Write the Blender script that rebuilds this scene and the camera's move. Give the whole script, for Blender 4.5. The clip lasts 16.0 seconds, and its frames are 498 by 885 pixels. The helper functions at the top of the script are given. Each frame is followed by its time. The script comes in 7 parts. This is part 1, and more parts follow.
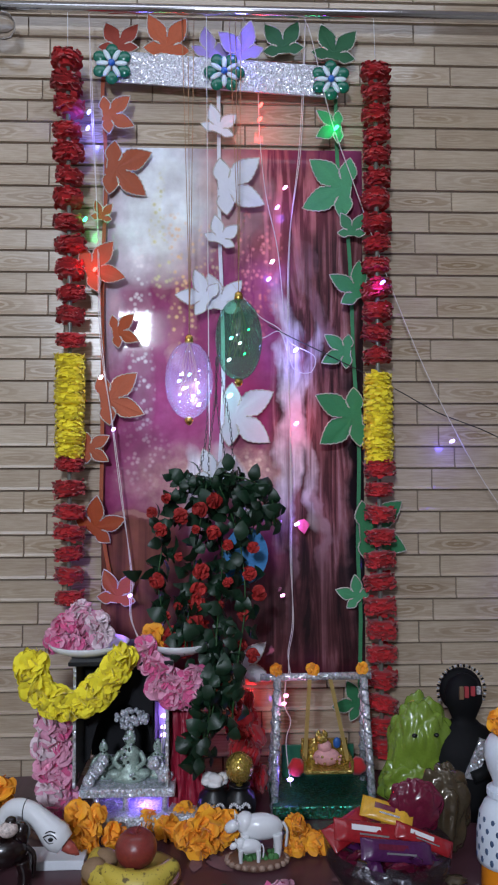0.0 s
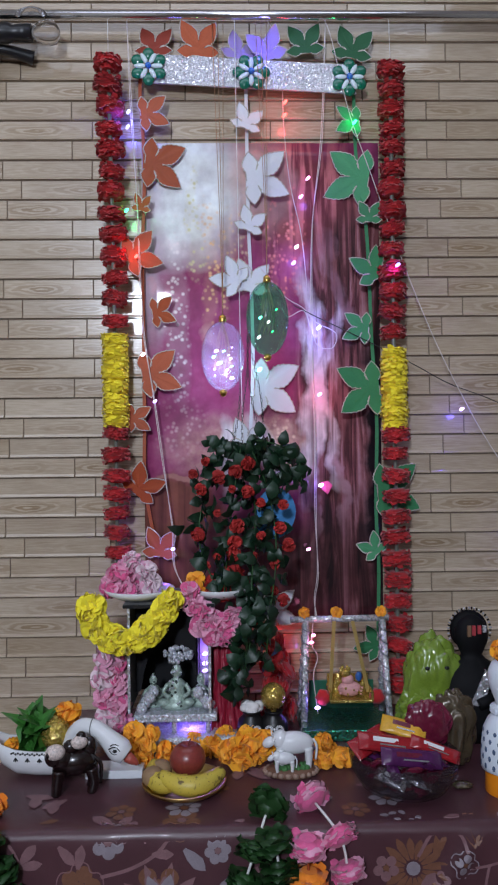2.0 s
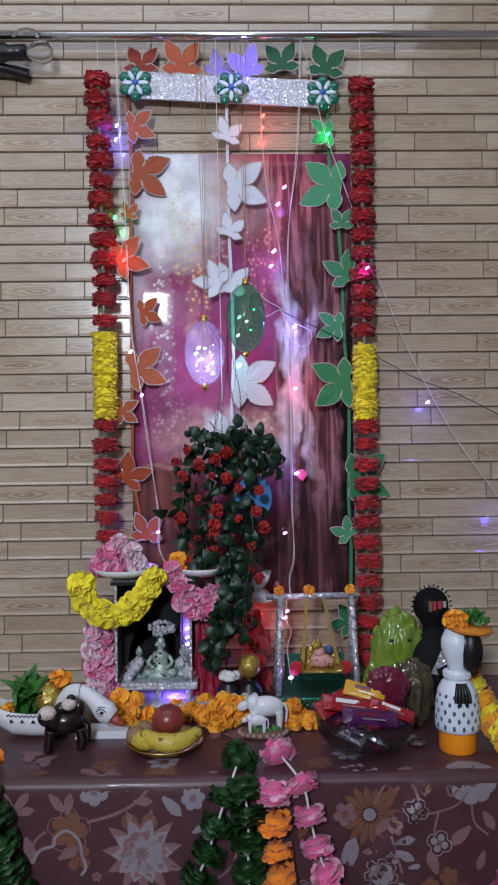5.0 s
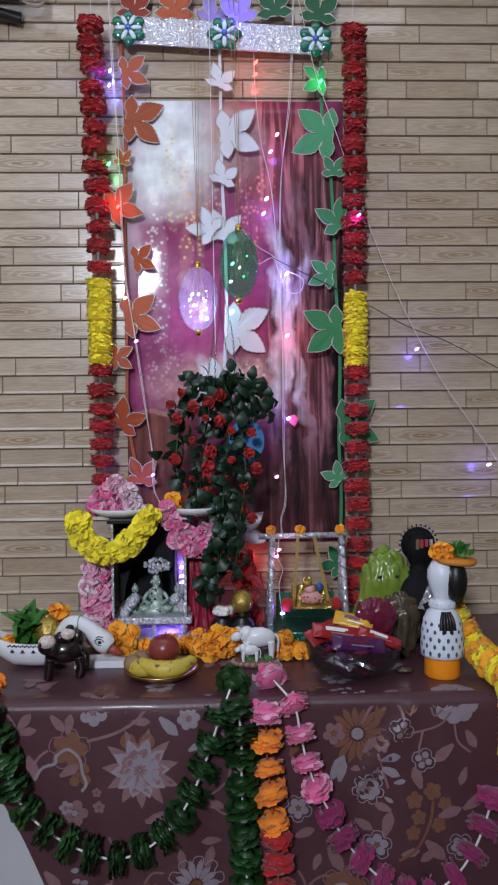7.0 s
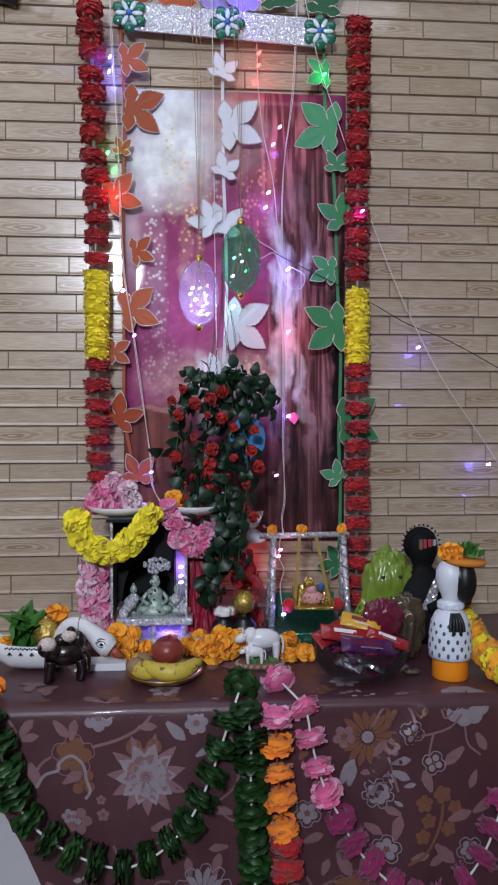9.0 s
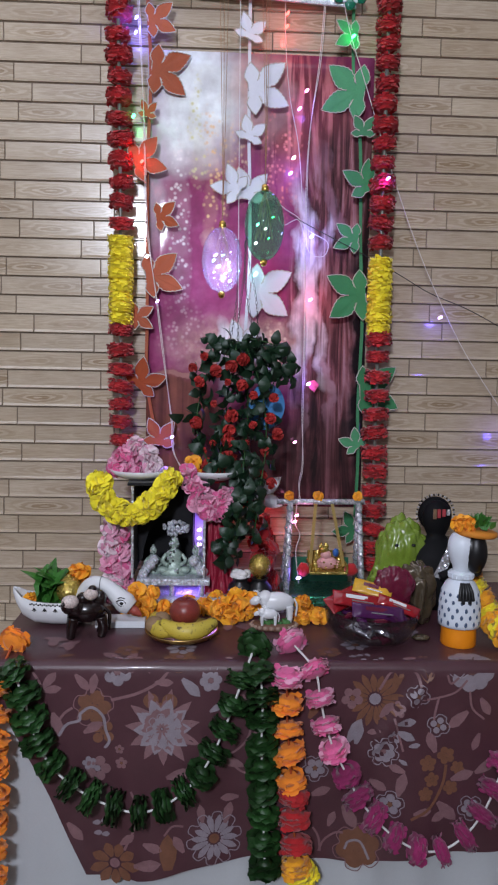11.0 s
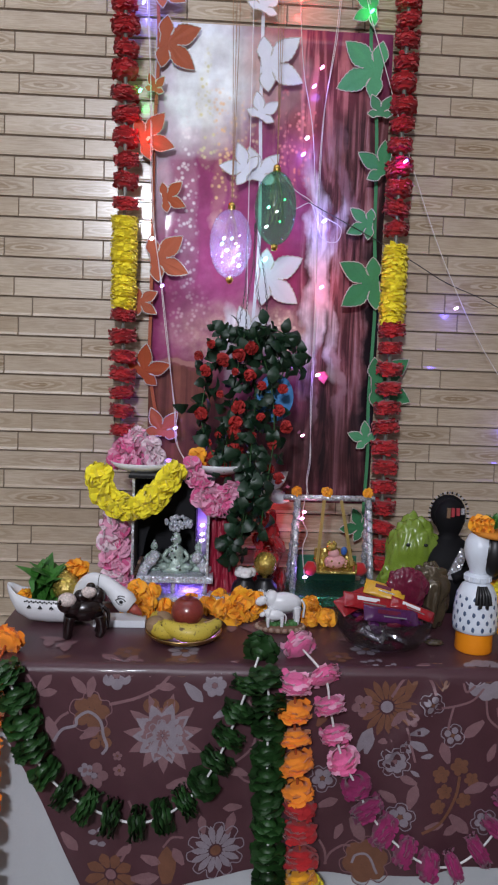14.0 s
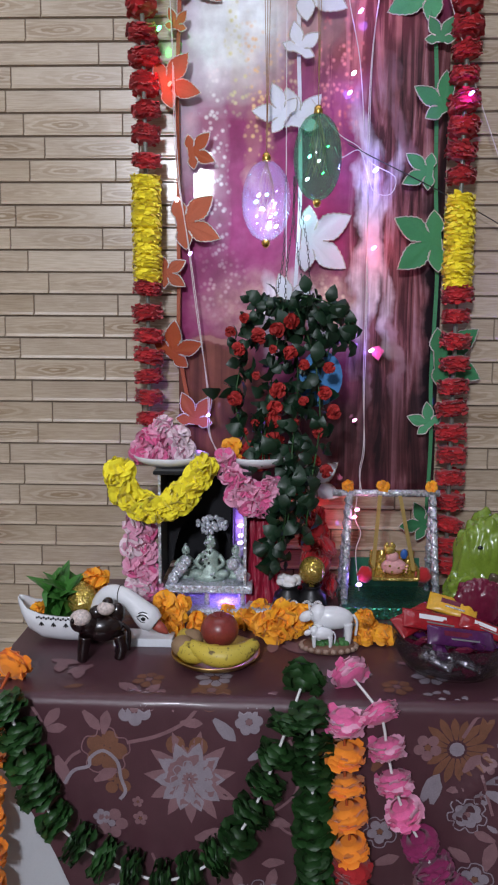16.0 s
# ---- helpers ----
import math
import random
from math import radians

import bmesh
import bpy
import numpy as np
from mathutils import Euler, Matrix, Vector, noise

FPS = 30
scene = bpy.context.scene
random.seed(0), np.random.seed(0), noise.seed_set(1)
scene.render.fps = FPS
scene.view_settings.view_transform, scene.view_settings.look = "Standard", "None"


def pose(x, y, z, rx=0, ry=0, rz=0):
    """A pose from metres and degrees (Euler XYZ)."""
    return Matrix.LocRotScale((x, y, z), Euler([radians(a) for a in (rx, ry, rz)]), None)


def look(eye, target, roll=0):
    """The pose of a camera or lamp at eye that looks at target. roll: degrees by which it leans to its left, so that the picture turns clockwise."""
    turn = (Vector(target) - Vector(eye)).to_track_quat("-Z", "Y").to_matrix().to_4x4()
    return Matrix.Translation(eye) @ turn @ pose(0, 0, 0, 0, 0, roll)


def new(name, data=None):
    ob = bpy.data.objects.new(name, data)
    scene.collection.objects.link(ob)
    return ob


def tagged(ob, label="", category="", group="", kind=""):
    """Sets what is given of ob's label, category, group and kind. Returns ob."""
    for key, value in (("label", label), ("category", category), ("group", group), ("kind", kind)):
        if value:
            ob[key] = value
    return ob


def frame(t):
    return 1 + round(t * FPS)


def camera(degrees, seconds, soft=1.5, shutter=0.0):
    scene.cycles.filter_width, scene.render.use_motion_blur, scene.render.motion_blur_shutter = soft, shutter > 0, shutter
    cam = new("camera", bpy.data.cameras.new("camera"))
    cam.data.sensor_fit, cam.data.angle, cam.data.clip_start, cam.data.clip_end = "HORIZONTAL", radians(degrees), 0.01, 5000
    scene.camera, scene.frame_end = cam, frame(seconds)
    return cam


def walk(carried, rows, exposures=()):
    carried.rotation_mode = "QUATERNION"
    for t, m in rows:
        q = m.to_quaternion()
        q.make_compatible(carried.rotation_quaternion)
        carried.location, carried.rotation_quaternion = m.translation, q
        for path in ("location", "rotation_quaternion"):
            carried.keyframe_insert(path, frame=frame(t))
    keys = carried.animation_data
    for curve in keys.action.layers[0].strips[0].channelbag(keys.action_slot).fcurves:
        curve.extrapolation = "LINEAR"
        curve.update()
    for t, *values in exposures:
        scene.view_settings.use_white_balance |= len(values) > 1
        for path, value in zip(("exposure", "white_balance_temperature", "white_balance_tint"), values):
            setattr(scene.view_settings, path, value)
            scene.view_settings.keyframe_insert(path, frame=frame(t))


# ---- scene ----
cam = camera(36.9, 16.0, soft=2.2)
PATH = [
    (0, (-0.047, 0.138, 1.462), (0.035, 2.135, 1.536), -0.1),
    (0.5, (-0.071, 0.089, 1.445), (-0.01, 2.087, 1.487), 0.2),
    (1, (-0.087, 0.025, 1.447), (-0.062, 2.025, 1.472), 0.3),
    (1.5, (-0.088, -0.018, 1.444), (-0.021, 1.98, 1.486), -0.1),
    (2, (-0.09, -0.039, 1.439), (-0.045, 1.961, 1.45), -0.6),
    (2.5, (-0.099, -0.06, 1.435), (-0.018, 1.939, 1.43), -0.7),
    (3, (-0.102, -0.082, 1.436), (-0.048, 1.918, 1.45), 0.2),
    (3.5, (-0.077, -0.097, 1.43), (-0.063, 1.903, 1.435), 1.0),
    (4, (-0.039, -0.132, 1.428), (-0.015, 1.868, 1.409), 0.5),
    (4.5, (-0.035, -0.155, 1.429), (0.004, 1.844, 1.428), -1.0),
    (4.7, (-0.036, -0.163, 1.427), (0.006, 1.836, 1.439), -0.8),
    (6.8, (-0.043, -0.218, 1.332), (-0.003, 1.781, 1.262), -0.4),
    (7, (-0.045, -0.216, 1.344), (0.02, 1.782, 1.279), -0.6),
    (7.5, (-0.07, -0.199, 1.342), (0.022, 1.798, 1.286), -0.5),
    (8, (-0.079, -0.185, 1.337), (0.021, 1.811, 1.26), -0.4),
    (8.2, (-0.088, -0.182, 1.333), (0.027, 1.814, 1.265), -0.6),
    (10.3, (-0.154, -0.177, 1.369), (0.03, 1.808, 1.2), 1.0),
    (10.5, (-0.141, -0.181, 1.366), (0.002, 1.801, 1.136), 0.5),
    (11, (-0.117, -0.209, 1.373), (-0.03, 1.78, 1.183), 1.1),
    (11.5, (-0.108, -0.205, 1.376), (-0.053, 1.785, 1.186), 1.7),
    (12, (-0.114, -0.195, 1.374), (-0.081, 1.796, 1.189), 1.9),
    (12.5, (-0.115, -0.184, 1.369), (-0.051, 1.808, 1.198), 1.6),
    (13, (-0.136, -0.171, 1.374), (-0.033, 1.819, 1.198), 1.9),
    (13.5, (-0.153, -0.156, 1.364), (-0.025, 1.831, 1.178), 1.2),
    (14, (-0.142, -0.129, 1.367), (-0.041, 1.857, 1.155), 2.1),
    (14.5, (-0.122, -0.08, 1.387), (-0.149, 1.913, 1.22), 2.3),
    (15, (-0.094, -0.024, 1.382), (-0.155, 1.965, 1.175), 1.5),
    (15.5, (-0.07, 0.021, 1.38), (-0.178, 2.001, 1.115), 1.7),
    (16, (-0.085, 0.103, 1.365), (-0.155, 2.083, 1.091), 0.4),
]
walk(cam, [(t, look(eye, target, roll)) for t, eye, target, roll in PATH],
     exposures=((0.0, -0.23, 6150, 10), (4.5, -0.19, 6200, 11), (8.0, -0.10, 6350, 12), (10.5, -0.08, 6350, 13), (11.2, 0.0, 6500, 13), (13.0, -0.01, 6680, 13), (16.0, 0.05, 6550, 13)))

# ---------------------------------------------------------------- light
world = bpy.data.worlds.new("world")
world.use_nodes = True
world.node_tree.nodes["Background"].inputs[0].default_value = (0.75, 0.82, 1.0, 1)
world.node_tree.nodes["Background"].inputs[1].default_value = 0.02
scene.world = world
TOP = 0.800          # height of the covered table top
WALL = 1.85          # front of the tiled wall


def area_lamp(name, eye, target, sx, sy, watts, colour):
    data = bpy.data.lights.new(name, "AREA")
    data.shape, data.size, data.size_y, data.energy, data.color = "RECTANGLE", sx, sy, watts, colour
    ob = new(name, data)
    ob.matrix_world = look(eye, target)
    return ob


def point_lamp(name, at, watts, colour, radius=0.006):
    data = bpy.data.lights.new(name, "POINT")
    data.energy, data.color, data.shadow_soft_size = watts, colour, radius
    ob = new(name, data)
    ob.location = at
    return ob


area_lamp("wall_panel_lamp", (-0.66, -1.86, 2.45), (-0.6, 1.85, 1.3), 0.30, 0.28, 76, (0.82, 0.88, 1.0))
area_lamp("ceiling_panel_lamp", (-0.3, 1.15, 2.88), (-0.3, 1.15, 0), 1.9, 0.55, 6, (0.81, 0.87, 1.0))


# ---------------------------------------------------------------- materials
class Nodes:
    """A small builder for node materials."""

    def __init__(self, name):
        self.mat = bpy.data.materials.new(name)
        self.mat.use_nodes = True
        self.tree = self.mat.node_tree
        self.bsdf = self.tree.nodes["Principled BSDF"]

    def add(self, kind, **props):
        n = self.tree.nodes.new(kind)
        for k, v in props.items():
            if k == "operation":
                n.operation = v
            elif k == "data_type":
                n.data_type = v
            elif k == "blend_type":
                n.blend_type = v
            elif k == "feature":
                n.feature = v
            elif k == "wave_type":
                n.wave_type = v
            elif k == "bands_direction":
                n.bands_direction = v
        return n

    def link(self, a, b):
        self.tree.links.new(a, b)

    def coords(self, scale=(1, 1, 1), random_shift=False):
        tc = self.add("ShaderNodeTexCoord")
        mp = self.add("ShaderNodeMapping")
        mp.inputs["Scale"].default_value = scale
        self.link(tc.outputs["Object"], mp.inputs["Vector"])
        if random_shift:
            info = self.add("ShaderNodeObjectInfo")
            mul = self.add("ShaderNodeMath", operation="MULTIPLY")
            mul.inputs[1].default_value = 37.0
            self.link(info.outputs["Random"], mul.inputs[0])
            comb = self.add("ShaderNodeCombineXYZ")
            for i in range(3):
                self.link(mul.outputs[0], comb.inputs[i])
            self.link(comb.outputs[0], mp.inputs["Location"])
        return mp.outputs[0]

    def noise(self, vec, scale, detail=3.0, rough=0.55, distortion=0.0):
        n = self.add("ShaderNodeTexNoise")
        n.inputs["Scale"].default_value, n.inputs["Detail"].default_value = scale, detail
        n.inputs["Roughness"].default_value, n.inputs["Distortion"].default_value = rough, distortion
        self.link(vec, n.inputs["Vector"])
        return n.outputs["Fac"]

    def ramp(self, fac, stops):
        r = self.add("ShaderNodeValToRGB")
        els = r.color_ramp.elements
        while len(els) < len(stops):
            els.new(0.5)
        for e, (pos, col) in zip(els, stops):
            e.position, e.color = pos, (*col, 1)
        self.link(fac, r.inputs[0])
        return r.outputs[0]

    def mix(self, fac, a, b, blend="MIX"):
        m = self.add("ShaderNodeMix", data_type="RGBA", blend_type=blend)
        for sock, v in ((m.inputs[0], fac), (m.inputs[6], a), (m.inputs[7], b)):
            if isinstance(v, (int, float)):
                sock.default_value = v
            elif isinstance(v, tuple):
                sock.default_value = (*v, 1)
            else:
                self.link(v, sock)
        return m.outputs[2]

    def bump(self, height, strength, distance=0.001):
        b = self.add("ShaderNodeBump")
        b.inputs["Strength"].default_value, b.inputs["Distance"].default_value = strength, distance
        self.link(height, b.inputs["Height"])
        self.link(b.outputs[0], self.bsdf.inputs["Normal"])

    def colour(self, sock):
        self.link(sock, self.bsdf.inputs["Base Color"])


def shade(c, k):
    return tuple(min(1.0, v * k) for v in c)


def mat(name, col, rough=0.5, metal=0.0, var=0.2, scale=40.0, bump=0.2, fine=260.0, rnd=0.0, sheen=0.0, coat=0.0, trans=0.0, sub=0.0):
    """A plain surface with two scales of variation, fine relief and optional variation from piece to piece."""
    n = Nodes(name)
    vec = n.coords(random_shift=rnd > 0)
    big, small = n.noise(vec, scale), n.noise(vec, fine, 2.0)
    c = n.mix(big, shade(col, 1 - var), shade(col, 1 + var))
    c = n.mix(0.3, c, n.ramp(small, [(0.3, shade(col, 1 - var)), (0.7, shade(col, 1 + var))]))
    if rnd:
        info = n.add("ShaderNodeObjectInfo")
        c = n.mix(1.0, c, n.ramp(info.outputs["Random"], [(0, (1 - rnd,) * 3), (1, (1.0, 1.0, 1.0))]), "MULTIPLY")
    n.colour(c)
    p = n.bsdf.inputs
    p["Roughness"].default_value, p["Metallic"].default_value = rough, metal
    p["Sheen Weight"].default_value, p["Coat Weight"].default_value = sheen, coat
    p["Transmission Weight"].default_value = trans
    if sub:
        p["Subsurface Weight"].default_value = sub
        p["Subsurface Radius"].default_value = (0.014, 0.010, 0.004)
        p["Subsurface Scale"].default_value = 1.0
    if max(col) < 0.006:
        p["Specular IOR Level"].default_value = 0.2
    if bump:
        n.bump(small, bump)
    return n.mat


def glow(name, col, strength):
    n = Nodes(name)
    n.bsdf.inputs["Base Color"].default_value = (*col, 1)
    n.bsdf.inputs["Emission Color"].default_value = (*col, 1)
    n.bsdf.inputs["Emission Strength"].default_value = strength
    return n.mat


def glitter(name, col, scale=420.0, rough=0.22, strength=0.9, metal=0.8):
    """Small flakes that each face their own way."""
    n = Nodes(name)
    vec = n.coords()
    v = n.add("ShaderNodeTexVoronoi")
    v.inputs["Scale"].default_value = scale
    n.link(vec, v.inputs["Vector"])
    grey = n.ramp(n.noise(vec, scale * 0.9, 1.0), [(0.35, (0.55, 0.55, 0.55)), (0.65, (1, 1, 1))])
    n.colour(n.mix(1.0, n.mix(0.12, col, v.outputs["Color"]), grey, "MULTIPLY"))
    n.bsdf.inputs["Metallic"].default_value, n.bsdf.inputs["Roughness"].default_value = metal, rough
    geo = n.add("ShaderNodeNewGeometry")
    off = n.add("ShaderNodeVectorMath", operation="MULTIPLY_ADD")
    off.inputs[1].default_value, off.inputs[2].default_value = (strength,) * 3, (-strength / 2,) * 3
    n.link(v.outputs["Color"], off.inputs[0])
    add = n.add("ShaderNodeVectorMath", operation="ADD")
    n.link(geo.outputs["Normal"], add.inputs[0])
    n.link(off.outputs[0], add.inputs[1])
    nrm = n.add("ShaderNodeVectorMath", operation="NORMALIZE")
    n.link(add.outputs[0], nrm.inputs[0])
    n.link(nrm.outputs[0], n.bsdf.inputs["Normal"])
    return n.mat


def glass(name, col, rough=0.02, ior=1.2):
    n = Nodes(name)
    n.bsdf.inputs["Base Color"].default_value = (*col, 1)
    n.bsdf.inputs["Transmission Weight"].default_value = 1.0
    n.bsdf.inputs["Roughness"].default_value, n.bsdf.inputs["IOR"].default_value = rough, ior
    return n.mat


def plank_material():
    """Printed wood: long grain with a nest of pointed ovals in each plank."""
    n = Nodes("printed_wood_tile")
    tc, info = n.add("ShaderNodeTexCoord"), n.add("ShaderNodeObjectInfo")
    sep = n.add("ShaderNodeSeparateXYZ")
    n.link(tc.outputs["Object"], sep.inputs[0])

    def calc(op, a, b=None):
        m = n.add("ShaderNodeMath", operation=op)
        for sock, v in zip(m.inputs, (a, b)):
            if v is None:
                continue
            if isinstance(v, (int, float)):
                sock.default_value = v
            else:
                n.link(v, sock)
        return m.outputs[0]

    middle = calc("MULTIPLY_ADD", info.outputs["Random"], 0.16)
    middle.node.inputs[2].default_value = 0.03
    u = calc("MULTIPLY", calc("SUBTRACT", sep.outputs[0], middle), 15.0)
    v = calc("MULTIPLY", calc("SUBTRACT", sep.outputs[2], 0.026), 95.0)
    wob = n.noise(n.coords((14, 1, 40), True), 1.0, 3.0)
    d = calc("ADD", calc("SQRT", calc("ADD", calc("MULTIPLY", u, u), calc("MULTIPLY", v, v))), calc("MULTIPLY", wob, 1.6))
    rings = calc("SINE", calc("MULTIPLY", d, 10.0))
    near = n.add("ShaderNodeMapRange")
    near.inputs[1].default_value, near.inputs[2].default_value = 2.9, 1.2
    n.link(d, near.inputs[0])
    grain = n.noise(n.coords((7, 1, 160), True), 3.0, 4.0, 0.6)
    patch = n.noise(n.coords((5, 1, 14), True), 1.0, 2.0)
    base = n.ramp(patch, [(0.3, (0.42, 0.34, 0.25)), (0.55, (0.51, 0.43, 0.33)), (0.8, (0.60, 0.52, 0.41))])
    base = n.mix(0.42, base, n.ramp(grain, [(0.3, (0.27, 0.20, 0.13)), (0.65, (0.62, 0.54, 0.43))]))
    ovals = n.mix(1.0, base, n.ramp(rings, [(0.0, (0.68, 0.61, 0.52)), (0.5, (1, 1, 1)), (1, (1.04, 1.04, 1.04))]), "MULTIPLY")
    some = n.ramp(calc("FRACT", calc("MULTIPLY", info.outputs["Random"], 7.3)), [(0.25, (0.12, 0.12, 0.12)), (0.7, (1, 1, 1))])
    base = n.mix(calc("MULTIPLY", near.outputs[0], some), base, ovals)
    base = n.mix(1.0, base, n.ramp(info.outputs["Random"], [(0, (0.88, 0.82, 0.74)), (0.35, (1.04, 1.0, 0.95)), (0.7, (0.94, 0.90, 0.86)), (1, (1.06, 1.03, 1.0))]), "MULTIPLY")
    n.colour(base)
    n.bsdf.inputs["Roughness"].default_value = 0.24
    n.bsdf.inputs["Coat Weight"].default_value, n.bsdf.inputs["Coat Roughness"].default_value = 0.9, 0.05
    n.bsdf.inputs["Coat IOR"].default_value = 1.6
    n.bump(grain, 0.12)
    return n.mat


def poster_material():
    """A printed woodland picture: pale sky, plum haze, hanging blossom and a large trunk."""
    n = Nodes("poster_print")
    tc = n.add("ShaderNodeTexCoord")
    raw = tc.outputs["Object"]
    warp = n.add("ShaderNodeTexNoise")
    warp.inputs["Scale"].default_value, warp.inputs["Detail"].default_value = 9.0, 4.0
    n.link(raw, warp.inputs["Vector"])
    off = n.add("ShaderNodeVectorMath", operation="MULTIPLY_ADD")
    off.inputs[1].default_value, off.inputs[2].default_value = (0.11, 0.0, 0.11), (-0.055, 0, -0.055)
    n.link(warp.outputs["Color"], off.inputs[0])
    pos = n.add("ShaderNodeVectorMath", operation="ADD")
    n.link(raw, pos.inputs[0])
    n.link(off.outputs[0], pos.inputs[1])

    def blob(cx, cz, rx, rz, soft=0.6, vec=None):
        sub = n.add("ShaderNodeVectorMath", operation="SUBTRACT")
        sub.inputs[1].default_value = (cx, 0, cz)
        n.link(vec or pos.outputs[0], sub.inputs[0])
        mul = n.add("ShaderNodeVectorMath", operation="MULTIPLY")
        mul.inputs[1].default_value = (1 / rx, 0, 1 / rz)
        n.link(sub.outputs[0], mul.inputs[0])
        ln = n.add("ShaderNodeVectorMath", operation="LENGTH")
        n.link(mul.outputs[0], ln.inputs[0])
        mr = n.add("ShaderNodeMapRange")
        mr.inputs[1].default_value, mr.inputs[2].default_value = 1.0, 1.0 - soft
        n.link(ln.outputs["Value"], mr.inputs[0])
        return mr.outputs[0]

    def times(a, b):
        m = n.add("ShaderNodeMath", operation="MULTIPLY")
        n.link(a, m.inputs[0])
        n.link(b, m.inputs[1])
        return m.outputs[0]

    def stretched(sx, sz, detail=4.0, dist=0.4):
        mp = n.add("ShaderNodeMapping")
        mp.inputs["Scale"].default_value = (sx, 1, sz)
        n.link(raw, mp.inputs["Vector"])
        return n.noise(mp.outputs[0], 1.0, detail, 0.6, dist)

    c = n.ramp(n.noise(raw, 8.0, 5.0), [(0.3, (0.15, 0.022, 0.070)), (0.5, (0.23, 0.036, 0.115)), (0.7, (0.32, 0.080, 0.18))])
    # red and rose strands in the upper corner, on a dark ground
    streak = stretched(46, 3.2)
    c = n.mix(blob(0.13, 0.45, 0.20, 0.20, 0.5), c, (0.12, 0.020, 0.030))
    c = n.mix(times(blob(0.10, 0.46, 0.22, 0.20), n.ramp(streak, [(0.48, (0, 0, 0)), (0.60, (1, 1, 1))])), c, (0.44, 0.14, 0.15))
    # open sky with a soft lower edge
    sky = n.ramp(n.noise(raw, 7.0, 3.0), [(0.35, (0.54, 0.56, 0.57)), (0.60, (0.70, 0.75, 0.77))])
    c = n.mix(blob(-0.19, 0.49, 0.20, 0.22, 0.45), c, sky)
    c = n.mix(blob(-0.01, 0.50, 0.10, 0.16, 0.8), c, (0.44, 0.30, 0.27))
    c = n.mix(blob(-0.29, 0.30, 0.06, 0.34, 0.8), c, (0.46, 0.38, 0.46))
    # blossom strands
    cells = n.add("ShaderNodeTexVoronoi")
    cells.inputs["Scale"].default_value = 74.0
    n.link(raw, cells.inputs["Vector"])
    dots = n.ramp(cells.outputs["Distance"], [(0.16, (0.95, 0.95, 0.95)), (0.46, (0.14, 0.14, 0.14))])
    for cx, cz, rx, rz, col in ((-0.212, 0.19, 0.034, 0.27, (0.66, 0.62, 0.64)), (-0.165, 0.40, 0.022, 0.17, (0.52, 0.50, 0.26)),
                                (-0.13, 0.27, 0.026, 0.20, (0.66, 0.44, 0.22)), (-0.085, 0.30, 0.022, 0.16, (0.66, 0.46, 0.24)), (-0.045, 0.36, 0.020, 0.16, (0.50, 0.36, 0.25)),
                                (0.03, 0.31, 0.018, 0.20, (0.66, 0.24, 0.22)), (0.065, 0.32, 0.018, 0.20, (0.68, 0.22, 0.20)), (0.10, 0.34, 0.020, 0.18, (0.50, 0.12, 0.13)), (0.005, 0.22, 0.014, 0.12, (0.50, 0.22, 0.22))):
        c = n.mix(times(blob(cx, cz, rx, rz, 0.4), dots), c, col)
    c = n.mix(blob(-0.13, 0.12, 0.030, 0.05, 0.9), c, (0.56, 0.36, 0.34))
    # plum haze in the middle, sandy blossom below it
    c = n.mix(blob(-0.08, 0.06, 0.10, 0.15, 0.9), c, (0.19, 0.016, 0.070))
    c = n.mix(blob(0.03, 0.06, 0.06, 0.20, 0.9), c, (0.28, 0.022, 0.090))
    sand = n.ramp(n.noise(raw, 30.0, 4.0), [(0.32, (0.24, 0.10, 0.13)), (0.5, (0.44, 0.24, 0.22)), (0.68, (0.58, 0.42, 0.32))])
    c = n.mix(blob(0.02, -0.17, 0.30, 0.13, 0.7), c, sand)
    c = n.mix(times(blob(-0.20, -0.12, 0.08, 0.10, 0.9), dots), c, (0.48, 0.31, 0.33))
    c = n.mix(times(blob(0.06, -0.15, 0.09, 0.08, 0.5), dots), c, (0.64, 0.48, 0.38))
    # low fence and undergrowth
    c = n.mix(blob(-0.22, -0.42, 0.18, 0.21, 0.25), c, n.ramp(stretched(34, 1.5), [(0.35, (0.07, 0.020, 0.016)), (0.65, (0.19, 0.062, 0.044))]))
    c = n.mix(blob(-0.20, -0.245, 0.12, 0.012, 0.4), c, (0.30, 0.14, 0.12))
    c = n.mix(blob(0.0, -0.50, 0.24, 0.24, 0.5), c, n.ramp(stretched(26, 5), [(0.35, (0.030, 0.012, 0.014)), (0.7, (0.12, 0.045, 0.045))]))
    # pale drapery that sweeps down to one side
    lean = n.add("ShaderNodeMapping")
    lean.inputs["Rotation"].default_value = (0, radians(28), 0)
    n.link(raw, lean.inputs["Vector"])
    folds = n.ramp(stretched(60, 4), [(0.35, (0.40, 0.33, 0.40)), (0.65, (0.66, 0.63, 0.66))])
    c = n.mix(blob(-0.073, -0.155, 0.034, 0.11, 0.35, lean.outputs[0]), c, folds)
    c = n.mix(blob(-0.085, -0.18, 0.030, 0.12, 0.45), c, folds)
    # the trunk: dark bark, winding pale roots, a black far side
    bark = stretched(30, 2.4, 6.0, 1.6)
    trunk = n.ramp(bark, [(0.34, (0.018, 0.006, 0.007)), (0.48, (0.080, 0.024, 0.028)), (0.57, (0.20, 0.072, 0.078)), (0.72, (0.40, 0.22, 0.25))])
    c = n.mix(blob(0.25, -0.08, 0.18, 0.60, 0.2), c, trunk)

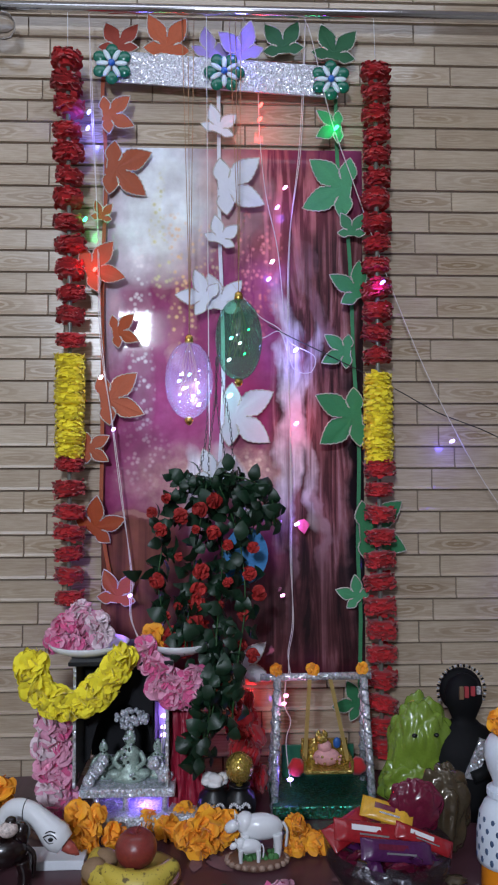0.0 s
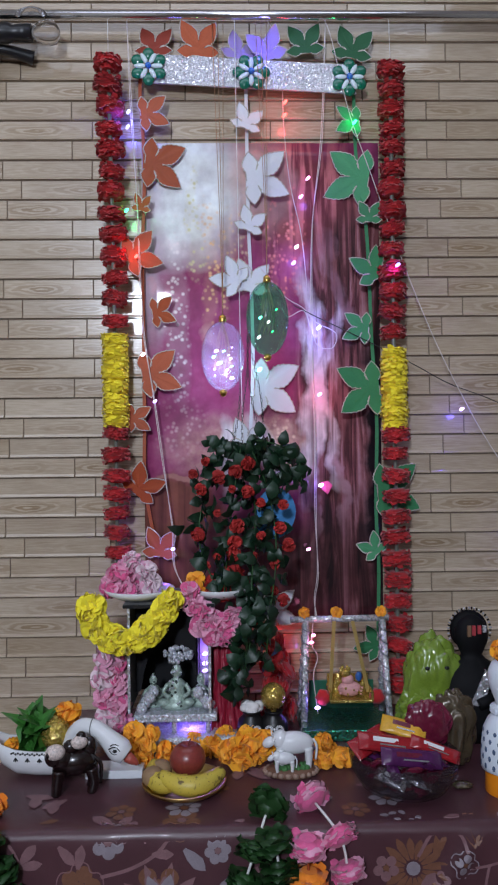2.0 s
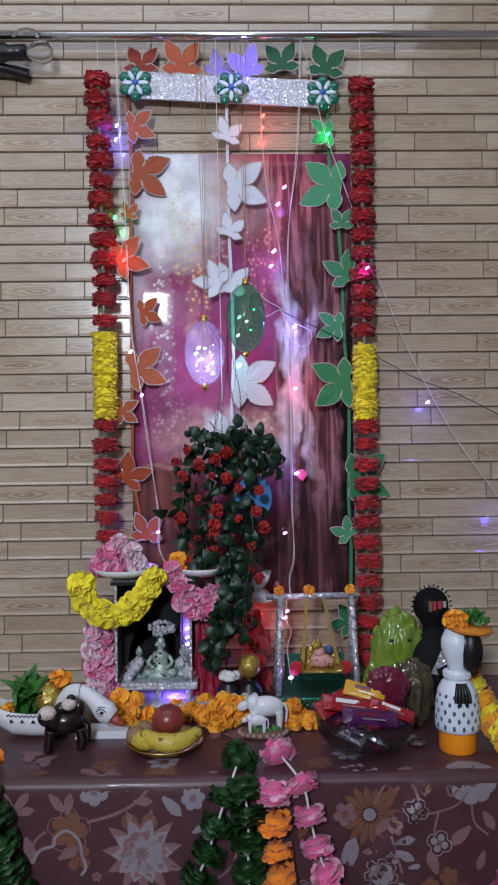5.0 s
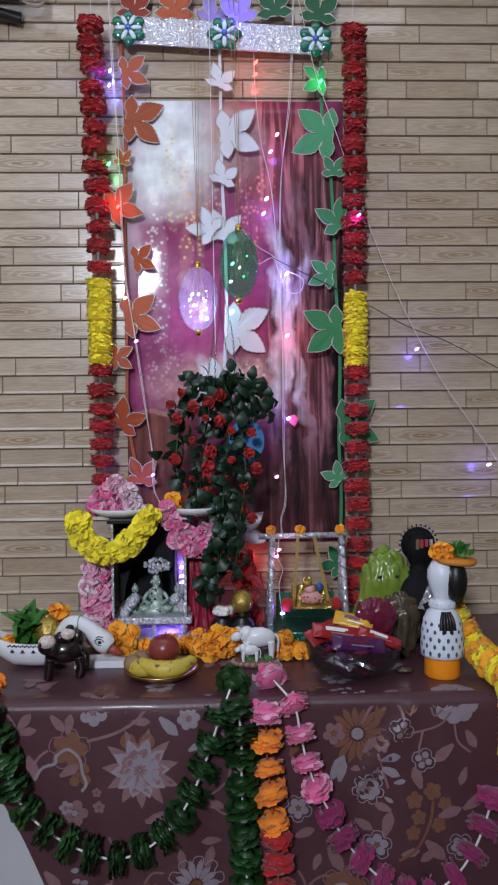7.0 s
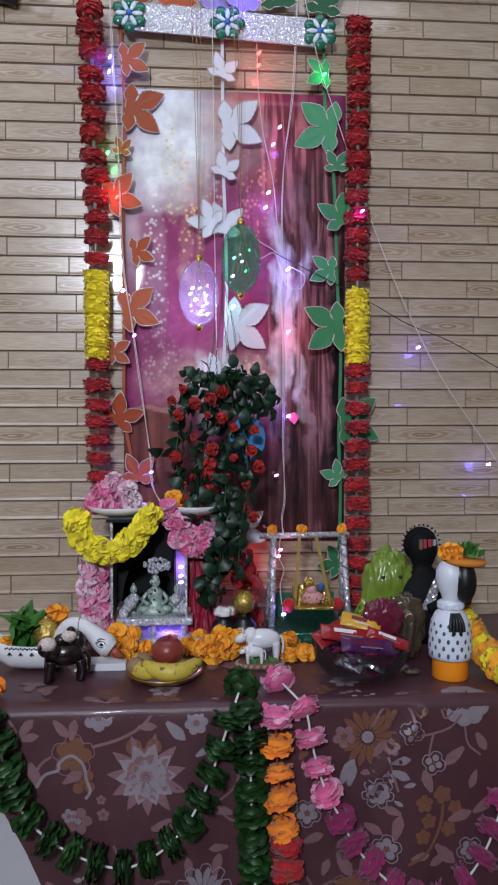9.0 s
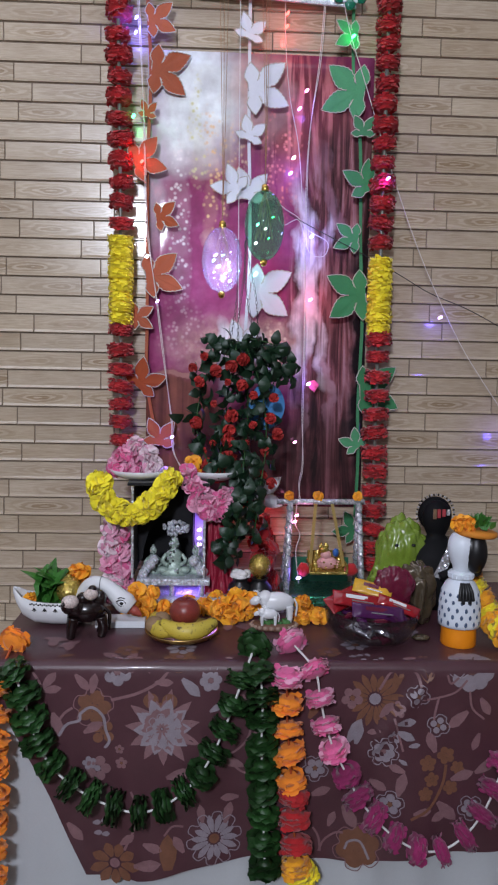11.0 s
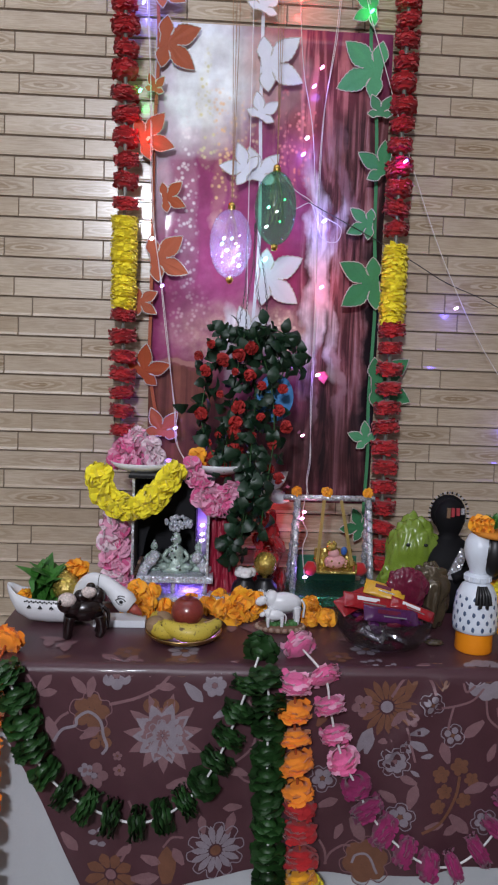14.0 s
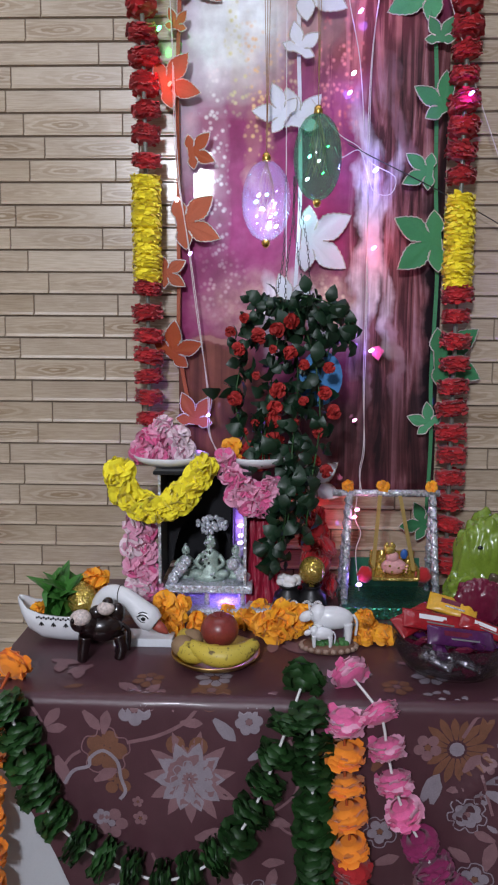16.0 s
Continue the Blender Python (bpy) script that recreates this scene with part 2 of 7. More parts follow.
    def root(cx, cz, rx, rz, turn, col):
        mp = n.add("ShaderNodeMapping")
        mp.inputs["Rotation"].default_value = (0, radians(turn), 0)
        mp.inputs["Location"].default_value = (-cx * math.cos(radians(turn)) - cz * math.sin(radians(turn)), 0, cx * math.sin(radians(turn)) - cz * math.cos(radians(turn)))
        n.link(pos.outputs[0], mp.inputs["Vector"])
        return n.mix(times(blob(0, 0, rx, rz, 0.55, mp.outputs[0]), n.ramp(stretched(38, 3.0, 5.0, 1.2), [(0.38, (0.25, 0.25, 0.25)), (0.56, (1, 1, 1))])), c, col)
    for cx, cz, rx, rz, turn, col in ((0.125, 0.10, 0.030, 0.22, 5, (0.60, 0.54, 0.62)), (0.165, 0.05, 0.026, 0.20, -10, (0.52, 0.43, 0.50)), (0.19, 0.24, 0.020, 0.16, 14, (0.20, 0.095, 0.12)),
                                      (0.12, -0.15, 0.034, 0.18, -4, (0.60, 0.50, 0.56)), (0.175, -0.14, 0.022, 0.16, 6, (0.48, 0.37, 0.41)), (0.20, -0.30, 0.014, 0.20, 3, (0.34, 0.19, 0.21)), (0.13, -0.38, 0.012, 0.16, -3, (0.36, 0.20, 0.22))):
        c = root(cx, cz, rx, rz, turn, col)
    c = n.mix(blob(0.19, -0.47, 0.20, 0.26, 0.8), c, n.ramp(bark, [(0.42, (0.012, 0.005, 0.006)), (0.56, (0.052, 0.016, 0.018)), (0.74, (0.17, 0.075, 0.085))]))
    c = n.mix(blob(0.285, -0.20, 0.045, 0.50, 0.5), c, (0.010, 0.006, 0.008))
    c = n.mix(1.0, c, n.ramp(n.noise(raw, 22.0, 5.0), [(0.30, (1.02, 0.98, 0.98)), (0.5, (1.25, 1.22, 1.22)), (0.72, (1.5, 1.48, 1.46))]), "MULTIPLY")
    n.colour(c)
    n.bsdf.inputs["Roughness"].default_value = 0.6
    n.bsdf.inputs["Specular IOR Level"].default_value = 0.15
    n.bsdf.inputs["Coat Weight"].default_value, n.bsdf.inputs["Coat Roughness"].default_value = 0.5, 0.05
    n.bump(n.noise(raw, 10.0, 2.0), 0.12, 0.003)
    return n.mat


M_PLANK = plank_material()
M_GROUT = mat("tile_joint", (0.16, 0.12, 0.085), 0.8)
M_PAINT = mat("cream_wall_paint", (0.46, 0.43, 0.38), 0.7, var=0.05, scale=3)
M_CEIL = mat("white_ceiling_paint", (0.78, 0.78, 0.78), 0.8, var=0.04, scale=3)
M_FLOOR = mat("dark_floor_tile", (0.13, 0.085, 0.06), 0.35, var=0.25, scale=6)
M_DOOR = mat("white_gloss_door_paint", (0.72, 0.72, 0.74), 0.3, var=0.05, scale=8)
M_STEEL = mat("polished_steel", (0.72, 0.72, 0.74), 0.14, 1.0, var=0.08)
M_BLACKPL = mat("black_plastic", (0.012, 0.012, 0.014), 0.35)
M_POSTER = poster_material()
M_RED = mat("red_felt_petal", (0.50, 0.012, 0.016), 0.85, var=0.25, scale=70, rnd=0.25, sheen=0.2)
M_YEL = mat("yellow_cloth_petal", (1.0, 0.80, 0.02), 0.8, var=0.06, scale=70, rnd=0.06, sheen=0.2)
M_AMBER = mat("amber_cloth_petal", (1.0, 0.42, 0.012), 0.8, var=0.10, scale=60, rnd=0.08, sheen=0.2)
M_ORANGE = mat("orange_cloth_petal", (1.0, 0.27, 0.016), 0.8, var=0.12, scale=50, rnd=0.1, sheen=0.2)
M_PINK = mat("pink_cloth_petal", (0.80, 0.14, 0.34), 0.8, var=0.25, scale=45, rnd=0.15, sheen=0.2)
M_PALEPINK = mat("pale_pink_cloth_petal", (0.93, 0.72, 0.78), 0.8, var=0.15, scale=45, rnd=0.1, sheen=0.2)
M_MIDPINK = mat("mid_pink_cloth_petal", (0.88, 0.38, 0.54), 0.8, var=0.25, scale=45, rnd=0.15, sheen=0.2)
M_MAG = mat("magenta_cloth_petal", (0.30, 0.014, 0.11), 0.85, var=0.3, scale=45, rnd=0.3, sheen=0.2)
M_LEAFDK = mat("dark_green_cloth_leaf", (0.020, 0.080, 0.016), 0.5, var=0.7, scale=35, rnd=0.55)
M_TUBE = mat("dull_green_straw_tube", (0.16, 0.17, 0.14), 0.3, var=0.2)
M_TUBEW = mat("white_straw_tube", (0.75, 0.75, 0.74), 0.35, var=0.1)
M_ORFOAM = mat("orange_foam_sheet", (0.46, 0.085, 0.018), 0.6, var=0.2, scale=30, rnd=0.25)
M_WHFOAM = mat("white_foam_sheet", (0.74, 0.76, 0.82), 0.65, var=0.06, scale=30, rnd=0.08)
M_LAV = mat("lavender_foam_sheet", (0.34, 0.26, 0.55), 0.7, var=0.15, scale=30)
M_GRFOAM = mat("green_foam_sheet", (0.055, 0.30, 0.12), 0.65, var=0.2, scale=30, rnd=0.3)
M_DGFOAM = mat("dark_green_foam_sheet", (0.012, 0.10, 0.035), 0.65, var=0.15, scale=30)
M_RUST = mat("red_brown_foam_sheet", (0.26, 0.035, 0.018), 0.7, var=0.15, scale=30)
M_GLITW = glitter("silver_glitter", (0.86, 0.88, 0.95), 560, 0.25, 0.9, 0.45)
M_GLITEDGE = glitter("glitter_glue", (0.92, 0.86, 0.76), 700, 0.25, 1.2, 0.2)
M_GLITSEAM = mat("pale_glitter_edge", (0.80, 0.72, 0.58), 0.3, 0.6, var=0.3, scale=300)
M_CLOTH = mat("mauve_brown_tablecloth", (0.076, 0.029, 0.037), 0.36, var=0.28, scale=18, bump=0.35, fine=900, coat=0.15)
M_PRW = mat("pale_grey_cloth_print", (0.24, 0.205, 0.235), 0.5, var=0.35, scale=60, fine=700)
M_PRP = mat("dusty_pink_cloth_print", (0.20, 0.105, 0.115), 0.5, var=0.35, scale=60, fine=700)
M_PRT = mat("tan_cloth_print", (0.165, 0.070, 0.040), 0.5, var=0.35, scale=60, fine=700)
M_SHEET = mat("white_cotton_sheet", (0.48, 0.50, 0.52), 0.8, var=0.06, scale=8)


# ---------------------------------------------------------------- builders
def finish(name, bm, material, parent=None, label="", smooth=False):
    me = bpy.data.meshes.new(name)
    bmesh.ops.recalc_face_normals(bm, faces=bm.faces)
    if smooth:
        for f in bm.faces:
            f.smooth = True
    bm.to_mesh(me)
    bm.free()
    for m in material if isinstance(material, (list, tuple)) else [material]:
        me.materials.append(m)
    ob = new(name, me)
    if parent:
        ob.parent = parent
    if label:
        ob["label"] = label
    return ob


part = finish


def thing(name, label, category, at=(0, 0, 0), group="", kind=""):
    ob = new(name)
    ob.empty_display_size = 0.05
    ob.location = at
    return tagged(ob, label, category, group, kind)


def instance(ob_or_mesh, name, parent, m):
    """Another object on the same mesh."""
    ob = new(name, ob_or_mesh)
    ob.parent = parent
    ob.matrix_basis = m
    return ob


def box(bm, x0, x1, y0, y1, z0, z1, bevel=0.0, mi=0, m=None):
    r = bmesh.ops.create_cube(bm, size=1)
    vs = r["verts"]
    for v in vs:
        v.co = Vector((x0 + (v.co.x + 0.5) * (x1 - x0), y0 + (v.co.y + 0.5) * (y1 - y0), z0 + (v.co.z + 0.5) * (z1 - z0)))
    faces = list({f for v in vs for f in v.link_faces})
    if bevel:
        es = list({e for v in vs for e in v.link_edges})
        out = bmesh.ops.bevel(bm, geom=es, offset=bevel, segments=2, affect="EDGES", profile=0.6)
        faces = list({f for v in out["verts"] for f in v.link_faces} | {f for f in faces if f.is_valid})
    for f in faces:
        if f.is_valid:
            f.material_index = mi
    if m is not None:
        for v in {v for f in faces if f.is_valid for v in f.verts}:
            v.co = m @ v.co
    return bm


def lathe(bm, profile, segs=24, m=None, mi=0, squash=1.0):
    """Turns (radius, height) pairs round z."""
    rings = []
    for r, z in profile:
        if r < 1e-5:
            rings.append([bm.verts.new((0, 0, z))])
        else:
            rings.append([bm.verts.new((r * math.cos(2 * math.pi * i / segs), squash * r * math.sin(2 * math.pi * i / segs), z)) for i in range(segs)])
    for a, b in zip(rings, rings[1:]):
        for i in range(segs):
            j = (i + 1) % segs
            if len(a) == 1 and len(b) == 1:
                continue
            if len(a) == 1:
                f = bm.faces.new((a[0], b[i], b[j]))
            elif len(b) == 1:
                f = bm.faces.new((a[i], a[j], b[0]))
            else:
                f = bm.faces.new((a[i], a[j], b[j], b[i]))
            f.material_index = mi
            f.smooth = True
    if m is not None:
        for ring in rings:
            for v in ring:
                v.co = m @ v.co
    return bm


def ball(bm, c, rx, ry=None, rz=None, segs=18, rings=11, mi=0, m=None):
    ry, rz = ry or rx, rz or rx
    t = Matrix.Translation(c) @ (m or Matrix()) @ Matrix.Diagonal((rx, ry, rz, 1))
    return lathe(bm, [(math.sin(math.pi * i / rings), -math.cos(math.pi * i / rings)) for i in range(rings + 1)], segs, t, mi)


def smooth_path(pts, steps=6):
    """Catmull-Rom points through pts."""
    ps = [Vector(p) for p in pts]
    if len(ps) < 3:
        return ps
    ps = [2 * ps[0] - ps[1]] + ps + [2 * ps[-1] - ps[-2]]
    out = []
    for a, b, c, d in zip(ps, ps[1:], ps[2:], ps[3:]):
        for i in range(steps):
            t = i / steps
            out.append(0.5 * (2 * b + (c - a) * t + (2 * a - 5 * b + 4 * c - d) * t * t + (3 * b - a - 3 * c + d) * t ** 3))
    return out + [ps[-2]]


def tube(bm, pts, radius, segs=6, mi=0, steps=6):
    """A round cord; radius is a number or a function of 0..1."""
    ps = smooth_path(pts, steps) if steps else [Vector(p) for p in pts]
    prev, up = None, Vector((0.3, 0.9, 0.2))
    for i, p in enumerate(ps):
        d = (ps[min(i + 1, len(ps) - 1)] - ps[max(i - 1, 0)]).normalized()
        u = d.cross(up)
        u = u.normalized() if u.length > 1e-4 else Vector((1, 0, 0))
        w = u.cross(d)
        r = radius(i / (len(ps) - 1)) if callable(radius) else radius
        ring = [bm.verts.new(p + r * (math.cos(2 * math.pi * k / segs) * u + math.sin(2 * math.pi * k / segs) * w)) for k in range(segs)]
        if prev:
            for k in range(segs):
                f = bm.faces.new((prev[k], prev[(k + 1) % segs], ring[(k + 1) % segs], ring[k]))
                f.material_index, f.smooth = mi, True
        else:
            bm.faces.new(ring[::-1]).material_index = mi
        prev = ring
    bm.faces.new(prev).material_index = mi
    return bm


def slab(bm, outline, y0, y1, mi=0, rim=None):
    """An outline in x, z with thickness along y; y0 is the front."""
    a = [bm.verts.new((x, y0, z)) for x, z in outline]
    b = [bm.verts.new((x, y1, z)) for x, z in outline]
    bm.faces.new(a).material_index = mi
    bm.faces.new(b[::-1]).material_index = mi
    for i in range(len(a)):
        j = (i + 1) % len(a)
        bm.faces.new((a[i], b[i], b[j], a[j])).material_index = mi if rim is None else rim
    return bm


# ---------------------------------------------------------------- room
def room():
    bm = bmesh.new()
    box(bm, -2.4, 2.6, -2.1, 2.0, -0.1, 0.0)
    tagged(part("floor", bm, M_FLOOR), "dark brown floor under the table", "floor", kind="structure")
    # the ceiling and these three walls are unseen, added to bounce the lamps' light
    bm = bmesh.new()
    box(bm, -2.4, 2.6, -2.1, 2.0, 2.9, 3.0)
    tagged(part("ceiling", bm, M_CEIL), "unseen white ceiling, added to bounce light", "ceiling", kind="structure")
    for name, x0, x1, y0, y1 in (("wall_west", -2.5, -2.4, -2.1, 2.0), ("wall_east", 2.6, 2.7, -2.1, 2.0), ("wall_south", -2.4, 2.6, -2.2, -2.1)):
        bm = bmesh.new()
        box(bm, x0, x1, y0, y1, 0, 2.9)
        tagged(part(name, bm, M_PAINT), "unseen cream wall, added to bounce light", "wall", kind="structure")


room()

ROWS_OF_TILE = ((0.036, 0.251), (0.0, 0.197), (-0.070, 0.163), (-0.036, 0.215), (-0.050, 0.164), (-0.011, 0.214))
X_TILE, Z_TILE = -0.65, 2.415


def plank_bmesh(bm, w, ox=0.0, oz=0.0, oy=0.0):
    """One raised plank, w wide and 0.05 high, with a lip along its lower edge."""
    g = 0.0008
    prof = ((0.0496, 0.005), (0.0484, 0.0), (0.0100, 0.0), (0.0040, -0.0042), (0.0028, -0.0042), (0.0016, 0.005))
    cols = ((g, 0.004), (g + 0.0010, 0.0), (w - g - 0.0010, 0.0), (w - g, 0.004))
    grid = [[bm.verts.new((ox + x, oy + max(y, cy) if cy > 0 else oy + y, oz + z)) for x, cy in cols] for z, y in prof]
    for a, b in zip(grid, grid[1:]):
        for i in range(3):
            bm.faces.new((a[i], b[i], b[i + 1], a[i + 1]))


def tiled_wall():
    bm = bmesh.new()
    box(bm, -2.4, 2.6, WALL + 0.0035, 2.0, 0, 2.9)
    wall = tagged(part("wall_north", bm, M_GROUT), "wall clad in glossy wood-look plank tiles", "wall", kind="structure")
    meshes, rest, count = {}, bmesh.new(), 0
    for k in range(-9, 47):
        z = Z_TILE - 0.05 * (k + 1)
        offs = ROWS_OF_TILE[k % 6]
        for i in range(-4, 8):
            for j in range(2):
                x0 = X_TILE + offs[j] + 0.45 * i
                w = offs[1] - offs[0] if j == 0 else 0.45 - offs[1] + offs[0]
                if x0 + w < -1.1 or x0 > 1.5:
                    continue
                if x0 + w > -0.84 and x0 < 0.66 and 0.76 < z < 2.60 and count < 300:
                    key = round(w, 3)
                    if key not in meshes:
                        pb = bmesh.new()
                        plank_bmesh(pb, w)
                        me = bpy.data.meshes.new("plank")
                        bmesh.ops.recalc_face_normals(pb, faces=pb.faces)
                        pb.to_mesh(me)
                        pb.free()
                        me.materials.append(M_PLANK)
                        meshes[key] = me
                    instance(meshes[key], "plank", wall, Matrix.Translation((x0, WALL, z)))
                    count += 1
                else:
                    plank_bmesh(rest, w, x0, z, WALL)
    tagged(part("plank_field", rest, M_PLANK, wall), kind="stuff")


def poster():
    bm = bmesh.new()
    bmesh.ops.create_grid(bm, x_segments=16, y_segments=32, size=0.5)
    for v in bm.verts:
        x, z = v.co.x * 0.598, v.co.y * 1.205
        v.co = Vector((x, 0.002 * noise.noise(Vector((x * 9, 0, z * 7))), z))
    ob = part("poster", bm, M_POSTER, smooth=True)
    ob.location = (-0.012, WALL - 0.0075, 1.603)
    sol = ob.modifiers.new("thickness", "SOLIDIFY")
    sol.thickness = 0.001
    tagged(ob, "glossy woodland poster in plum, brown and white on the wall", "poster")


poster()


def door():
    """The white framed door beside the tiled wall."""
    d = thing("door_1", "white painted door and frame with steel bolts", "door", (-0.764, WALL, 0), kind="structure")
    bm = bmesh.new()
    box(bm, -0.055, 0.0, -0.045, 0.003, 0.0, 2.88, 0.004)
    part("door_frame", bm, M_DOOR, d)
    bm = bmesh.new()
    box(bm, -0.80, -0.058, -0.030, 0.003, 0.01, 2.2, 0.003)
    box(bm, -0.68, -0.17, -0.036, -0.028, 0.2, 0.95, 0.004)
    box(bm, -0.68, -0.17, -0.036, -0.028, 1.1, 2.05, 0.004)
    part("door_leaf", bm, M_DOOR, d)
    for z in (2.01, 1.01):
        bm = bmesh.new()
        box(bm, -0.10, -0.012, -0.058, -0.045, z - 0.012, z + 0.012, 0.003)
        tube(bm, [(-0.115, -0.055, z), (0.0, -0.055, z)], 0.006, 8, steps=0)
        part("bolt", bm, M_STEEL, d, "small steel door bolt")


door()


def curtain_rod():
    rod = thing("curtain_rod", "polished steel curtain rod across the tiled wall", "curtain rod", (0, 1.795, 2.503))
    bm = bmesh.new()
    tube(bm, [(-1.3, 0, 0), (1.5, 0, 0)], 0.0115, 16, steps=0)
    part("tube", bm, M_STEEL, rod)
    for x in (-1.0, 1.1):
        bm = bmesh.new()
        tube(bm, [(x, 0.004, -0.002), (x, 0.056, -0.002)], 0.007, 10, steps=0)
        part("bracket", bm, M_STEEL, rod)


curtain_rod()


def finial():
    """The black bracket with a crystal knob that hangs by the rod."""
    x, z = -0.622, 2.45
    f = thing("rod_holder", "black plastic rod holder with a clear crystal knob", "rod holder", (x, 1.78, z))
    bm = bmesh.new()
    box(bm, -0.080, -0.045, -0.02, 0.07, -0.06, 0.030, 0.008)
    box(bm, -0.074, -0.050, -0.026, -0.01, -0.085, -0.01, 0.006)
    part("bracket", bm, M_BLACKPL, f)
    bm = bmesh.new()
    tube(bm, [(-0.06, 0.02, -0.028), (-0.02, 0.03, -0.026), (0.02, 0.045, -0.030), (0.045, 0.055, -0.034)], lambda u: 0.011 + 0.006 * u, 10)
    part("arm", bm, M_BLACKPL, f)
    bm = bmesh.new()
    r = pose(0, 0, 0, 0, 90, 0)
    lathe(bm, [(0, -0.08), (0.02, -0.08), (0.024, -0.06), (0.024, 0.0), (0.017, 0.01), (0.02, 0.03), (0.02, 0.055), (0, 0.055)], 16, r)
    part("collar", bm, M_BLACKPL, f)
    bm = bmesh.new()
    lathe(bm, [(0, 0.056), (0.014, 0.058), (0.024, 0.075), (0.030, 0.095), (0.026, 0.112), (0.012, 0.122), (0, 0.124)], 10, r)
    part("knob", bm, glass("clear_crystal", (0.92, 0.94, 1.0), 0.05, 1.45), f, "clear faceted crystal knob")
    bm = bmesh.new()
    pts = [(0.055 + 0.034 * math.cos(a), -0.004, 0.036 + 0.02 * math.sin(a)) for a in [math.pi * i / 10 for i in range(11)]]
    tube(bm, pts, 0.006, 8, steps=0)
    part("ring", bm, glass("clear_ring", (0.95, 0.96, 1.0), 0.05, 1.45), f)


finial()


# ---------------------------------------------------------------- table and cloth
HEM = ((-0.62, 0.40), (-0.37, 0.368), (-0.26, 0.362), (-0.13, 0.388), (-0.02, 0.405), (0.06, 0.392), (0.15, 0.386), (0.25, 0.395), (0.36, 0.412), (0.47, 0.417), (0.9, 0.40))
LEFT_EDGE = ((0.80, -0.565), (0.74, -0.548), (0.709, -0.533), (0.616, -0.485), (0.532, -0.438), (0.461, -0.405), (0.36, -0.36))


def along(table, v):
    pts = sorted(table)
    if v <= pts[0][0]:
        return pts[0][1]
    for (a, fa), (b, fb) in zip(pts, pts[1:]):
        if v <= b:
            return fa + (fb - fa) * (v - a) / (b - a)
    return pts[-1][1]


def front_y(x, z):
    """The hanging front of the tablecloth."""
    d = max(0.0, (TOP - z) / 0.4)
    off = (x - 0.255) * 0.80 - (z - 0.69) * 0.60          # a creased fold that slants across the front
    run = (x - 0.255) * 0.60 + (z - 0.69) * 0.80
    fold = math.exp(-(off / 0.011) ** 2) * math.exp(-(run / 0.11) ** 4)
    return 1.214 - 0.014 * d - 0.009 * fold + d * (0.010 * math.sin(11 * x + 0.6) + 0.005 * math.sin(27 * x + 2.0 + 2 * d) + 0.003 * math.sin(46 * x - 3 * d)) + 0.0015 * noise.noise(Vector((x * 9, z * 12, 0)))


def top_z(x, y):
    return TOP + 0.0012 * noise.noise(Vector((x * 8, y * 8, 3)))


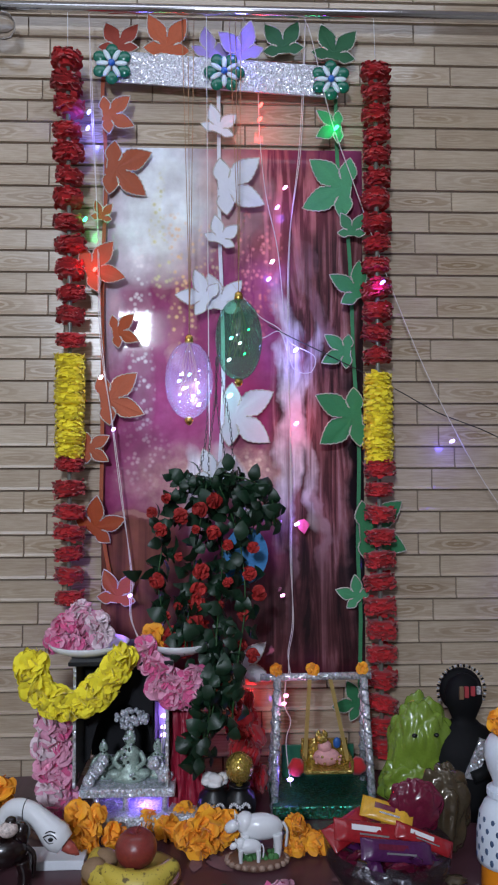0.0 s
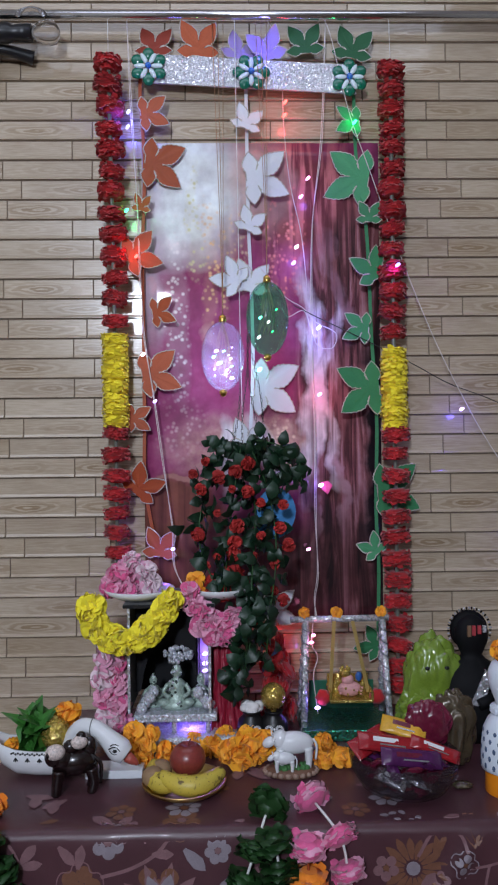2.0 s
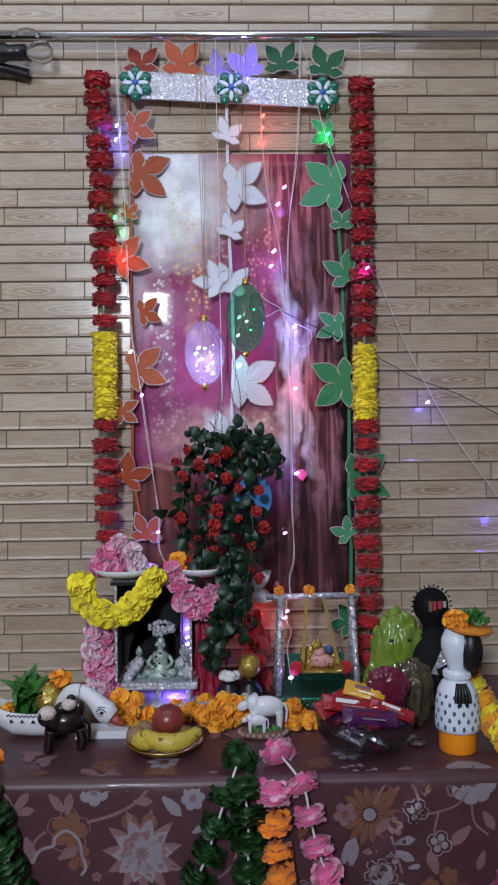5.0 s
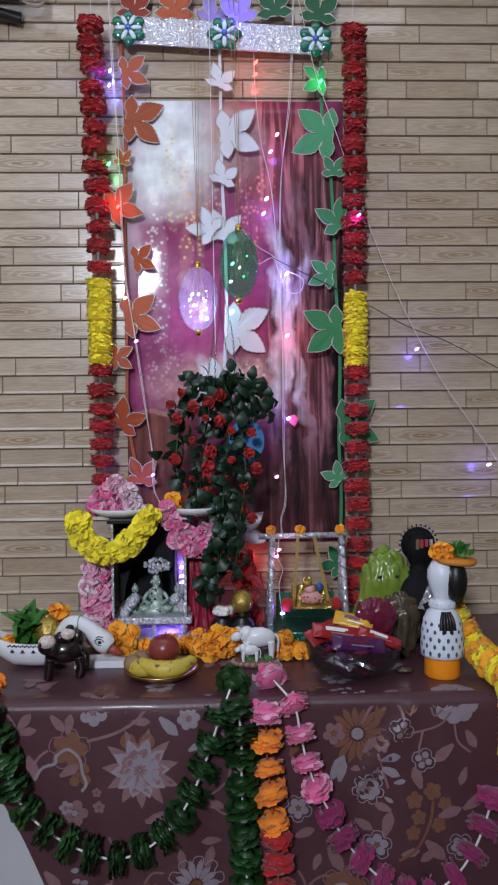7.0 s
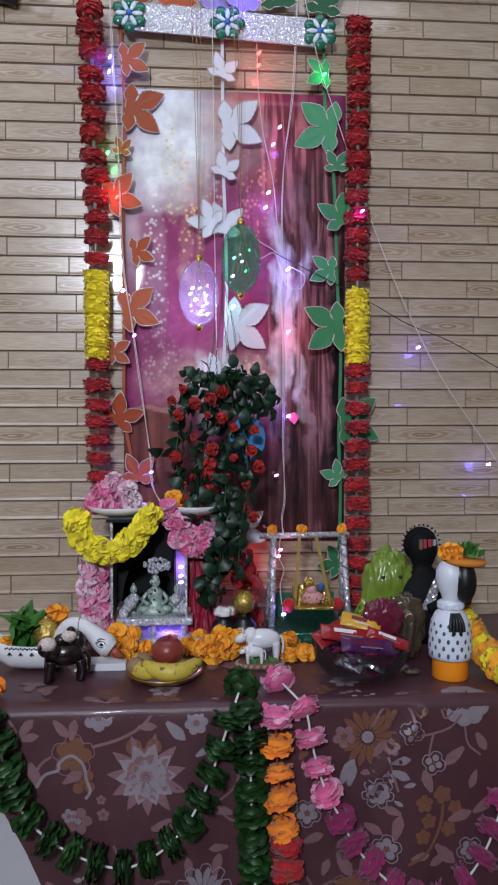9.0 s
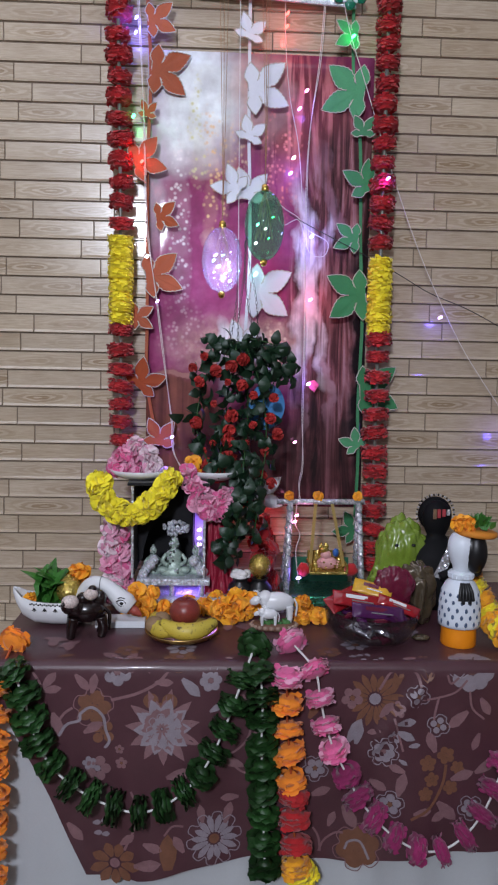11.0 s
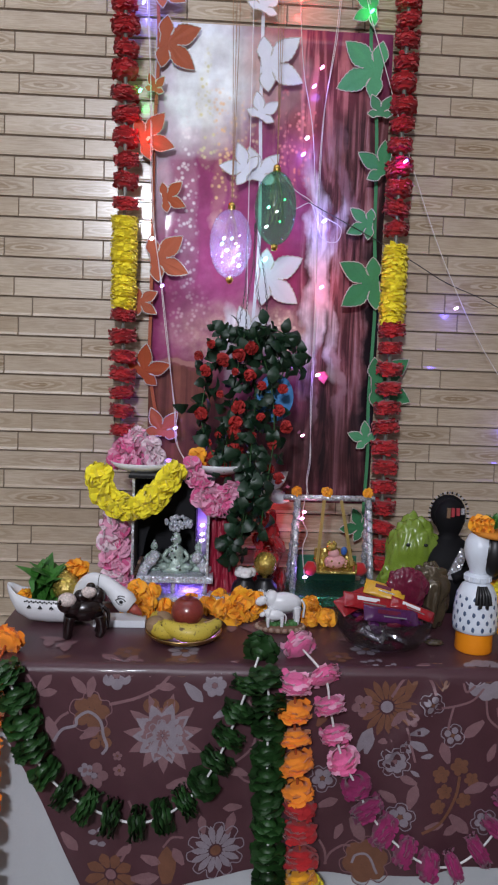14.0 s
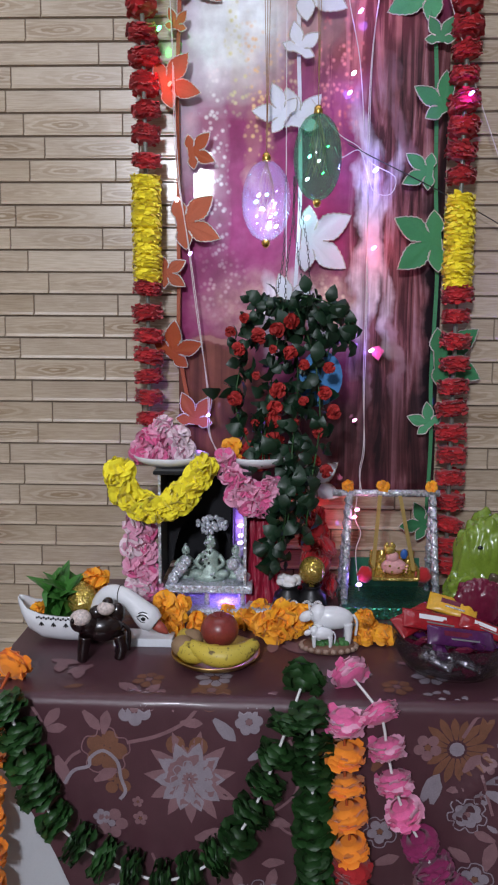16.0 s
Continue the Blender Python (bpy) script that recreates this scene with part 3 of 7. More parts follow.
def table_and_cloth():
    t = thing("table", "long low table hidden under cloths", "table", (0, 0, 0))
    bm = bmesh.new()
    box(bm, -0.555, 0.95, 1.24, 1.80, TOP - 0.035, TOP - 0.006, 0.004)
    part("tabletop", bm, mat("plywood", (0.30, 0.19, 0.10), 0.6), t)
    for x in (-0.50, 0.90):
        for y in (1.30, 1.75):
            bm = bmesh.new()
            box(bm, x - 0.025, x + 0.025, y - 0.025, y + 0.025, 0, TOP - 0.035, 0.003)
            part("leg", bm, mat("plywood_leg", (0.28, 0.17, 0.09), 0.6), t)
    # white sheet below
    bm = bmesh.new()
    nx, nz = 150, 10
    grid = []
    for j in range(nz + 1):
        row = []
        for i in range(nx + 1):
            x = -0.70 + 1.68 * i / nx
            z = TOP - 0.008 - (TOP - 0.03 + 0.012 * math.sin(9 * x)) * j / nz
            d = j / nz
            y = 1.236 + (0.016 * math.sin(23 * x) + 0.008 * math.sin(51 * x + 1)) * d
            row.append(bm.verts.new((x, y, z)))
        grid.append(row)
    for a, b in zip(grid, grid[1:]):
        for i in range(nx):
            bm.faces.new((a[i], a[i + 1], b[i + 1], b[i]))
    sh = part("white_sheet", bm, M_SHEET, smooth=True)
    sh.modifiers.new("thickness", "SOLIDIFY").thickness = 0.0015
    tagged(sh, "white cotton sheet hanging below the patterned tablecloth", "sheet")
    # tablecloth
    bm = bmesh.new()
    nx = 120
    rows = []
    for j in range(19):
        y = 1.80 - (1.80 - 1.232) * j / 18
        rows.append([bm.verts.new((-0.568 + (0.97 + 0.568) * i / nx, y, top_z(-0.568 + 1.538 * i / nx, y))) for i in range(nx + 1)])
    for k in (1, 2, 3):
        a = math.pi / 2 * k / 4
        rows.append([bm.verts.new((-0.568 + 1.538 * i / nx, 1.232 - 0.018 * math.sin(a), TOP - 0.016 * (1 - math.cos(a)))) for i in range(nx + 1)])
    for j in range(25):
        row = []
        for i in range(nx + 1):
            s = i / nx
            x = -0.568 + 1.538 * s
            for _ in range(3):
                z = (TOP - 0.016) + (along(HEM, x) - TOP + 0.016) * j / 24
                xl = along(LEFT_EDGE, z)
                x = xl + (0.97 - xl) * s
            row.append(bm.verts.new((x, front_y(x, z), z)))
        rows.append(row)
    for a, b in zip(rows, rows[1:]):
        for i in range(nx):
            bm.faces.new((a[i], a[i + 1], b[i + 1], b[i]))
    cloth = part("tablecloth", bm, M_CLOTH, smooth=True)
    tagged(cloth, "glossy mauve-brown tablecloth printed with pale flowers", "tablecloth")
    inks = {"pale_print": M_PRW, "pink_print": M_PRP, "tan_print": M_PRT}
    open_print = []
    lift = [0.0004]

    def begin():
        open_print.clear()

    def close(name):
        """Makes one printed motif out of the shapes put down since begin()."""
        b = bmesh.new()
        used = []
        for kind, outline in open_print:
            if kind not in used:
                used.append(kind)
            lift[0] += 0.0000025
            cx, cz = sum(p[0] for p in outline) / len(outline), sum(p[1] for p in outline) / len(outline)

            def lay(x, z):
                if z <= TOP - 0.018:
                    return (x, front_y(x, z) - lift[0], z)
                y = 1.214 + (z - TOP + 0.018)
                return (x, y, top_z(x, y) + lift[0] if y > 1.232 else TOP - 0.012 + lift[0])
            vs = [b.verts.new(lay(*p)) for p in outline]
            c = b.verts.new(lay(cx, cz))
            for i in range(len(vs)):
                b.faces.new((c, vs[i], vs[(i + 1) % len(vs)])).material_index = used.index(kind)
        part(name, b, [inks[k] for k in used], cloth)

    def put(kind, outline):
        open_print.append((kind, outline))

    def petal(kind, x, z, ang, r0, r1, w):
        ca, sa = math.cos(ang), math.sin(ang)
        shape = ((r0, -0.3 * w), (r0 + 0.35 * (r1 - r0), -0.85 * w), (r0 + 0.66 * (r1 - r0), -w), (r1 - 0.14 * (r1 - r0), -0.55 * w), (r1, 0),
                 (r1 - 0.14 * (r1 - r0), 0.55 * w), (r0 + 0.66 * (r1 - r0), w), (r0 + 0.35 * (r1 - r0), 0.85 * w), (r0, 0.3 * w))
        put(kind, [(x + ca * u - sa * v, z + sa * u + ca * v) for u, v in shape])

    def daisy(kind, x, z, r, n, core="tan_print", turn=0.0):
        begin()
        for i in range(n):
            petal(kind, x, z, turn + 2 * math.pi * i / n, 0.26 * r, r * (0.92 + 0.08 * math.sin(5 * i)), 0.62 * math.pi * r / n * 0.92)
        put(core, [(x + 0.2 * r * math.cos(a), z + 0.2 * r * math.sin(a)) for a in [2 * math.pi * i / 12 for i in range(12)]])
        close("printed_flower")

    def leafp(kind, x, z, ang, ln, w):
        begin()
        petal(kind, x, z, radians(ang), 0, ln, w)
        close("printed_leaf")

    def vine(kind, pts, w):
        ps = smooth_path([(x, 0, z) for x, z in pts], 6)
        b = bmesh.new()
        lift[0] += 0.0000025
        rows = []
        for i, p in enumerate(ps):
            d = (ps[min(i + 1, len(ps) - 1)] - ps[max(i - 1, 0)]).normalized()
            row = []
            for e in (-1, 1):
                x, z = p.x - e * d.z * w, p.z + e * d.x * w
                z = min(z, TOP - 0.018)
                row.append(b.verts.new((x, front_y(x, z) - lift[0], z)))
            rows.append(row)
        for r0, r1 in zip(rows, rows[1:]):
            b.faces.new((r0[0], r0[1], r1[1], r1[0]))
        part("printed_stem", b, inks[kind], cloth)

    # the flowers of the front: (x, z, radius), ink, petals, pointed
    def bloom(kind, x, z, r, n, core, turn=0.0, wide=0.95):
        daisy(kind, x, z, r, n, core, turn) if wide < 1.2 else petals(kind, x, z, r, n, core, turn, wide)

    def petals(kind, x, z, r, n, core, turn, wide):
        begin()
        for i in range(n):
            a = turn + 2 * math.pi * i / n
            put(kind, [(x + 0.58 * r * math.cos(a) + 0.42 * r * wide / 1.6 * math.cos(t), z + 0.58 * r * math.sin(a) + 0.42 * r * wide / 1.6 * math.sin(t)) for t in [2 * math.pi * j / 12 for j in range(12)]])
        put(core, [(x + 0.22 * r * math.cos(t), z + 0.22 * r * math.sin(t)) for t in [2 * math.pi * j / 12 for j in range(12)]])
        close("printed_flower")

    def star(kind, x, z, r, n, turn, w):
        for i in range(n):
            begin()
            a = turn + 2 * math.pi * i / n
            ca, sa = math.cos(a), math.sin(a)
            rr = r * (0.92 + 0.08 * math.sin(7 * i))
            put(kind, [(x + ca * u - sa * v, z + sa * u + ca * v) for u, v in ((0.12 * rr, -0.3 * w), (0.5 * rr, -w), (0.8 * rr, -0.55 * w), (rr, 0), (0.8 * rr, 0.55 * w), (0.5 * rr, w), (0.12 * rr, 0.3 * w))])
            close("printed_petal")

    x, z, r = -0.216, 0.668, 0.067
    petals("tan_print", x - 0.004, z + 0.045, r * 0.55, 3, "tan_print", 0.5, 1.6)
    star("pink_print", x, z, r * 1.24, 11, 0.2, r * 0.19)
    star("pale_print", x, z, r * 0.95, 10, 0.05, r * 0.23)
    star("pink_print", x, z, r * 0.58, 10, 0.05, r * 0.05)
    bloom("pink_print", x, z, r * 0.16, 6, "pale_print")
    bloom("pale_print", -0.11, 0.446, 0.051, 14, "tan_print", 0, 0.95)
    bloom("pale_print", 0.4, 0.789, 0.051, 9, "tan_print", 1.8, 1.3)
    bloom("tan_print", 0.207, 0.727, 0.06, 16, "pale_print", 0.9, 0.95)
    bloom("pale_print", -0.304, 0.782, 0.03, 6, "pink_print", 0.6, 1.4)
    bloom("pink_print", -0.274, 0.798, 0.021, 5, "tan_print", 0.6, 1.4)
    bloom("pale_print", -0.121, 0.765, 0.024, 6, "pink_print", 1.2, 1.4)
    bloom("pale_print", 0.09, 0.584, 0.022, 5, "tan_print", 0.9, 1.4)
    bloom("tan_print", -0.307, 0.392, 0.051, 9, "pink_print", 0.6, 0.95)
    bloom("tan_print", 0.18, 0.419, 0.046, 6, "tan_print", 0.3, 1.5)
    bloom("tan_print", -0.35, 0.711, 0.036, 5, "tan_print", 0, 1.5)
    bloom("tan_print", -0.332, 0.661, 0.026, 4, "tan_print", 0.9, 1.5)
    bloom("pink_print", -0.342, 0.587, 0.028, 5, "pale_print", 0, 1.4)
    bloom("pale_print", -0.358, 0.598, 0.015, 5, "pink_print", 1.8, 1.4)
    bloom("pale_print", 0.226, 0.62, 0.025, 7, "pink_print", 0.6, 1.4)
    bloom("pale_print", 0.247, 0.651, 0.015, 5, "pink_print", 0.3, 1.4)
    bloom("pale_print", 0.293, 0.735, 0.019, 4, "tan_print", 1.2, 1.4)
    bloom("pale_print", 0.335, 0.675, 0.018, 4, "tan_print", 1.2, 1.4)
    bloom("pale_print", 0.405, 0.506, 0.02, 5, "pink_print", 0.9, 1.4)
    bloom("pale_print", 0.242, 0.512, 0.023, 5, "tan_print", 1.5, 1.4)
    bloom("tan_print", -0.183, 0.814, 0.036, 5, "pink_print", 0.9, 1.4)
    bloom("tan_print", -0.135, 0.578, 0.011, 5, "pink_print", 0.3, 1.4)
    bloom("pink_print", -0.295, 0.599, 0.013, 5, "tan_print", 0.3, 1.4)
    bloom("pink_print", -0.299, 0.627, 0.01, 5, "tan_print", 1.5, 1.4)
    bloom("pink_print", 0.161, 0.729, 0.024, 5, "tan_print", 0.9, 1.4)
    bloom("pink_print", 0.252, 0.708, 0.017, 5, "tan_print", 0.3, 1.4)
    for x, z, r in ((0.316, 0.598, 0.018), (0.352, 0.614, 0.019), (0.376, 0.589, 0.015), (0.324, 0.565, 0.016), (0.312, 0.536, 0.016), (0.363, 0.548, 0.016)):
        bloom("tan_print", x, z, r, 5, "tan_print", x * 9, 1.5)
    for x, z, ang in ((0.158, 0.816, 0), (0.174, 0.819, 0.4), (0.159, 0.793, 0.2), (0.178, 0.796, 0.6), (0.201, 0.817, 2), (0.2, 0.796, 0.1), (0.219, 0.798, 1.2), (-0.351, 0.476, 0), (-0.335, 0.478, 0.3), (-0.348, 0.455, 0), (-0.333, 0.451, 0.1)):
        leafp("pale_print", x, z, ang * 57, 0.016, 0.0055)
    for x, z, ln, ang, kind in ((-0.386, 0.777, 0.042, -50, "pink"),
                                (-0.354, 0.739, 0.041, 80, "pink"),
                                (-0.45, 0.749, 0.042, 50, "pink"),
                                (-0.45, 0.743, 0.038, 10, "pink"),
                                (-0.177, 0.769, 0.05, -45, "pale"),
                                (-0.231, 0.761, 0.037, 0, "pink"),
                                (-0.242, 0.779, 0.019, 80, "pink"),
                                (-0.097, 0.798, 0.026, 30, "pink"),
                                (-0.122, 0.703, 0.033, 30, "pale"),
                                (-0.062, 0.527, 0.037, 180, "pink"),
                                (-0.089, 0.475, 0.044, 75, "pink"),
                                (-0.133, 0.48, 0.038, 100, "pink"),
                                (0.316, 0.816, 0.051, -90, "tan"),
                                (0.305, 0.816, 0.055, -85, "tan"),
                                (0.251, 0.679, 0.04, 5, "pale"),
                                (0.252, 0.662, 0.04, -25, "pale"),
                                (0.219, 0.662, 0.027, 190, "pink"),
                                (0.276, 0.632, 0.024, 10, "pale"),
                                (0.257, 0.605, 0.02, -30, "pale"),
                                (0.256, 0.53, 0.051, 75, "pink"),
                                (0.363, 0.564, 0.049, 20, "pink"),
                                (0.337, 0.519, 0.056, -45, "pink"),
                                (0.288, 0.495, 0.038, 10, "pink"),
                                (0.148, 0.506, 0.056, -60, "pink"),
                                (0.154, 0.638, 0.055, 60, "pale"),
                                (0.171, 0.633, 0.048, 80, "pale"),
                                (0.394, 0.704, 0.051, -140, "pink"),
                                (0.419, 0.659, 0.038, -110, "pink"),
                                (0.081, 0.528, 0.044, 20, "pink"),
                                (0.218, 0.69, 0.04, 50, "pink"),
                                (0.257, 0.79, 0.044, 30, "pink"),
                                (0.243, 0.747, 0.048, 70, "tan"),
                                (-0.204, 0.387, 0.072, 88, "tan"),
                                (-0.196, 0.387, 0.066, 92, "tan"),
                                (-0.4, 0.478, 0.048, -50, "pink"),
                                (-0.268, 0.392, 0.055, 10, "pink"),
                                (-0.296, 0.432, 0.037, 40, "pink"),
                                (-0.206, 0.571, 0.055, 15, "pink"),
                                (-0.053, 0.59, 0.044, 160, "pink"),
                                (-0.369, 0.66, 0.043, 30, "pink"),
                                (0.075, 0.688, 0.044, 60, "tan"),
                                (-0.424, 0.81, 0.032, 20, "tan"),
                                (0.412, 0.578, 0.049, 30, "pink")):
        leafp(kind + "_print", x, z, ang, ln, ln * 0.22)
    def scallop(kind, x, z, r, n, turn=0.0, w=0.0010):
        """The drawn line round a flower's petals."""
        pts = []
        for i in range(n * 4 + 1):
            a = 2 * math.pi * i / (n * 4)
            rr = r * (0.74 + 0.26 * abs(math.cos(n * a / 2)) ** 0.5)
            pts.append((x + rr * math.cos(a + turn), z + rr * math.sin(a + turn)))
        vine(kind, pts, w)

    scallop("pale_print", -0.11, 0.446, 0.055, 10, 0.2)
    scallop("pale_print", -0.11, 0.446, 0.020, 10, 0.2, 0.0007)
    scallop("pale_print", 0.226, 0.62, 0.031, 7, 0.6)
    scallop("pale_print", 0.09, 0.584, 0.027, 5, 0.9)
    scallop("pale_print", 0.335, 0.675, 0.023, 4, 1.2)
    scallop("pale_print", 0.293, 0.735, 0.024, 4, 1.2)
    scallop("pale_print", 0.405, 0.506, 0.026, 5, 0.9)
    scallop("pale_print", 0.242, 0.512, 0.028, 5, 1.5)
    scallop("pink_print", -0.35, 0.711, 0.040, 5, 0.3)
    scallop("pale_print", -0.216, 0.668, 0.030, 8, 0.1, 0.0009)
    scallop("pink_print", 0.18, 0.419, 0.050, 6, 0.3)
    for x, z, ln, ang in ((-0.30, 0.80, 0.05, 140), (-0.29, 0.795, 0.04, 60), (-0.43, 0.70, 0.05, -70), (-0.03, 0.66, 0.04, -110), (0.10, 0.64, 0.035, 20), (0.20, 0.56, 0.04, -30), (0.33, 0.62, 0.045, 110),
                          (0.27, 0.58, 0.035, 160), (0.36, 0.50, 0.04, -150), (-0.17, 0.42, 0.04, 120), (-0.25, 0.44, 0.04, -20), (-0.38, 0.55, 0.04, 200), (0.12, 0.46, 0.035, 70), (0.42, 0.73, 0.04, -60)):
        leafp("pink_print", x, z, ang, ln, ln * 0.24)
    vine("pink_print", [(-0.316, 0.726), (-0.263, 0.74), (-0.22, 0.765), (-0.194, 0.802)], 0.003)
    vine("pale_print", [(-0.418, 0.654), (-0.402, 0.677), (-0.378, 0.685), (-0.375, 0.699), (-0.354, 0.711), (-0.332, 0.694), (-0.326, 0.666), (-0.319, 0.644), (-0.328, 0.629)], 0.0028)
    vine("pink_print", [(-0.423, 0.676), (-0.407, 0.699), (-0.391, 0.71)], 0.0026)
    vine("pink_print", [(-0.057, 0.737), (-0.04, 0.698), (-0.046, 0.647), (-0.076, 0.618), (-0.098, 0.62)], 0.0022)
    vine("pink_print", [(-0.081, 0.601), (-0.058, 0.579), (-0.031, 0.573)], 0.0022)
    vine("pink_print", [(-0.472, 0.787), (-0.458, 0.765), (-0.447, 0.743)], 0.0026)
    vine("pink_print", [(0.215, 0.747), (0.241, 0.787), (0.274, 0.793), (0.291, 0.776), (0.298, 0.754)], 0.0028)
    vine("pink_print", [(0.304, 0.726), (0.337, 0.732), (0.37, 0.744), (0.391, 0.767)], 0.0022)
    vine("pink_print", [(0.335, 0.732), (0.328, 0.703), (0.326, 0.686)], 0.0022)
    vine("pink_print", [(0.374, 0.772), (0.358, 0.76), (0.351, 0.777)], 0.0022)
    vine("pink_print", [(0.397, 0.744), (0.403, 0.71), (0.428, 0.687)], 0.0022)
    vine("pink_print", [(0.245, 0.691), (0.255, 0.657), (0.265, 0.622)], 0.0022)
    vine("tan_print", [(0.283, 0.484), (0.321, 0.507), (0.346, 0.554), (0.353, 0.595)], 0.003)
    vine("pink_print", [(0.102, 0.406), (0.112, 0.43), (0.134, 0.447), (0.15, 0.448)], 0.0024)
    vine("pale_print", [(0.154, 0.413), (0.162, 0.43), (0.185, 0.43), (0.203, 0.395)], 0.0024)
    vine("pink_print", [(0.089, 0.459), (0.101, 0.436), (0.105, 0.406)], 0.0022)
    vine("pink_print", [(-0.276, 0.542), (-0.265, 0.513), (-0.269, 0.467), (-0.288, 0.421)], 0.0024)
    vine("pink_print", [(-0.209, 0.456), (-0.193, 0.474), (-0.171, 0.474)], 0.0022)
    vine("pink_print", [(-0.371, 0.816), (-0.349, 0.806), (-0.338, 0.795)], 0.0022)
    # the part of the pattern that runs over the top
    rng = random.Random(4)
    for i in range(26):
        x, z = rng.uniform(-0.5, 0.85), TOP + rng.uniform(0.025, 0.33)
        if i % 4 == 0:
            daisy("pale_print", x, z, 0.035, 7, "tan_print", rng.random())
        elif i % 4 == 1:
            daisy("tan_print", x, z, 0.03, 6, "pink_print", rng.random())
        else:
            leafp("pink_print", x, z, rng.uniform(0, 360), 0.055, 0.011)
            leafp("pink_print", x + 0.02, z, rng.uniform(0, 360), 0.05, 0.012)


table_and_cloth()


# ---------------------------------------------------------------- flowers and garlands
def ruffle_mesh(name, r, h, layers, material, seed, cup=0.35, points=13, second=None, core=0.86, sharp=0.0, fold=1.0):
    """A soft cloth flower head seen from its side: a packed core with rings of small frilled petals."""
    rng = random.Random(seed)
    bm = bmesh.new()
    segs, n = 20, 7
    o = Vector((seed * 1.3, seed * 0.7, 0))
    rings = []
    for j in range(n):
        f = j / (n - 1)
        full = max(0.1, math.cos(math.pi * (f - 0.5) * 0.93)) ** 0.30
        rings.append([bm.verts.new((core * r * full * (1 + 0.12 * noise.noise(Vector((math.cos(a) * 2, math.sin(a) * 2, f * 3)) + o)) * math.cos(a),
                                    core * r * full * (1 + 0.12 * noise.noise(Vector((math.cos(a) * 2, math.sin(a) * 2, f * 3)) + o)) * math.sin(a), h * (f - 0.5) * 0.9)) for a in [2 * math.pi * q / segs for q in range(segs)]])
    for a, b in zip(rings, rings[1:]):
        for i in range(segs):
            fc = bm.faces.new((a[i], a[(i + 1) % segs], b[(i + 1) % segs], b[i]))
            fc.smooth = True
    bm.faces.new(rings[0])
    bm.faces.new(rings[-1])
    for k in range(layers):
        f = (k + 0.5) / layers
        ph = rng.random() * 6.28
        for q in range(points):
            a = ph + 2 * math.pi * (q + rng.uniform(-0.2, 0.2)) / points
            d = Vector((math.cos(a), math.sin(a), 0))
            t = Vector((-math.sin(a), math.cos(a), 0))
            w = math.pi * r / points * rng.uniform(1.0, 1.45)
            z0 = h * (f - 0.5) * 0.8
            tip = rng.uniform(-0.20, 0.26) * h
            reach = r * rng.uniform(0.98, 1.14)
            rows = []
            curl = h * rng.uniform(0.16, 0.30) * (1 if rng.random() < 0.5 else -1) * (1 - 0.6 * sharp) * fold
            for lv, wv, zv in ((0.55, 0.8, 0.0), (0.93, 1.0, 0.25 * tip), (1.0, 0.80 - 0.65 * sharp, tip * 0.4 + curl)):
                rows.append([bm.verts.new(d * reach * lv + t * w * wv * e + Vector((0, 0, z0 + zv + 0.07 * h * rng.uniform(-1, 1)))) for e in (-1, 0, 1)])
            idx = 1 if second is not None and rng.random() < 0.5 else 0
            for r0, r1 in zip(rows, rows[1:]):
                for e in range(2):
                    fc = bm.faces.new((r0[e], r0[e + 1], r1[e + 1], r1[e]))
                    fc.smooth, fc.material_index = True, idx
    me = bpy.data.meshes.new(name)
    bm.to_mesh(me)
    bm.free()
    me.materials.append(material)
    if second is not None:
        me.materials.append(second)
    return me


def pompom_mesh(name, r, petals, material, seed, w=0.42, flat=0.8, second=None):
    """A full flower head: many small curled petals set round a ball."""
    rng = random.Random(seed)
    bm = bmesh.new()
    ball(bm, (0, 0, 0), 0.6 * r, 0.6 * r, 0.6 * r * flat, 10, 6)
    for i in range(petals):
        z = 1 - 2 * (i + 0.5) / petals
        a = i * 2.39996 + rng.uniform(-0.3, 0.3)
        s = math.sqrt(max(0, 1 - z * z))
        d = Vector((s * math.cos(a), s * math.sin(a), z * flat)).normalized()
        t = d.cross(Vector((rng.uniform(-1, 1), rng.uniform(-1, 1), rng.uniform(-0.4, 0.4)))).normalized()
        u = d.cross(t) * rng.choice((-1, 1))
        ww, ln = w * r * rng.uniform(0.8, 1.25), r * rng.uniform(0.88, 1.08)
        rows = []
        for k, (lv, wv, bend) in enumerate(((0.40, 0.35, 0.0), (0.68, 0.95, 0.02), (0.90, 1.0, 0.10), (1.0, 0.55, 0.24))):
            c = d * ln * lv + u * bend * r
            rows.append([bm.verts.new(c + t * ww * wv * e - d * (0.10 * r * abs(e) * wv) + u * 0.05 * r * rng.uniform(-1, 1)) for e in (-1, -0.4, 0.4, 1)])
        idx = 1 if second is not None and rng.random() < 0.4 else 0
        for r0, r1 in zip(rows, rows[1:]):
            for k in range(3):
                fc = bm.faces.new((r0[k], r0[k + 1], r1[k + 1], r1[k]))
                fc.smooth, fc.material_index = True, idx
    me = bpy.data.meshes.new(name)
    bm.to_mesh(me)
    bm.free()
    me.materials.append(material)
    if second is not None:
        me.materials.append(second)
    return me


RED_HEADS = [ruffle_mesh("flower", 0.0315, 0.038, 5, M_RED, s, 0.5, 17, None, 0.93, fold=0.35) for s in range(4)]
YEL_HEADS = [ruffle_mesh("flower", 0.0305, 0.036, 5, M_YEL, 10 + s, 0.3, 15, None, 0.93, fold=0.5) for s in range(3)]
AMB_HEADS = [ruffle_mesh("flower", 0.0305, 0.036, 5, M_AMBER, 14 + s, 0.3, 15, None, 0.93, fold=0.5) for s in range(2)]


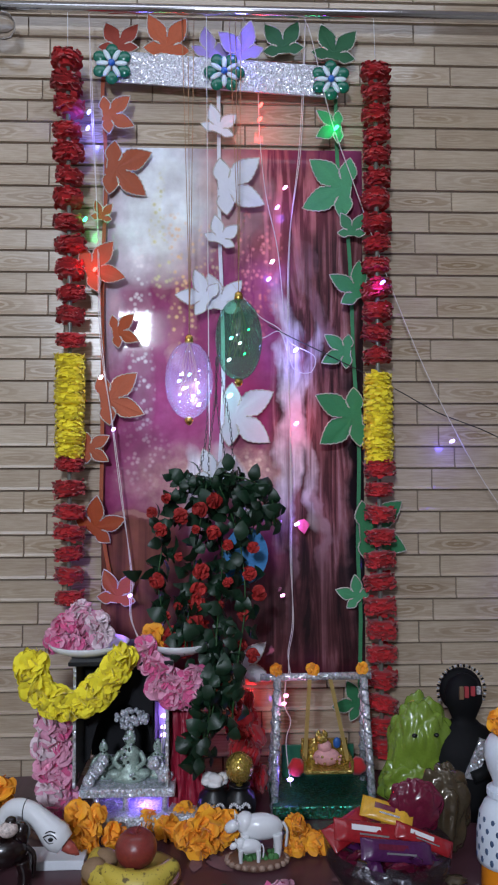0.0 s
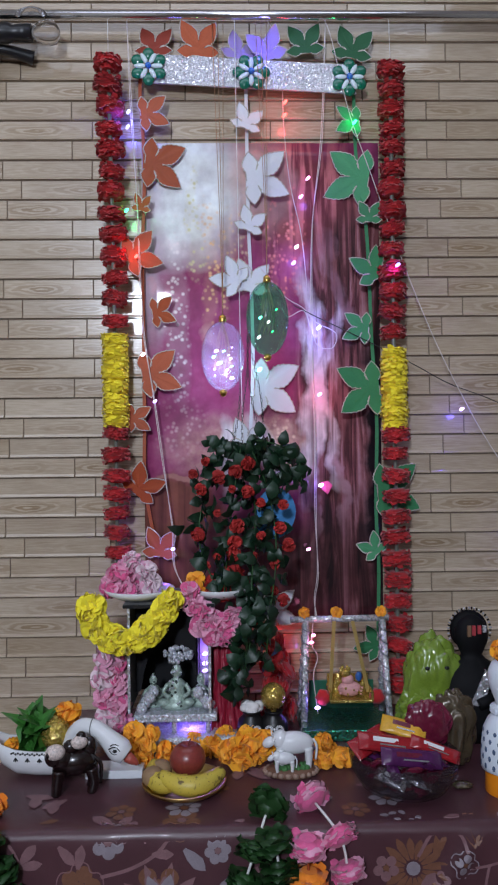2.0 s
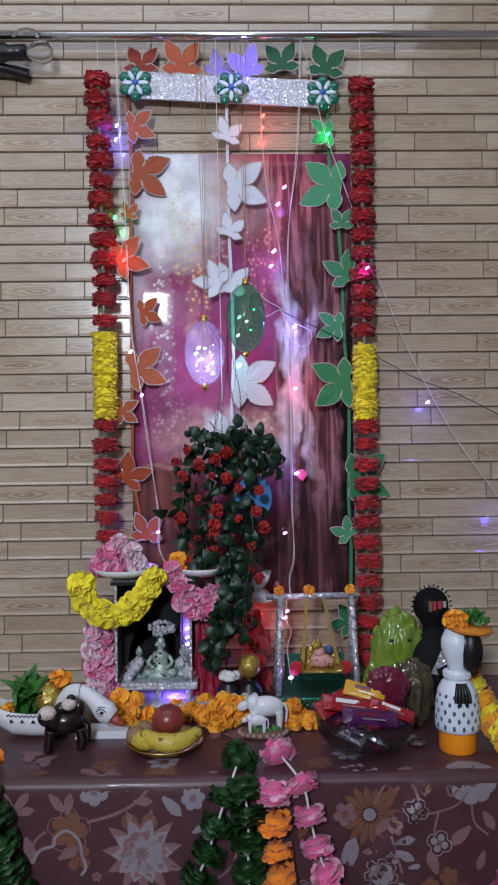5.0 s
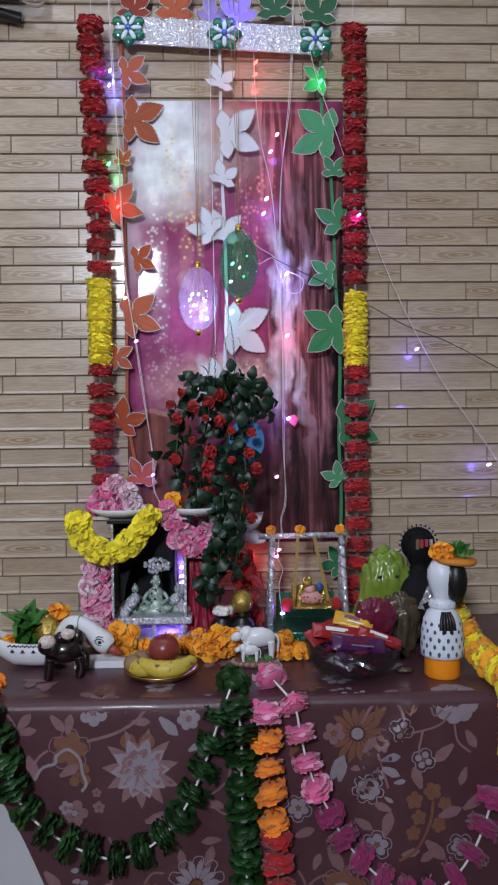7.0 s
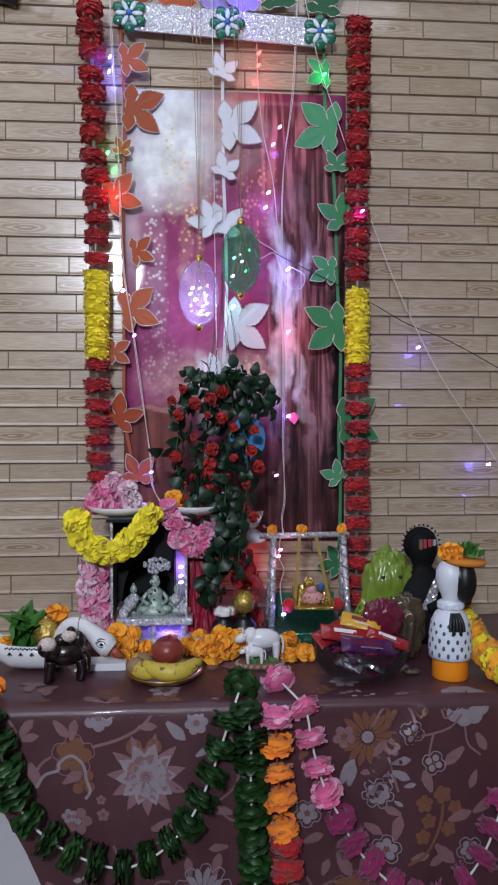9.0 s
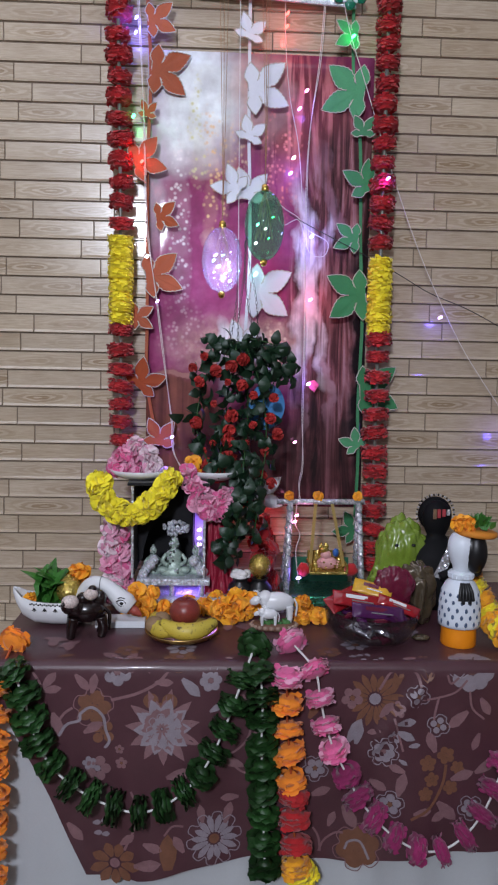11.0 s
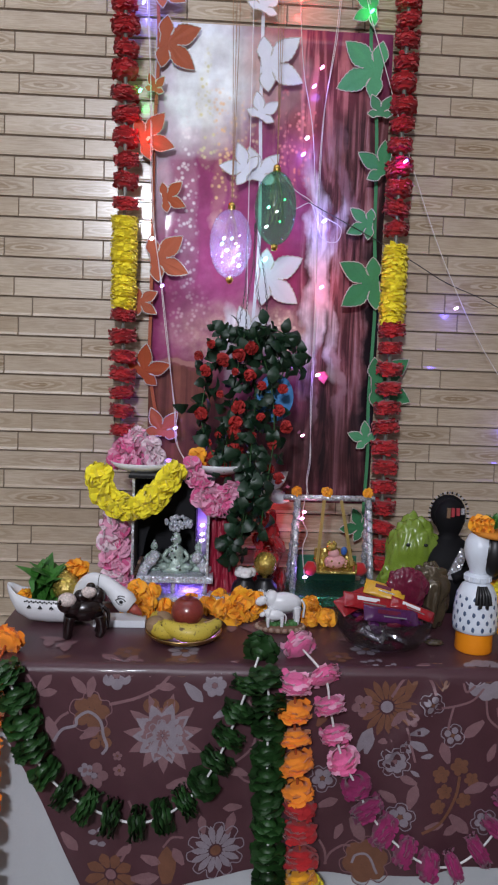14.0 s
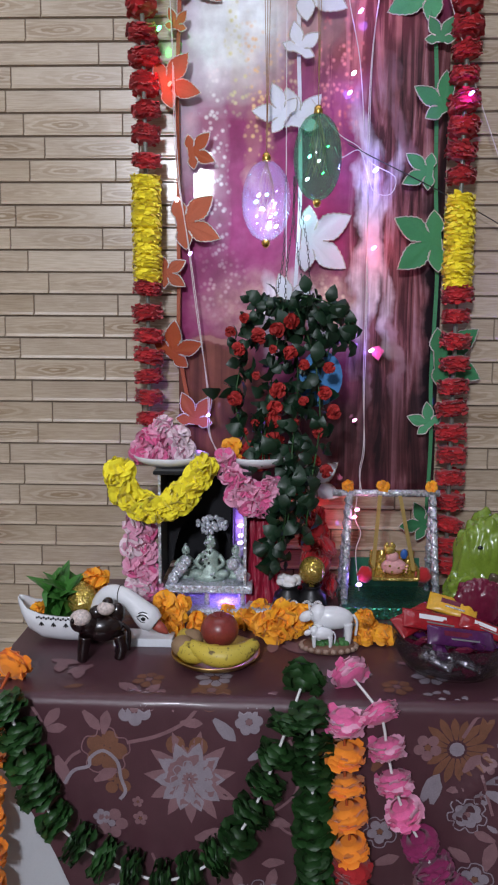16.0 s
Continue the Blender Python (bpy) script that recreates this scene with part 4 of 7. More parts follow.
def head(mesh_list, rng, parent, at, tilt=6, scale=1.0, axis=None):
    m = Matrix.Translation(at)
    if axis is not None:
        m = m @ Vector(axis).to_track_quat("Z", "Y").to_matrix().to_4x4()
    m = m @ pose(0, 0, 0, rng.uniform(-tilt, tilt), rng.uniform(-tilt, tilt), rng.uniform(0, 360)) @ Matrix.Scale(scale * rng.uniform(0.93, 1.06), 4)
    return instance(rng.choice(mesh_list), "flower", parent, m)


def red_garland(label, x0, z0, x1, z1, x2, z2, zy0, zy1, seed):
    """A hanging string of red heads with a yellow stretch between zy0 and zy1."""
    rng = random.Random(seed)
    y = 1.793
    g = thing("hanging_garland", label, "garland", (0, 0, 0), "red and yellow garlands")
    pts = [Vector(p) for p in smooth_path([(x0, y, z0), (x1, y, z1), (x2, y, z2)], 24)]

    def at(z):
        for a, b in zip(pts, pts[1:]):
            if a.z >= z >= b.z:
                return a.lerp(b, (a.z - z) / (a.z - b.z))
        return pts[-1]
    bm = bmesh.new()
    tube(bm, [(x0 - 0.002, 1.796, 2.50), (x0, y, z0 + 0.02)], 0.0007, 5, steps=0)
    part("thread", bm, M_TUBEW, g)
    bm = bmesh.new()
    tube(bm, [tuple(p) for p in pts[::4]] + [tuple(pts[-1])], 0.005, 8, steps=0)
    part("straw", bm, M_TUBE, g)
    z = z0 - 0.0001
    while z > z2 - 0.01:
        p = at(z)
        if zy1 < z < zy0:
            head(AMB_HEADS if rng.random() < 0.06 else YEL_HEADS, rng, g, p, 5)
            z -= 0.0285
        else:
            head(RED_HEADS, rng, g, p + Vector((rng.uniform(-0.003, 0.003), 0, 0)), 9)
            z -= rng.choice((0.046, 0.050, 0.054))


xa, za = -0.384, 2.382
xb, zb = -0.375, 1.749
xc, zc = -0.373, 1.157
zy0, zy1 = 1.709, 1.489
red_garland("red cloth flower garland with a yellow stretch, hanging above the shrine", xa, za, xb, zb, xc, zc, zy0, zy1, 3)
xa, za = 0.31, 2.368
xb, zb = 0.311, 1.648
xc, zc = 0.313, 0.853
zy0, zy1 = 1.693, 1.479
red_garland("red cloth flower garland with a yellow stretch, hanging behind the swing", xa, za, xb, zb, xc, zc, zy0, zy1, 5)


# ---------------------------------------------------------------- foam leaf strands
def leaf_outline(r):
    """A saw-edged leaf that fans out from its stalk at the origin: two long lobes about the +x axis and a short one on either side."""
    pts = []
    for a, ln, w in ((-92, 0.62, 0.20), (-32, 0.98, 0.25), (30, 1.0, 0.26), (90, 0.64, 0.20)):
        c, s = math.cos(radians(a)), math.sin(radians(a))
        prof = ((0.28, 0.62), (0.36, 0.86), (0.40, 0.83), (0.48, 1.0), (0.52, 0.93), (0.59, 0.95), (0.63, 0.83), (0.70, 0.79), (0.74, 0.65), (0.81, 0.56), (0.85, 0.41), (0.91, 0.29), (0.95, 0.14))
        side = [(u, -w * v) for u, v in prof] + [(1.0, 0.0)] + [(u, w * v) for u, v in prof[::-1]]
        pts.extend((r * (ln * u * c - v * s), r * (ln * u * s + v * c)) for u, v in side)
    return pts + [(-0.13 * r, 0.03 * r), (-0.13 * r, -0.03 * r)]


def leaf(parent, x, z, r, ang, y, material, rng, edge=True):
    bm = bmesh.new()
    r = 1.42 * r
    pts = leaf_outline(r)
    cx = 0.08 * r
    front = [bm.verts.new((px, -0.0014 + 0.0009 * math.sin(px * 120), pz)) for px, pz in pts]
    back = [bm.verts.new((px, 0.0014, pz)) for px, pz in pts]
    cf, cb = bm.verts.new((cx, -0.0016, 0)), bm.verts.new((cx, 0.0014, 0))
    n = len(pts)
    for i in range(n):
        j = (i + 1) % n
        bm.faces.new((cf, front[i], front[j]))
        bm.faces.new((cb, back[j], back[i]))
        bm.faces.new((front[i], back[i], back[j], front[j])).material_index = 1 if edge else 0
    ob = part("leaf", bm, [material, M_GLITSEAM], parent)
    if edge:
        bm = bmesh.new()
        tube(bm, [(px, -0.0018 + 0.0009 * math.sin(px * 120), pz) for px, pz in pts], 0.0013, 5, steps=0)
        part("glitter_edge", bm, M_GLITEDGE, ob, "pale glitter line along the edge")
    ob.matrix_basis = pose(x - 0.36 * r * math.cos(radians(ang)), y, z - 0.36 * r * math.sin(radians(ang)), 0, 0, 0) @ pose(0, 0, 0, 0, -ang, 0) @ pose(0, 0, 0, rng.uniform(-11, 11), 0, rng.uniform(-15, 15))
    return ob


def strand(label, leaves, stem, material, y, seed, special=()):
    rng = random.Random(seed)
    s = thing("leaf_strand", label, "leaf garland", (0, 0, 0), "foam leaf strands")
    bm = bmesh.new()
    ps = smooth_path([(x, y + 0.004, z) for x, z in stem], 8)
    for i, (a, b) in enumerate(zip(ps, ps[1:])):
        w = 0.0042
        slab(bm, [(a.x - w, a.z), (a.x + w, a.z), (b.x + w, b.z + 0.0004), (b.x - w, b.z + 0.0004)], a.y - 0.001, a.y + 0.001)
    part("stem", bm, material, s)
    for i, (x, z, r, ang) in enumerate(leaves):
        m = dict(special).get(i, material)
        leaf(s, x, z, r, ang, y - 0.004 - 0.006 * (i % 3), m, rng)
    return s


strand("strand of orange foam leaves with pale glitter edges", (
    (-0.272, 2.454, 0.054, 85), (-0.164, 2.452, 0.060, 90), (-0.274, 2.267, 0.049, 10), (-0.252, 2.144, 0.069, -5), (-0.307, 2.046, 0.029, 80), (-0.306, 1.921, 0.058, 20),
    (-0.256, 1.777, 0.042, 10), (-0.266, 1.626, 0.066, 12), (-0.318, 1.511, 0.040, 0), (-0.307, 1.354, 0.056, 50), (-0.270, 1.204, 0.050, 85)),
    ((-0.308, 2.38), (-0.311, 2.316), (-0.302, 2.144), (-0.309, 1.913), (-0.308, 1.712), (-0.308, 1.511), (-0.307, 1.34), (-0.28, 1.18)), M_ORFOAM, 1.822, 1, ((0, M_RUST),))
strand("strand of white foam leaves over the middle of the poster", (
    (-0.056, 2.436, 0.054, 70), (0.002, 2.437, 0.054, 110), (-0.043, 2.256, 0.044, 75), (0.003, 2.112, 0.073, 8), (-0.037, 2.003, 0.042, 70), (-0.095, 1.862, 0.050, 145),
    (-0.039, 1.863, 0.054, 80), (0.022, 1.585, 0.080, -1), (-0.052, 1.467, 0.052, 80)),
    ((-0.047, 2.408), (-0.046, 2.256), (-0.044, 2.003), (-0.039, 1.858), (-0.036, 1.657), (-0.045, 1.455)), M_WHFOAM, 1.822, 2, ((0, M_LAV), (1, M_LAV)))
strand("strand of green foam leaves along the poster's edge", (
    (0.101, 2.457, 0.054, 95), (0.223, 2.444, 0.058, 80), (0.203, 2.245, 0.044, 180), (0.206, 2.114, 0.076, 172), (0.257, 2.021, 0.036, 90), (0.257, 1.887, 0.056, 120),
    (0.222, 1.734, 0.046, 175), (0.225, 1.579, 0.076, 186), (0.322, 1.329, 0.078, 8), (0.255, 1.189, 0.038, 130), (0.245, 0.952, 0.046, 150)),
    ((0.223, 2.369), (0.229, 2.151), (0.25, 2.006), (0.258, 1.861), (0.262, 1.716), (0.273, 1.514), (0.269, 1.283), (0.274, 1.139), (0.27, 0.95)), M_GRFOAM, 1.822, 3, ((0, M_DGFOAM), (1, M_DGFOAM)))


def header_strip():
    """The silver glitter bar from which the strands hang."""
    xl, zl = -0.287, 2.379
    xr, zr = 0.21, 2.352
    h = thing("glitter_bar", "silver glitter bar with three green and white jewel flowers", "hanging decoration", (xl, 1.812, zl))
    ang = -math.degrees(math.atan2(zr - zl, xr - xl))
    ln = math.hypot(xr - xl, zr - zl)
    bm = bmesh.new()
    box(bm, 0, ln + 0.02, -0.003, 0.003, -0.036, 0.036, 0.001)
    bar = part("bar", bm, M_GLITW, h)
    bar.matrix_basis = pose(0, 0, 0, 0, ang, 0)
    gm, wm, bmat = mat("green_glass_petal", (0.006, 0.14, 0.085), 0.12, coat=0.6), mat("white_pearl_petal", (0.66, 0.78, 0.85), 0.2, coat=0.5), mat("blue_jewel", (0.03, 0.14, 0.55), 0.15, coat=0.5)
    for k, f in enumerate((0.0, 0.51, 1.0)):
        bm = bmesh.new()
        for i in range(6):
            a = math.pi / 6 * (1 if k != 1 else 0) + math.pi * i / 3
            m = Matrix.Rotation(a, 4, "Y")
            ball(bm, m @ Vector((0.031, -0.008, 0)), 0.0165, 0.006, 0.0145, 12, 7, 0, m)
            a += math.pi / 6
            m = Matrix.Rotation(a, 4, "Y")
            ball(bm, m @ Vector((0.021, -0.012, 0)), 0.0155, 0.004, 0.0062, 10, 6, 1, m)
        ball(bm, (0, -0.015, 0), 0.008, 0.006, 0.008, 12, 7, 2)
        fl = part("jewel_flower", bm, [gm, wm, bmat], h, "green and white jewel flower")
        fl.location = (ln * f * math.cos(radians(ang)), -0.002, -ln * f * math.sin(radians(ang)))


header_strip()


# ---------------------------------------------------------------- garlands on the cloth front
GREEN_HEADS = [ruffle_mesh("leaf_rosette", 0.031, 0.036, 4, M_LEAFDK, 40 + s, 0.7, 9, None, 0.55, 0.9) for s in range(4)]
ORANGE_HEADS = [ruffle_mesh("flower", 0.0285, 0.032, 3, M_ORANGE, 50 + s, 0.5, 13, None, 0.9, fold=0.45) for s in range(3)]
PALE_HEADS = [ruffle_mesh("flower", 0.0285, 0.032, 3, M_PINK, 60 + s, 0.55, 13, M_MIDPINK, 0.9, fold=0.45) for s in range(3)]
MAG_HEADS = [ruffle_mesh("flower", 0.029, 0.031, 3, M_MAG, 70 + s, 0.5, 13, None, 0.9, fold=0.45) for s in range(3)]
DEEP_HEADS = [ruffle_mesh("flower", 0.031, 0.036, 3, M_RED, 80 + s, 0.5, 13, None, 0.9, fold=0.45) for s in range(2)]


def strung(name, label, stops, seed, group="garlands on the tablecloth", straw=M_TUBEW, y=None, scale=1.0):
    """A garland through (x, z, head list) stops that lies against the cloth front; bits of straw show between the heads."""
    rng = random.Random(seed)
    g = thing(name, label, "garland", (0, 0, 0), group)
    pts = []
    for x, z, _ in stops:
        if z > TOP + 0.006:
            pts.append(Vector((x, 1.222 + (z - TOP) * 1.05, TOP + 0.022)))
        else:
            pts.append(Vector((x, (front_y(x, z) if y is None else y) - 0.026, z)))
    bm = bmesh.new()
    tube(bm, [tuple(p) for p in pts], 0.0024, 6, steps=4)
    part("straw", bm, straw, g)
    for i, p in enumerate(pts):
        d = pts[min(i + 1, len(pts) - 1)] - pts[max(i - 1, 0)]
        head(stops[i][2], rng, g, p, 12, scale, d)
    return g


def fill(points, heads, gap):
    """Stops at even gaps along a line through (x, z) points."""
    ps = smooth_path([(x, 0, z) for x, z in points], 12)
    out, acc = [], gap
    for a, b in zip(ps, ps[1:]):
        acc += (b - a).length
        if acc >= gap:
            out.append((b.x, b.z, heads))
            acc = 0.0
    return out


strung("leaf_garland", "dark green leaf garland in a swag across the tablecloth", fill((
    (-0.505, 0.798), (-0.478, 0.738), (-0.464, 0.678), (-0.435, 0.617), (-0.387, 0.567), (-0.333, 0.533), (-0.279, 0.516), (-0.225, 0.523),
    (-0.177, 0.552), (-0.135, 0.598), (-0.104, 0.654), (-0.080, 0.716), (-0.058, 0.781), (-0.022, 0.841)), GREEN_HEADS, 0.047), 11)
strung("leaf_garland", "dark green leaf garland hanging straight down the tablecloth", fill((
    (-0.028, 0.795), (-0.020, 0.75), (-0.02, 0.638), (-0.015, 0.525), (-0.009, 0.399)), GREEN_HEADS, 0.043), 12)
strung("flower_garland", "orange, red and yellow flower garland hanging down the tablecloth", (
    (0.027, 0.782, PALE_HEADS), (0.028, 0.729, ORANGE_HEADS), (0.03, 0.678, ORANGE_HEADS), (0.035, 0.63, ORANGE_HEADS), (0.04, 0.574, ORANGE_HEADS),
    (0.043, 0.546, DEEP_HEADS), (0.045, 0.497, DEEP_HEADS), (0.05, 0.443, DEEP_HEADS), (0.051, 0.399, AMB_HEADS), (0.066, 0.378, YEL_HEADS)), 13, straw=M_ORFOAM)
strung("flower_garland", "pale pink to magenta flower garland in a swag", (
    (0.042, 0.847, PALE_HEADS), (0.080, 0.798, PALE_HEADS), (0.093, 0.741, PALE_HEADS), (0.105, 0.687, PALE_HEADS), (0.123, 0.635, PALE_HEADS),
    (0.15, 0.584, MAG_HEADS), (0.173, 0.538, MAG_HEADS), (0.205, 0.497, MAG_HEADS), (0.246, 0.461, MAG_HEADS), (0.29, 0.44, MAG_HEADS),
    (0.341, 0.434, MAG_HEADS), (0.387, 0.462, MAG_HEADS), (0.42, 0.508, MAG_HEADS), (0.444, 0.558, MAG_HEADS), (0.463, 0.61, MAG_HEADS)), 14)
left = [(x, z, ORANGE_HEADS) for x, z in ((-0.519, 0.849), (-0.534, 0.762), (-0.533, 0.708), (-0.535, 0.655), (-0.536, 0.602), (-0.537, 0.547), (-0.54, 0.491), (-0.541, 0.437), (-0.541, 0.383))]
strung("flower_garland", "bright orange flower garland at the table's corner", left, 15, y=1.205, straw=M_ORFOAM)
def edge_garland():
    """Runs down from beside the doll, over the table's edge and down the cloth."""
    rng = random.Random(16)
    g = thing("flower_garland", "yellow and amber flower garland over the table's edge", "garland", (0, 0, 0), "garlands on the tablecloth")
    path = smooth_path([(0.442, 1.395, 0.935), (0.462, 1.375, 0.890), (0.486, 1.345, 0.850), (0.502, 1.29, 0.832), (0.508, 1.235, 0.828), (0.508, 1.186, 0.805), (0.505, 1.178, 0.74), (0.505, 1.176, 0.64)], 12)
    acc, k = 1.0, 0
    for a, b in zip(path, path[1:]):
        acc += (b - a).length
        if acc > 0.027:
            acc = 0.0
            k += 1
            head(AMB_HEADS if k % 2 else YEL_HEADS, rng, g, b, 8, 1.0, b - a)
    bm = bmesh.new()
    tube(bm, [tuple(p) for p in path[::6]], 0.004, 6)
    part("string", bm, M_YEL, g)


edge_garland()


# ---------------------------------------------------------------- rose vine in front of the poster
def vine():
    rng = random.Random(21)
    v = thing("rose_vine", "artificial rose vine with dark leaves and small red blooms", "artificial plant", (0, 0, 0))
    y = 1.68
    sprays = (
        ((-0.050, 1.167), (-0.058, 1.064), (-0.068, 0.985), (-0.092, 0.914)),
        ((-0.078, 1.445), (-0.125, 1.409), (-0.155, 1.326), (-0.167, 1.228), (-0.133, 1.144)),
        ((-0.07, 1.441), (-0.088, 1.327), (-0.102, 1.215), (-0.111, 1.116)),
        ((-0.064, 1.446), (-0.039, 1.301), (-0.050, 1.151), (-0.056, 1.022), (-0.080, 0.923)),
        ((-0.057, 1.45), (0.007, 1.42), (0.029, 1.375), (0.02, 1.33)),
        ((-0.05, 1.442), (-0.007, 1.33), (0.006, 1.204), (-0.012, 1.09), (-0.024, 0.975)),
        ((-0.078, 1.449), (-0.119, 1.437), (-0.14, 1.443)),
        ((-0.05, 1.45), (0.007, 1.399), (0.04, 1.345)),
        ((-0.045, 1.455), (0.02, 1.44), (0.06, 1.405), (0.066, 1.35)))
    lm = []
    for k in range(3):
        bm = bmesh.new()
        L, W = 0.042, 0.0165
        rows = []
        for i, (u, w, d) in enumerate(((0, 0.05, 0), (0.2, 0.7, 0.004), (0.5, 1.0, 0.007), (0.8, 0.6, 0.002 - 0.006 * k), (1.0, 0.03, -0.006 * (k + 1)))):
            rows.append([bm.verts.new((s * W * w, u * L, d - (0.004 if s else 0) * w * (-1 if k == 1 else 1))) for s in (-1, 0, 1)])
        for a, b in zip(rows, rows[1:]):
            for i in range(2):
                bm.faces.new((a[i], a[i + 1], b[i + 1], b[i])).smooth = True
        me = bpy.data.meshes.new("leaf")
        bm.to_mesh(me)
        bm.free()
        me.materials.append(M_VLEAF)
        lm.append(me)
    blooms = [pompom_mesh("bloom", 0.0185, 26, M_BLOOM, 90 + s, 0.55, 0.7) for s in range(3)]
    count = 0
    rest = bmesh.new()
    for si, pts in enumerate(sprays):
        path = smooth_path([(x, along(((1.00, 1.552), (1.12, 1.558), (1.22, 1.64), (1.30, y - 0.012 * (si % 3))), z), z) for x, z in pts], 10)
        bm = bmesh.new()
        tube(bm, [tuple(p) for p in path[::2]], 0.0016, 5, steps=0)
        part("stem", bm, M_LEAFDK, v)
        dense = 5 if si == 0 else 4
        acc = 0.0
        for a, b in zip(path, path[1:]):
            acc += (b - a).length
            if acc < 0.016:
                continue
            acc = 0.0
            for _ in range(dense):
                ang = rng.uniform(0, 360)
                at = b + Vector((rng.gauss(0, 0.013), rng.uniform(-0.03, 0.02), rng.gauss(0, 0.010)))
                m = pose(at.x, at.y, at.z, rng.uniform(50, 130), rng.uniform(-40, 40), ang * 0.3) @ pose(0, 0, 0, 0, 0, ang) @ Matrix.Scale(rng.uniform(0.55, 1.0), 4)
                if count % 2 == 0 and count < 590:
                    instance(rng.choice(lm), "leaf", v, m)
                else:
                    m = Matrix.Translation((0, 0.012, 0)) @ m
                    first = len(rest.verts)
                    rest.from_mesh(rng.choice(lm))
                    rest.verts.ensure_lookup_table()
                    for w in rest.verts[first:]:
                        w.co = m @ w.co
                count += 1
    part("small_leaves", rest, M_VLEAF, v)
    spots = (((-0.172, 1.373), (-0.163, 1.339), (-0.124, 1.371), (-0.096, 1.341), (-0.074, 1.383), (-0.034, 1.318), (-0.125, 1.292), (-0.08, 1.266)),
             ((-0.169, 1.24), (-0.13, 1.202), (-0.079, 1.231), (-0.099, 1.196), (-0.028, 1.24), (0.015, 1.178), (-0.002, 1.121), (-0.132, 1.132)),
             ((-0.097, 1.14), (-0.11, 1.105), (-0.15, 1.118), (-0.01, 0.994), (0.003, 0.945), (-0.053, 1.05)), ((-0.05, 1.40), (0.02, 1.30), (0.03, 1.22), (0.012, 1.27), (0.022, 1.10), (-0.15, 1.40), (-0.055, 1.33), (-0.15, 1.17), (-0.06, 1.19)))
    for row in spots:
        for x, z in row:
            instance(rng.choice(blooms), "bloom", v, pose(x + rng.gauss(0, 0.006), 1.618 + rng.uniform(-0.01, 0.01), z + rng.gauss(0, 0.006), rng.uniform(40, 130), rng.uniform(-30, 30), rng.uniform(0, 360)) @ Matrix.Scale(rng.uniform(0.45, 0.95), 4))
    # a thin hanging chain carries the vine
    bm = bmesh.new()
    x, z = -0.064, 1.446
    tube(bm, [(x, y, z), (x - 0.004, 1.75, z + 0.25), (x - 0.01, 1.795, 2.49)], 0.0009, 5)
    part("hanging_thread", bm, M_TUBEW, v)


M_VLEAF = mat("dark_rose_leaf", (0.008, 0.034, 0.014), 0.45, var=0.4, scale=70, rnd=0.5)
M_BLOOM = mat("red_rose_petal", (0.46, 0.024, 0.02), 0.75, var=0.3, scale=80, rnd=0.35)
vine()


def blue_disc():
    x, z = 0.016, 1.279
    bm = bmesh.new()
    pts = [(0.058 * math.cos(a) * (1 if math.cos(a) > 0 else 0.8), 0.066 * math.sin(a)) for a in [2 * math.pi * i / 28 for i in range(28)]]
    slab(bm, pts, -0.001, 0.001)
    ob = part("paper_disc", bm, mat("blue_paper", (0.05, 0.22, 0.50), 0.45, var=0.3, scale=25))
    ob.matrix_basis = pose(x - 0.012, 1.70, z + 0.005, -4, 12, 8) @ Matrix.Scale(0.92, 4)
    tagged(ob, "round blue paper disc tucked behind the vine", "paper disc")


blue_disc()


# ---------------------------------------------------------------- small lights and cords
GLOWS = {"white": glow("led_white", (1.0, 0.90, 1.0), 8), "violet": glow("led_violet", (0.58, 0.40, 1.0), 6), "blue": glow("led_blue", (0.30, 0.30, 1.0), 6),
         "red": glow("led_red", (1.0, 0.04, 0.03), 14), "green": glow("led_green", (0.05, 1.0, 0.25), 12), "pink": glow("led_pink", (1.0, 0.35, 0.7), 6), "cyan": glow("led_cyan", (0.25, 1.0, 0.9), 9)}
M_CORDW = mat("pale_light_cord", (0.66, 0.60, 0.58), 0.45)
M_CORDB = mat("black_light_cord", (0.015, 0.014, 0.014), 0.5)
M_COPPER = mat("copper_wire", (0.42, 0.24, 0.13), 0.3, 0.9)
M_GOLD = mat("gold_cap", (0.62, 0.40, 0.10), 0.25, 1.0, var=0.2, scale=90)
led_mesh = {}


def led(parent, x, y, z, colour, size=1.1):
    if colour not in led_mesh:
        bm = bmesh.new()
        lathe(bm, [(0, -0.006), (0.0022, -0.0055), (0.0032, -0.002), (0.0032, 0.003), (0.002, 0.006), (0, 0.007)], 10)
        me = bpy.data.meshes.new("led_bulb")
        bm.to_mesh(me)
        bm.free()
        me.materials.append(GLOWS[colour])
        led_mesh[colour] = me
    return instance(led_mesh[colour], "led_bulb", parent, pose(x, y, z, 70, 0, 35) @ Matrix.Scale(size, 4))


def light_string(label, cord, leds, material, radius=0.0013, twin=False):
    s = thing("light_string", label, "string lights", (0, 0, 0), "string lights")
    bm = bmesh.new()
    tube(bm, cord, radius, 6)
    part("cord", bm, material, s)
    if twin:
        bm = bmesh.new()
        tube(bm, [(x + 0.004 * math.sin(i * 1.7), y - 0.001, z) for i, (x, y, z) in enumerate(cord)], radius, 6)
        part("cord", bm, material, s)
    for x, z, y, c in leds:
        led(s, x, y, z, c)
    return s


def at(y, *xz):
    return [(x, y, z) for x, z in xz]


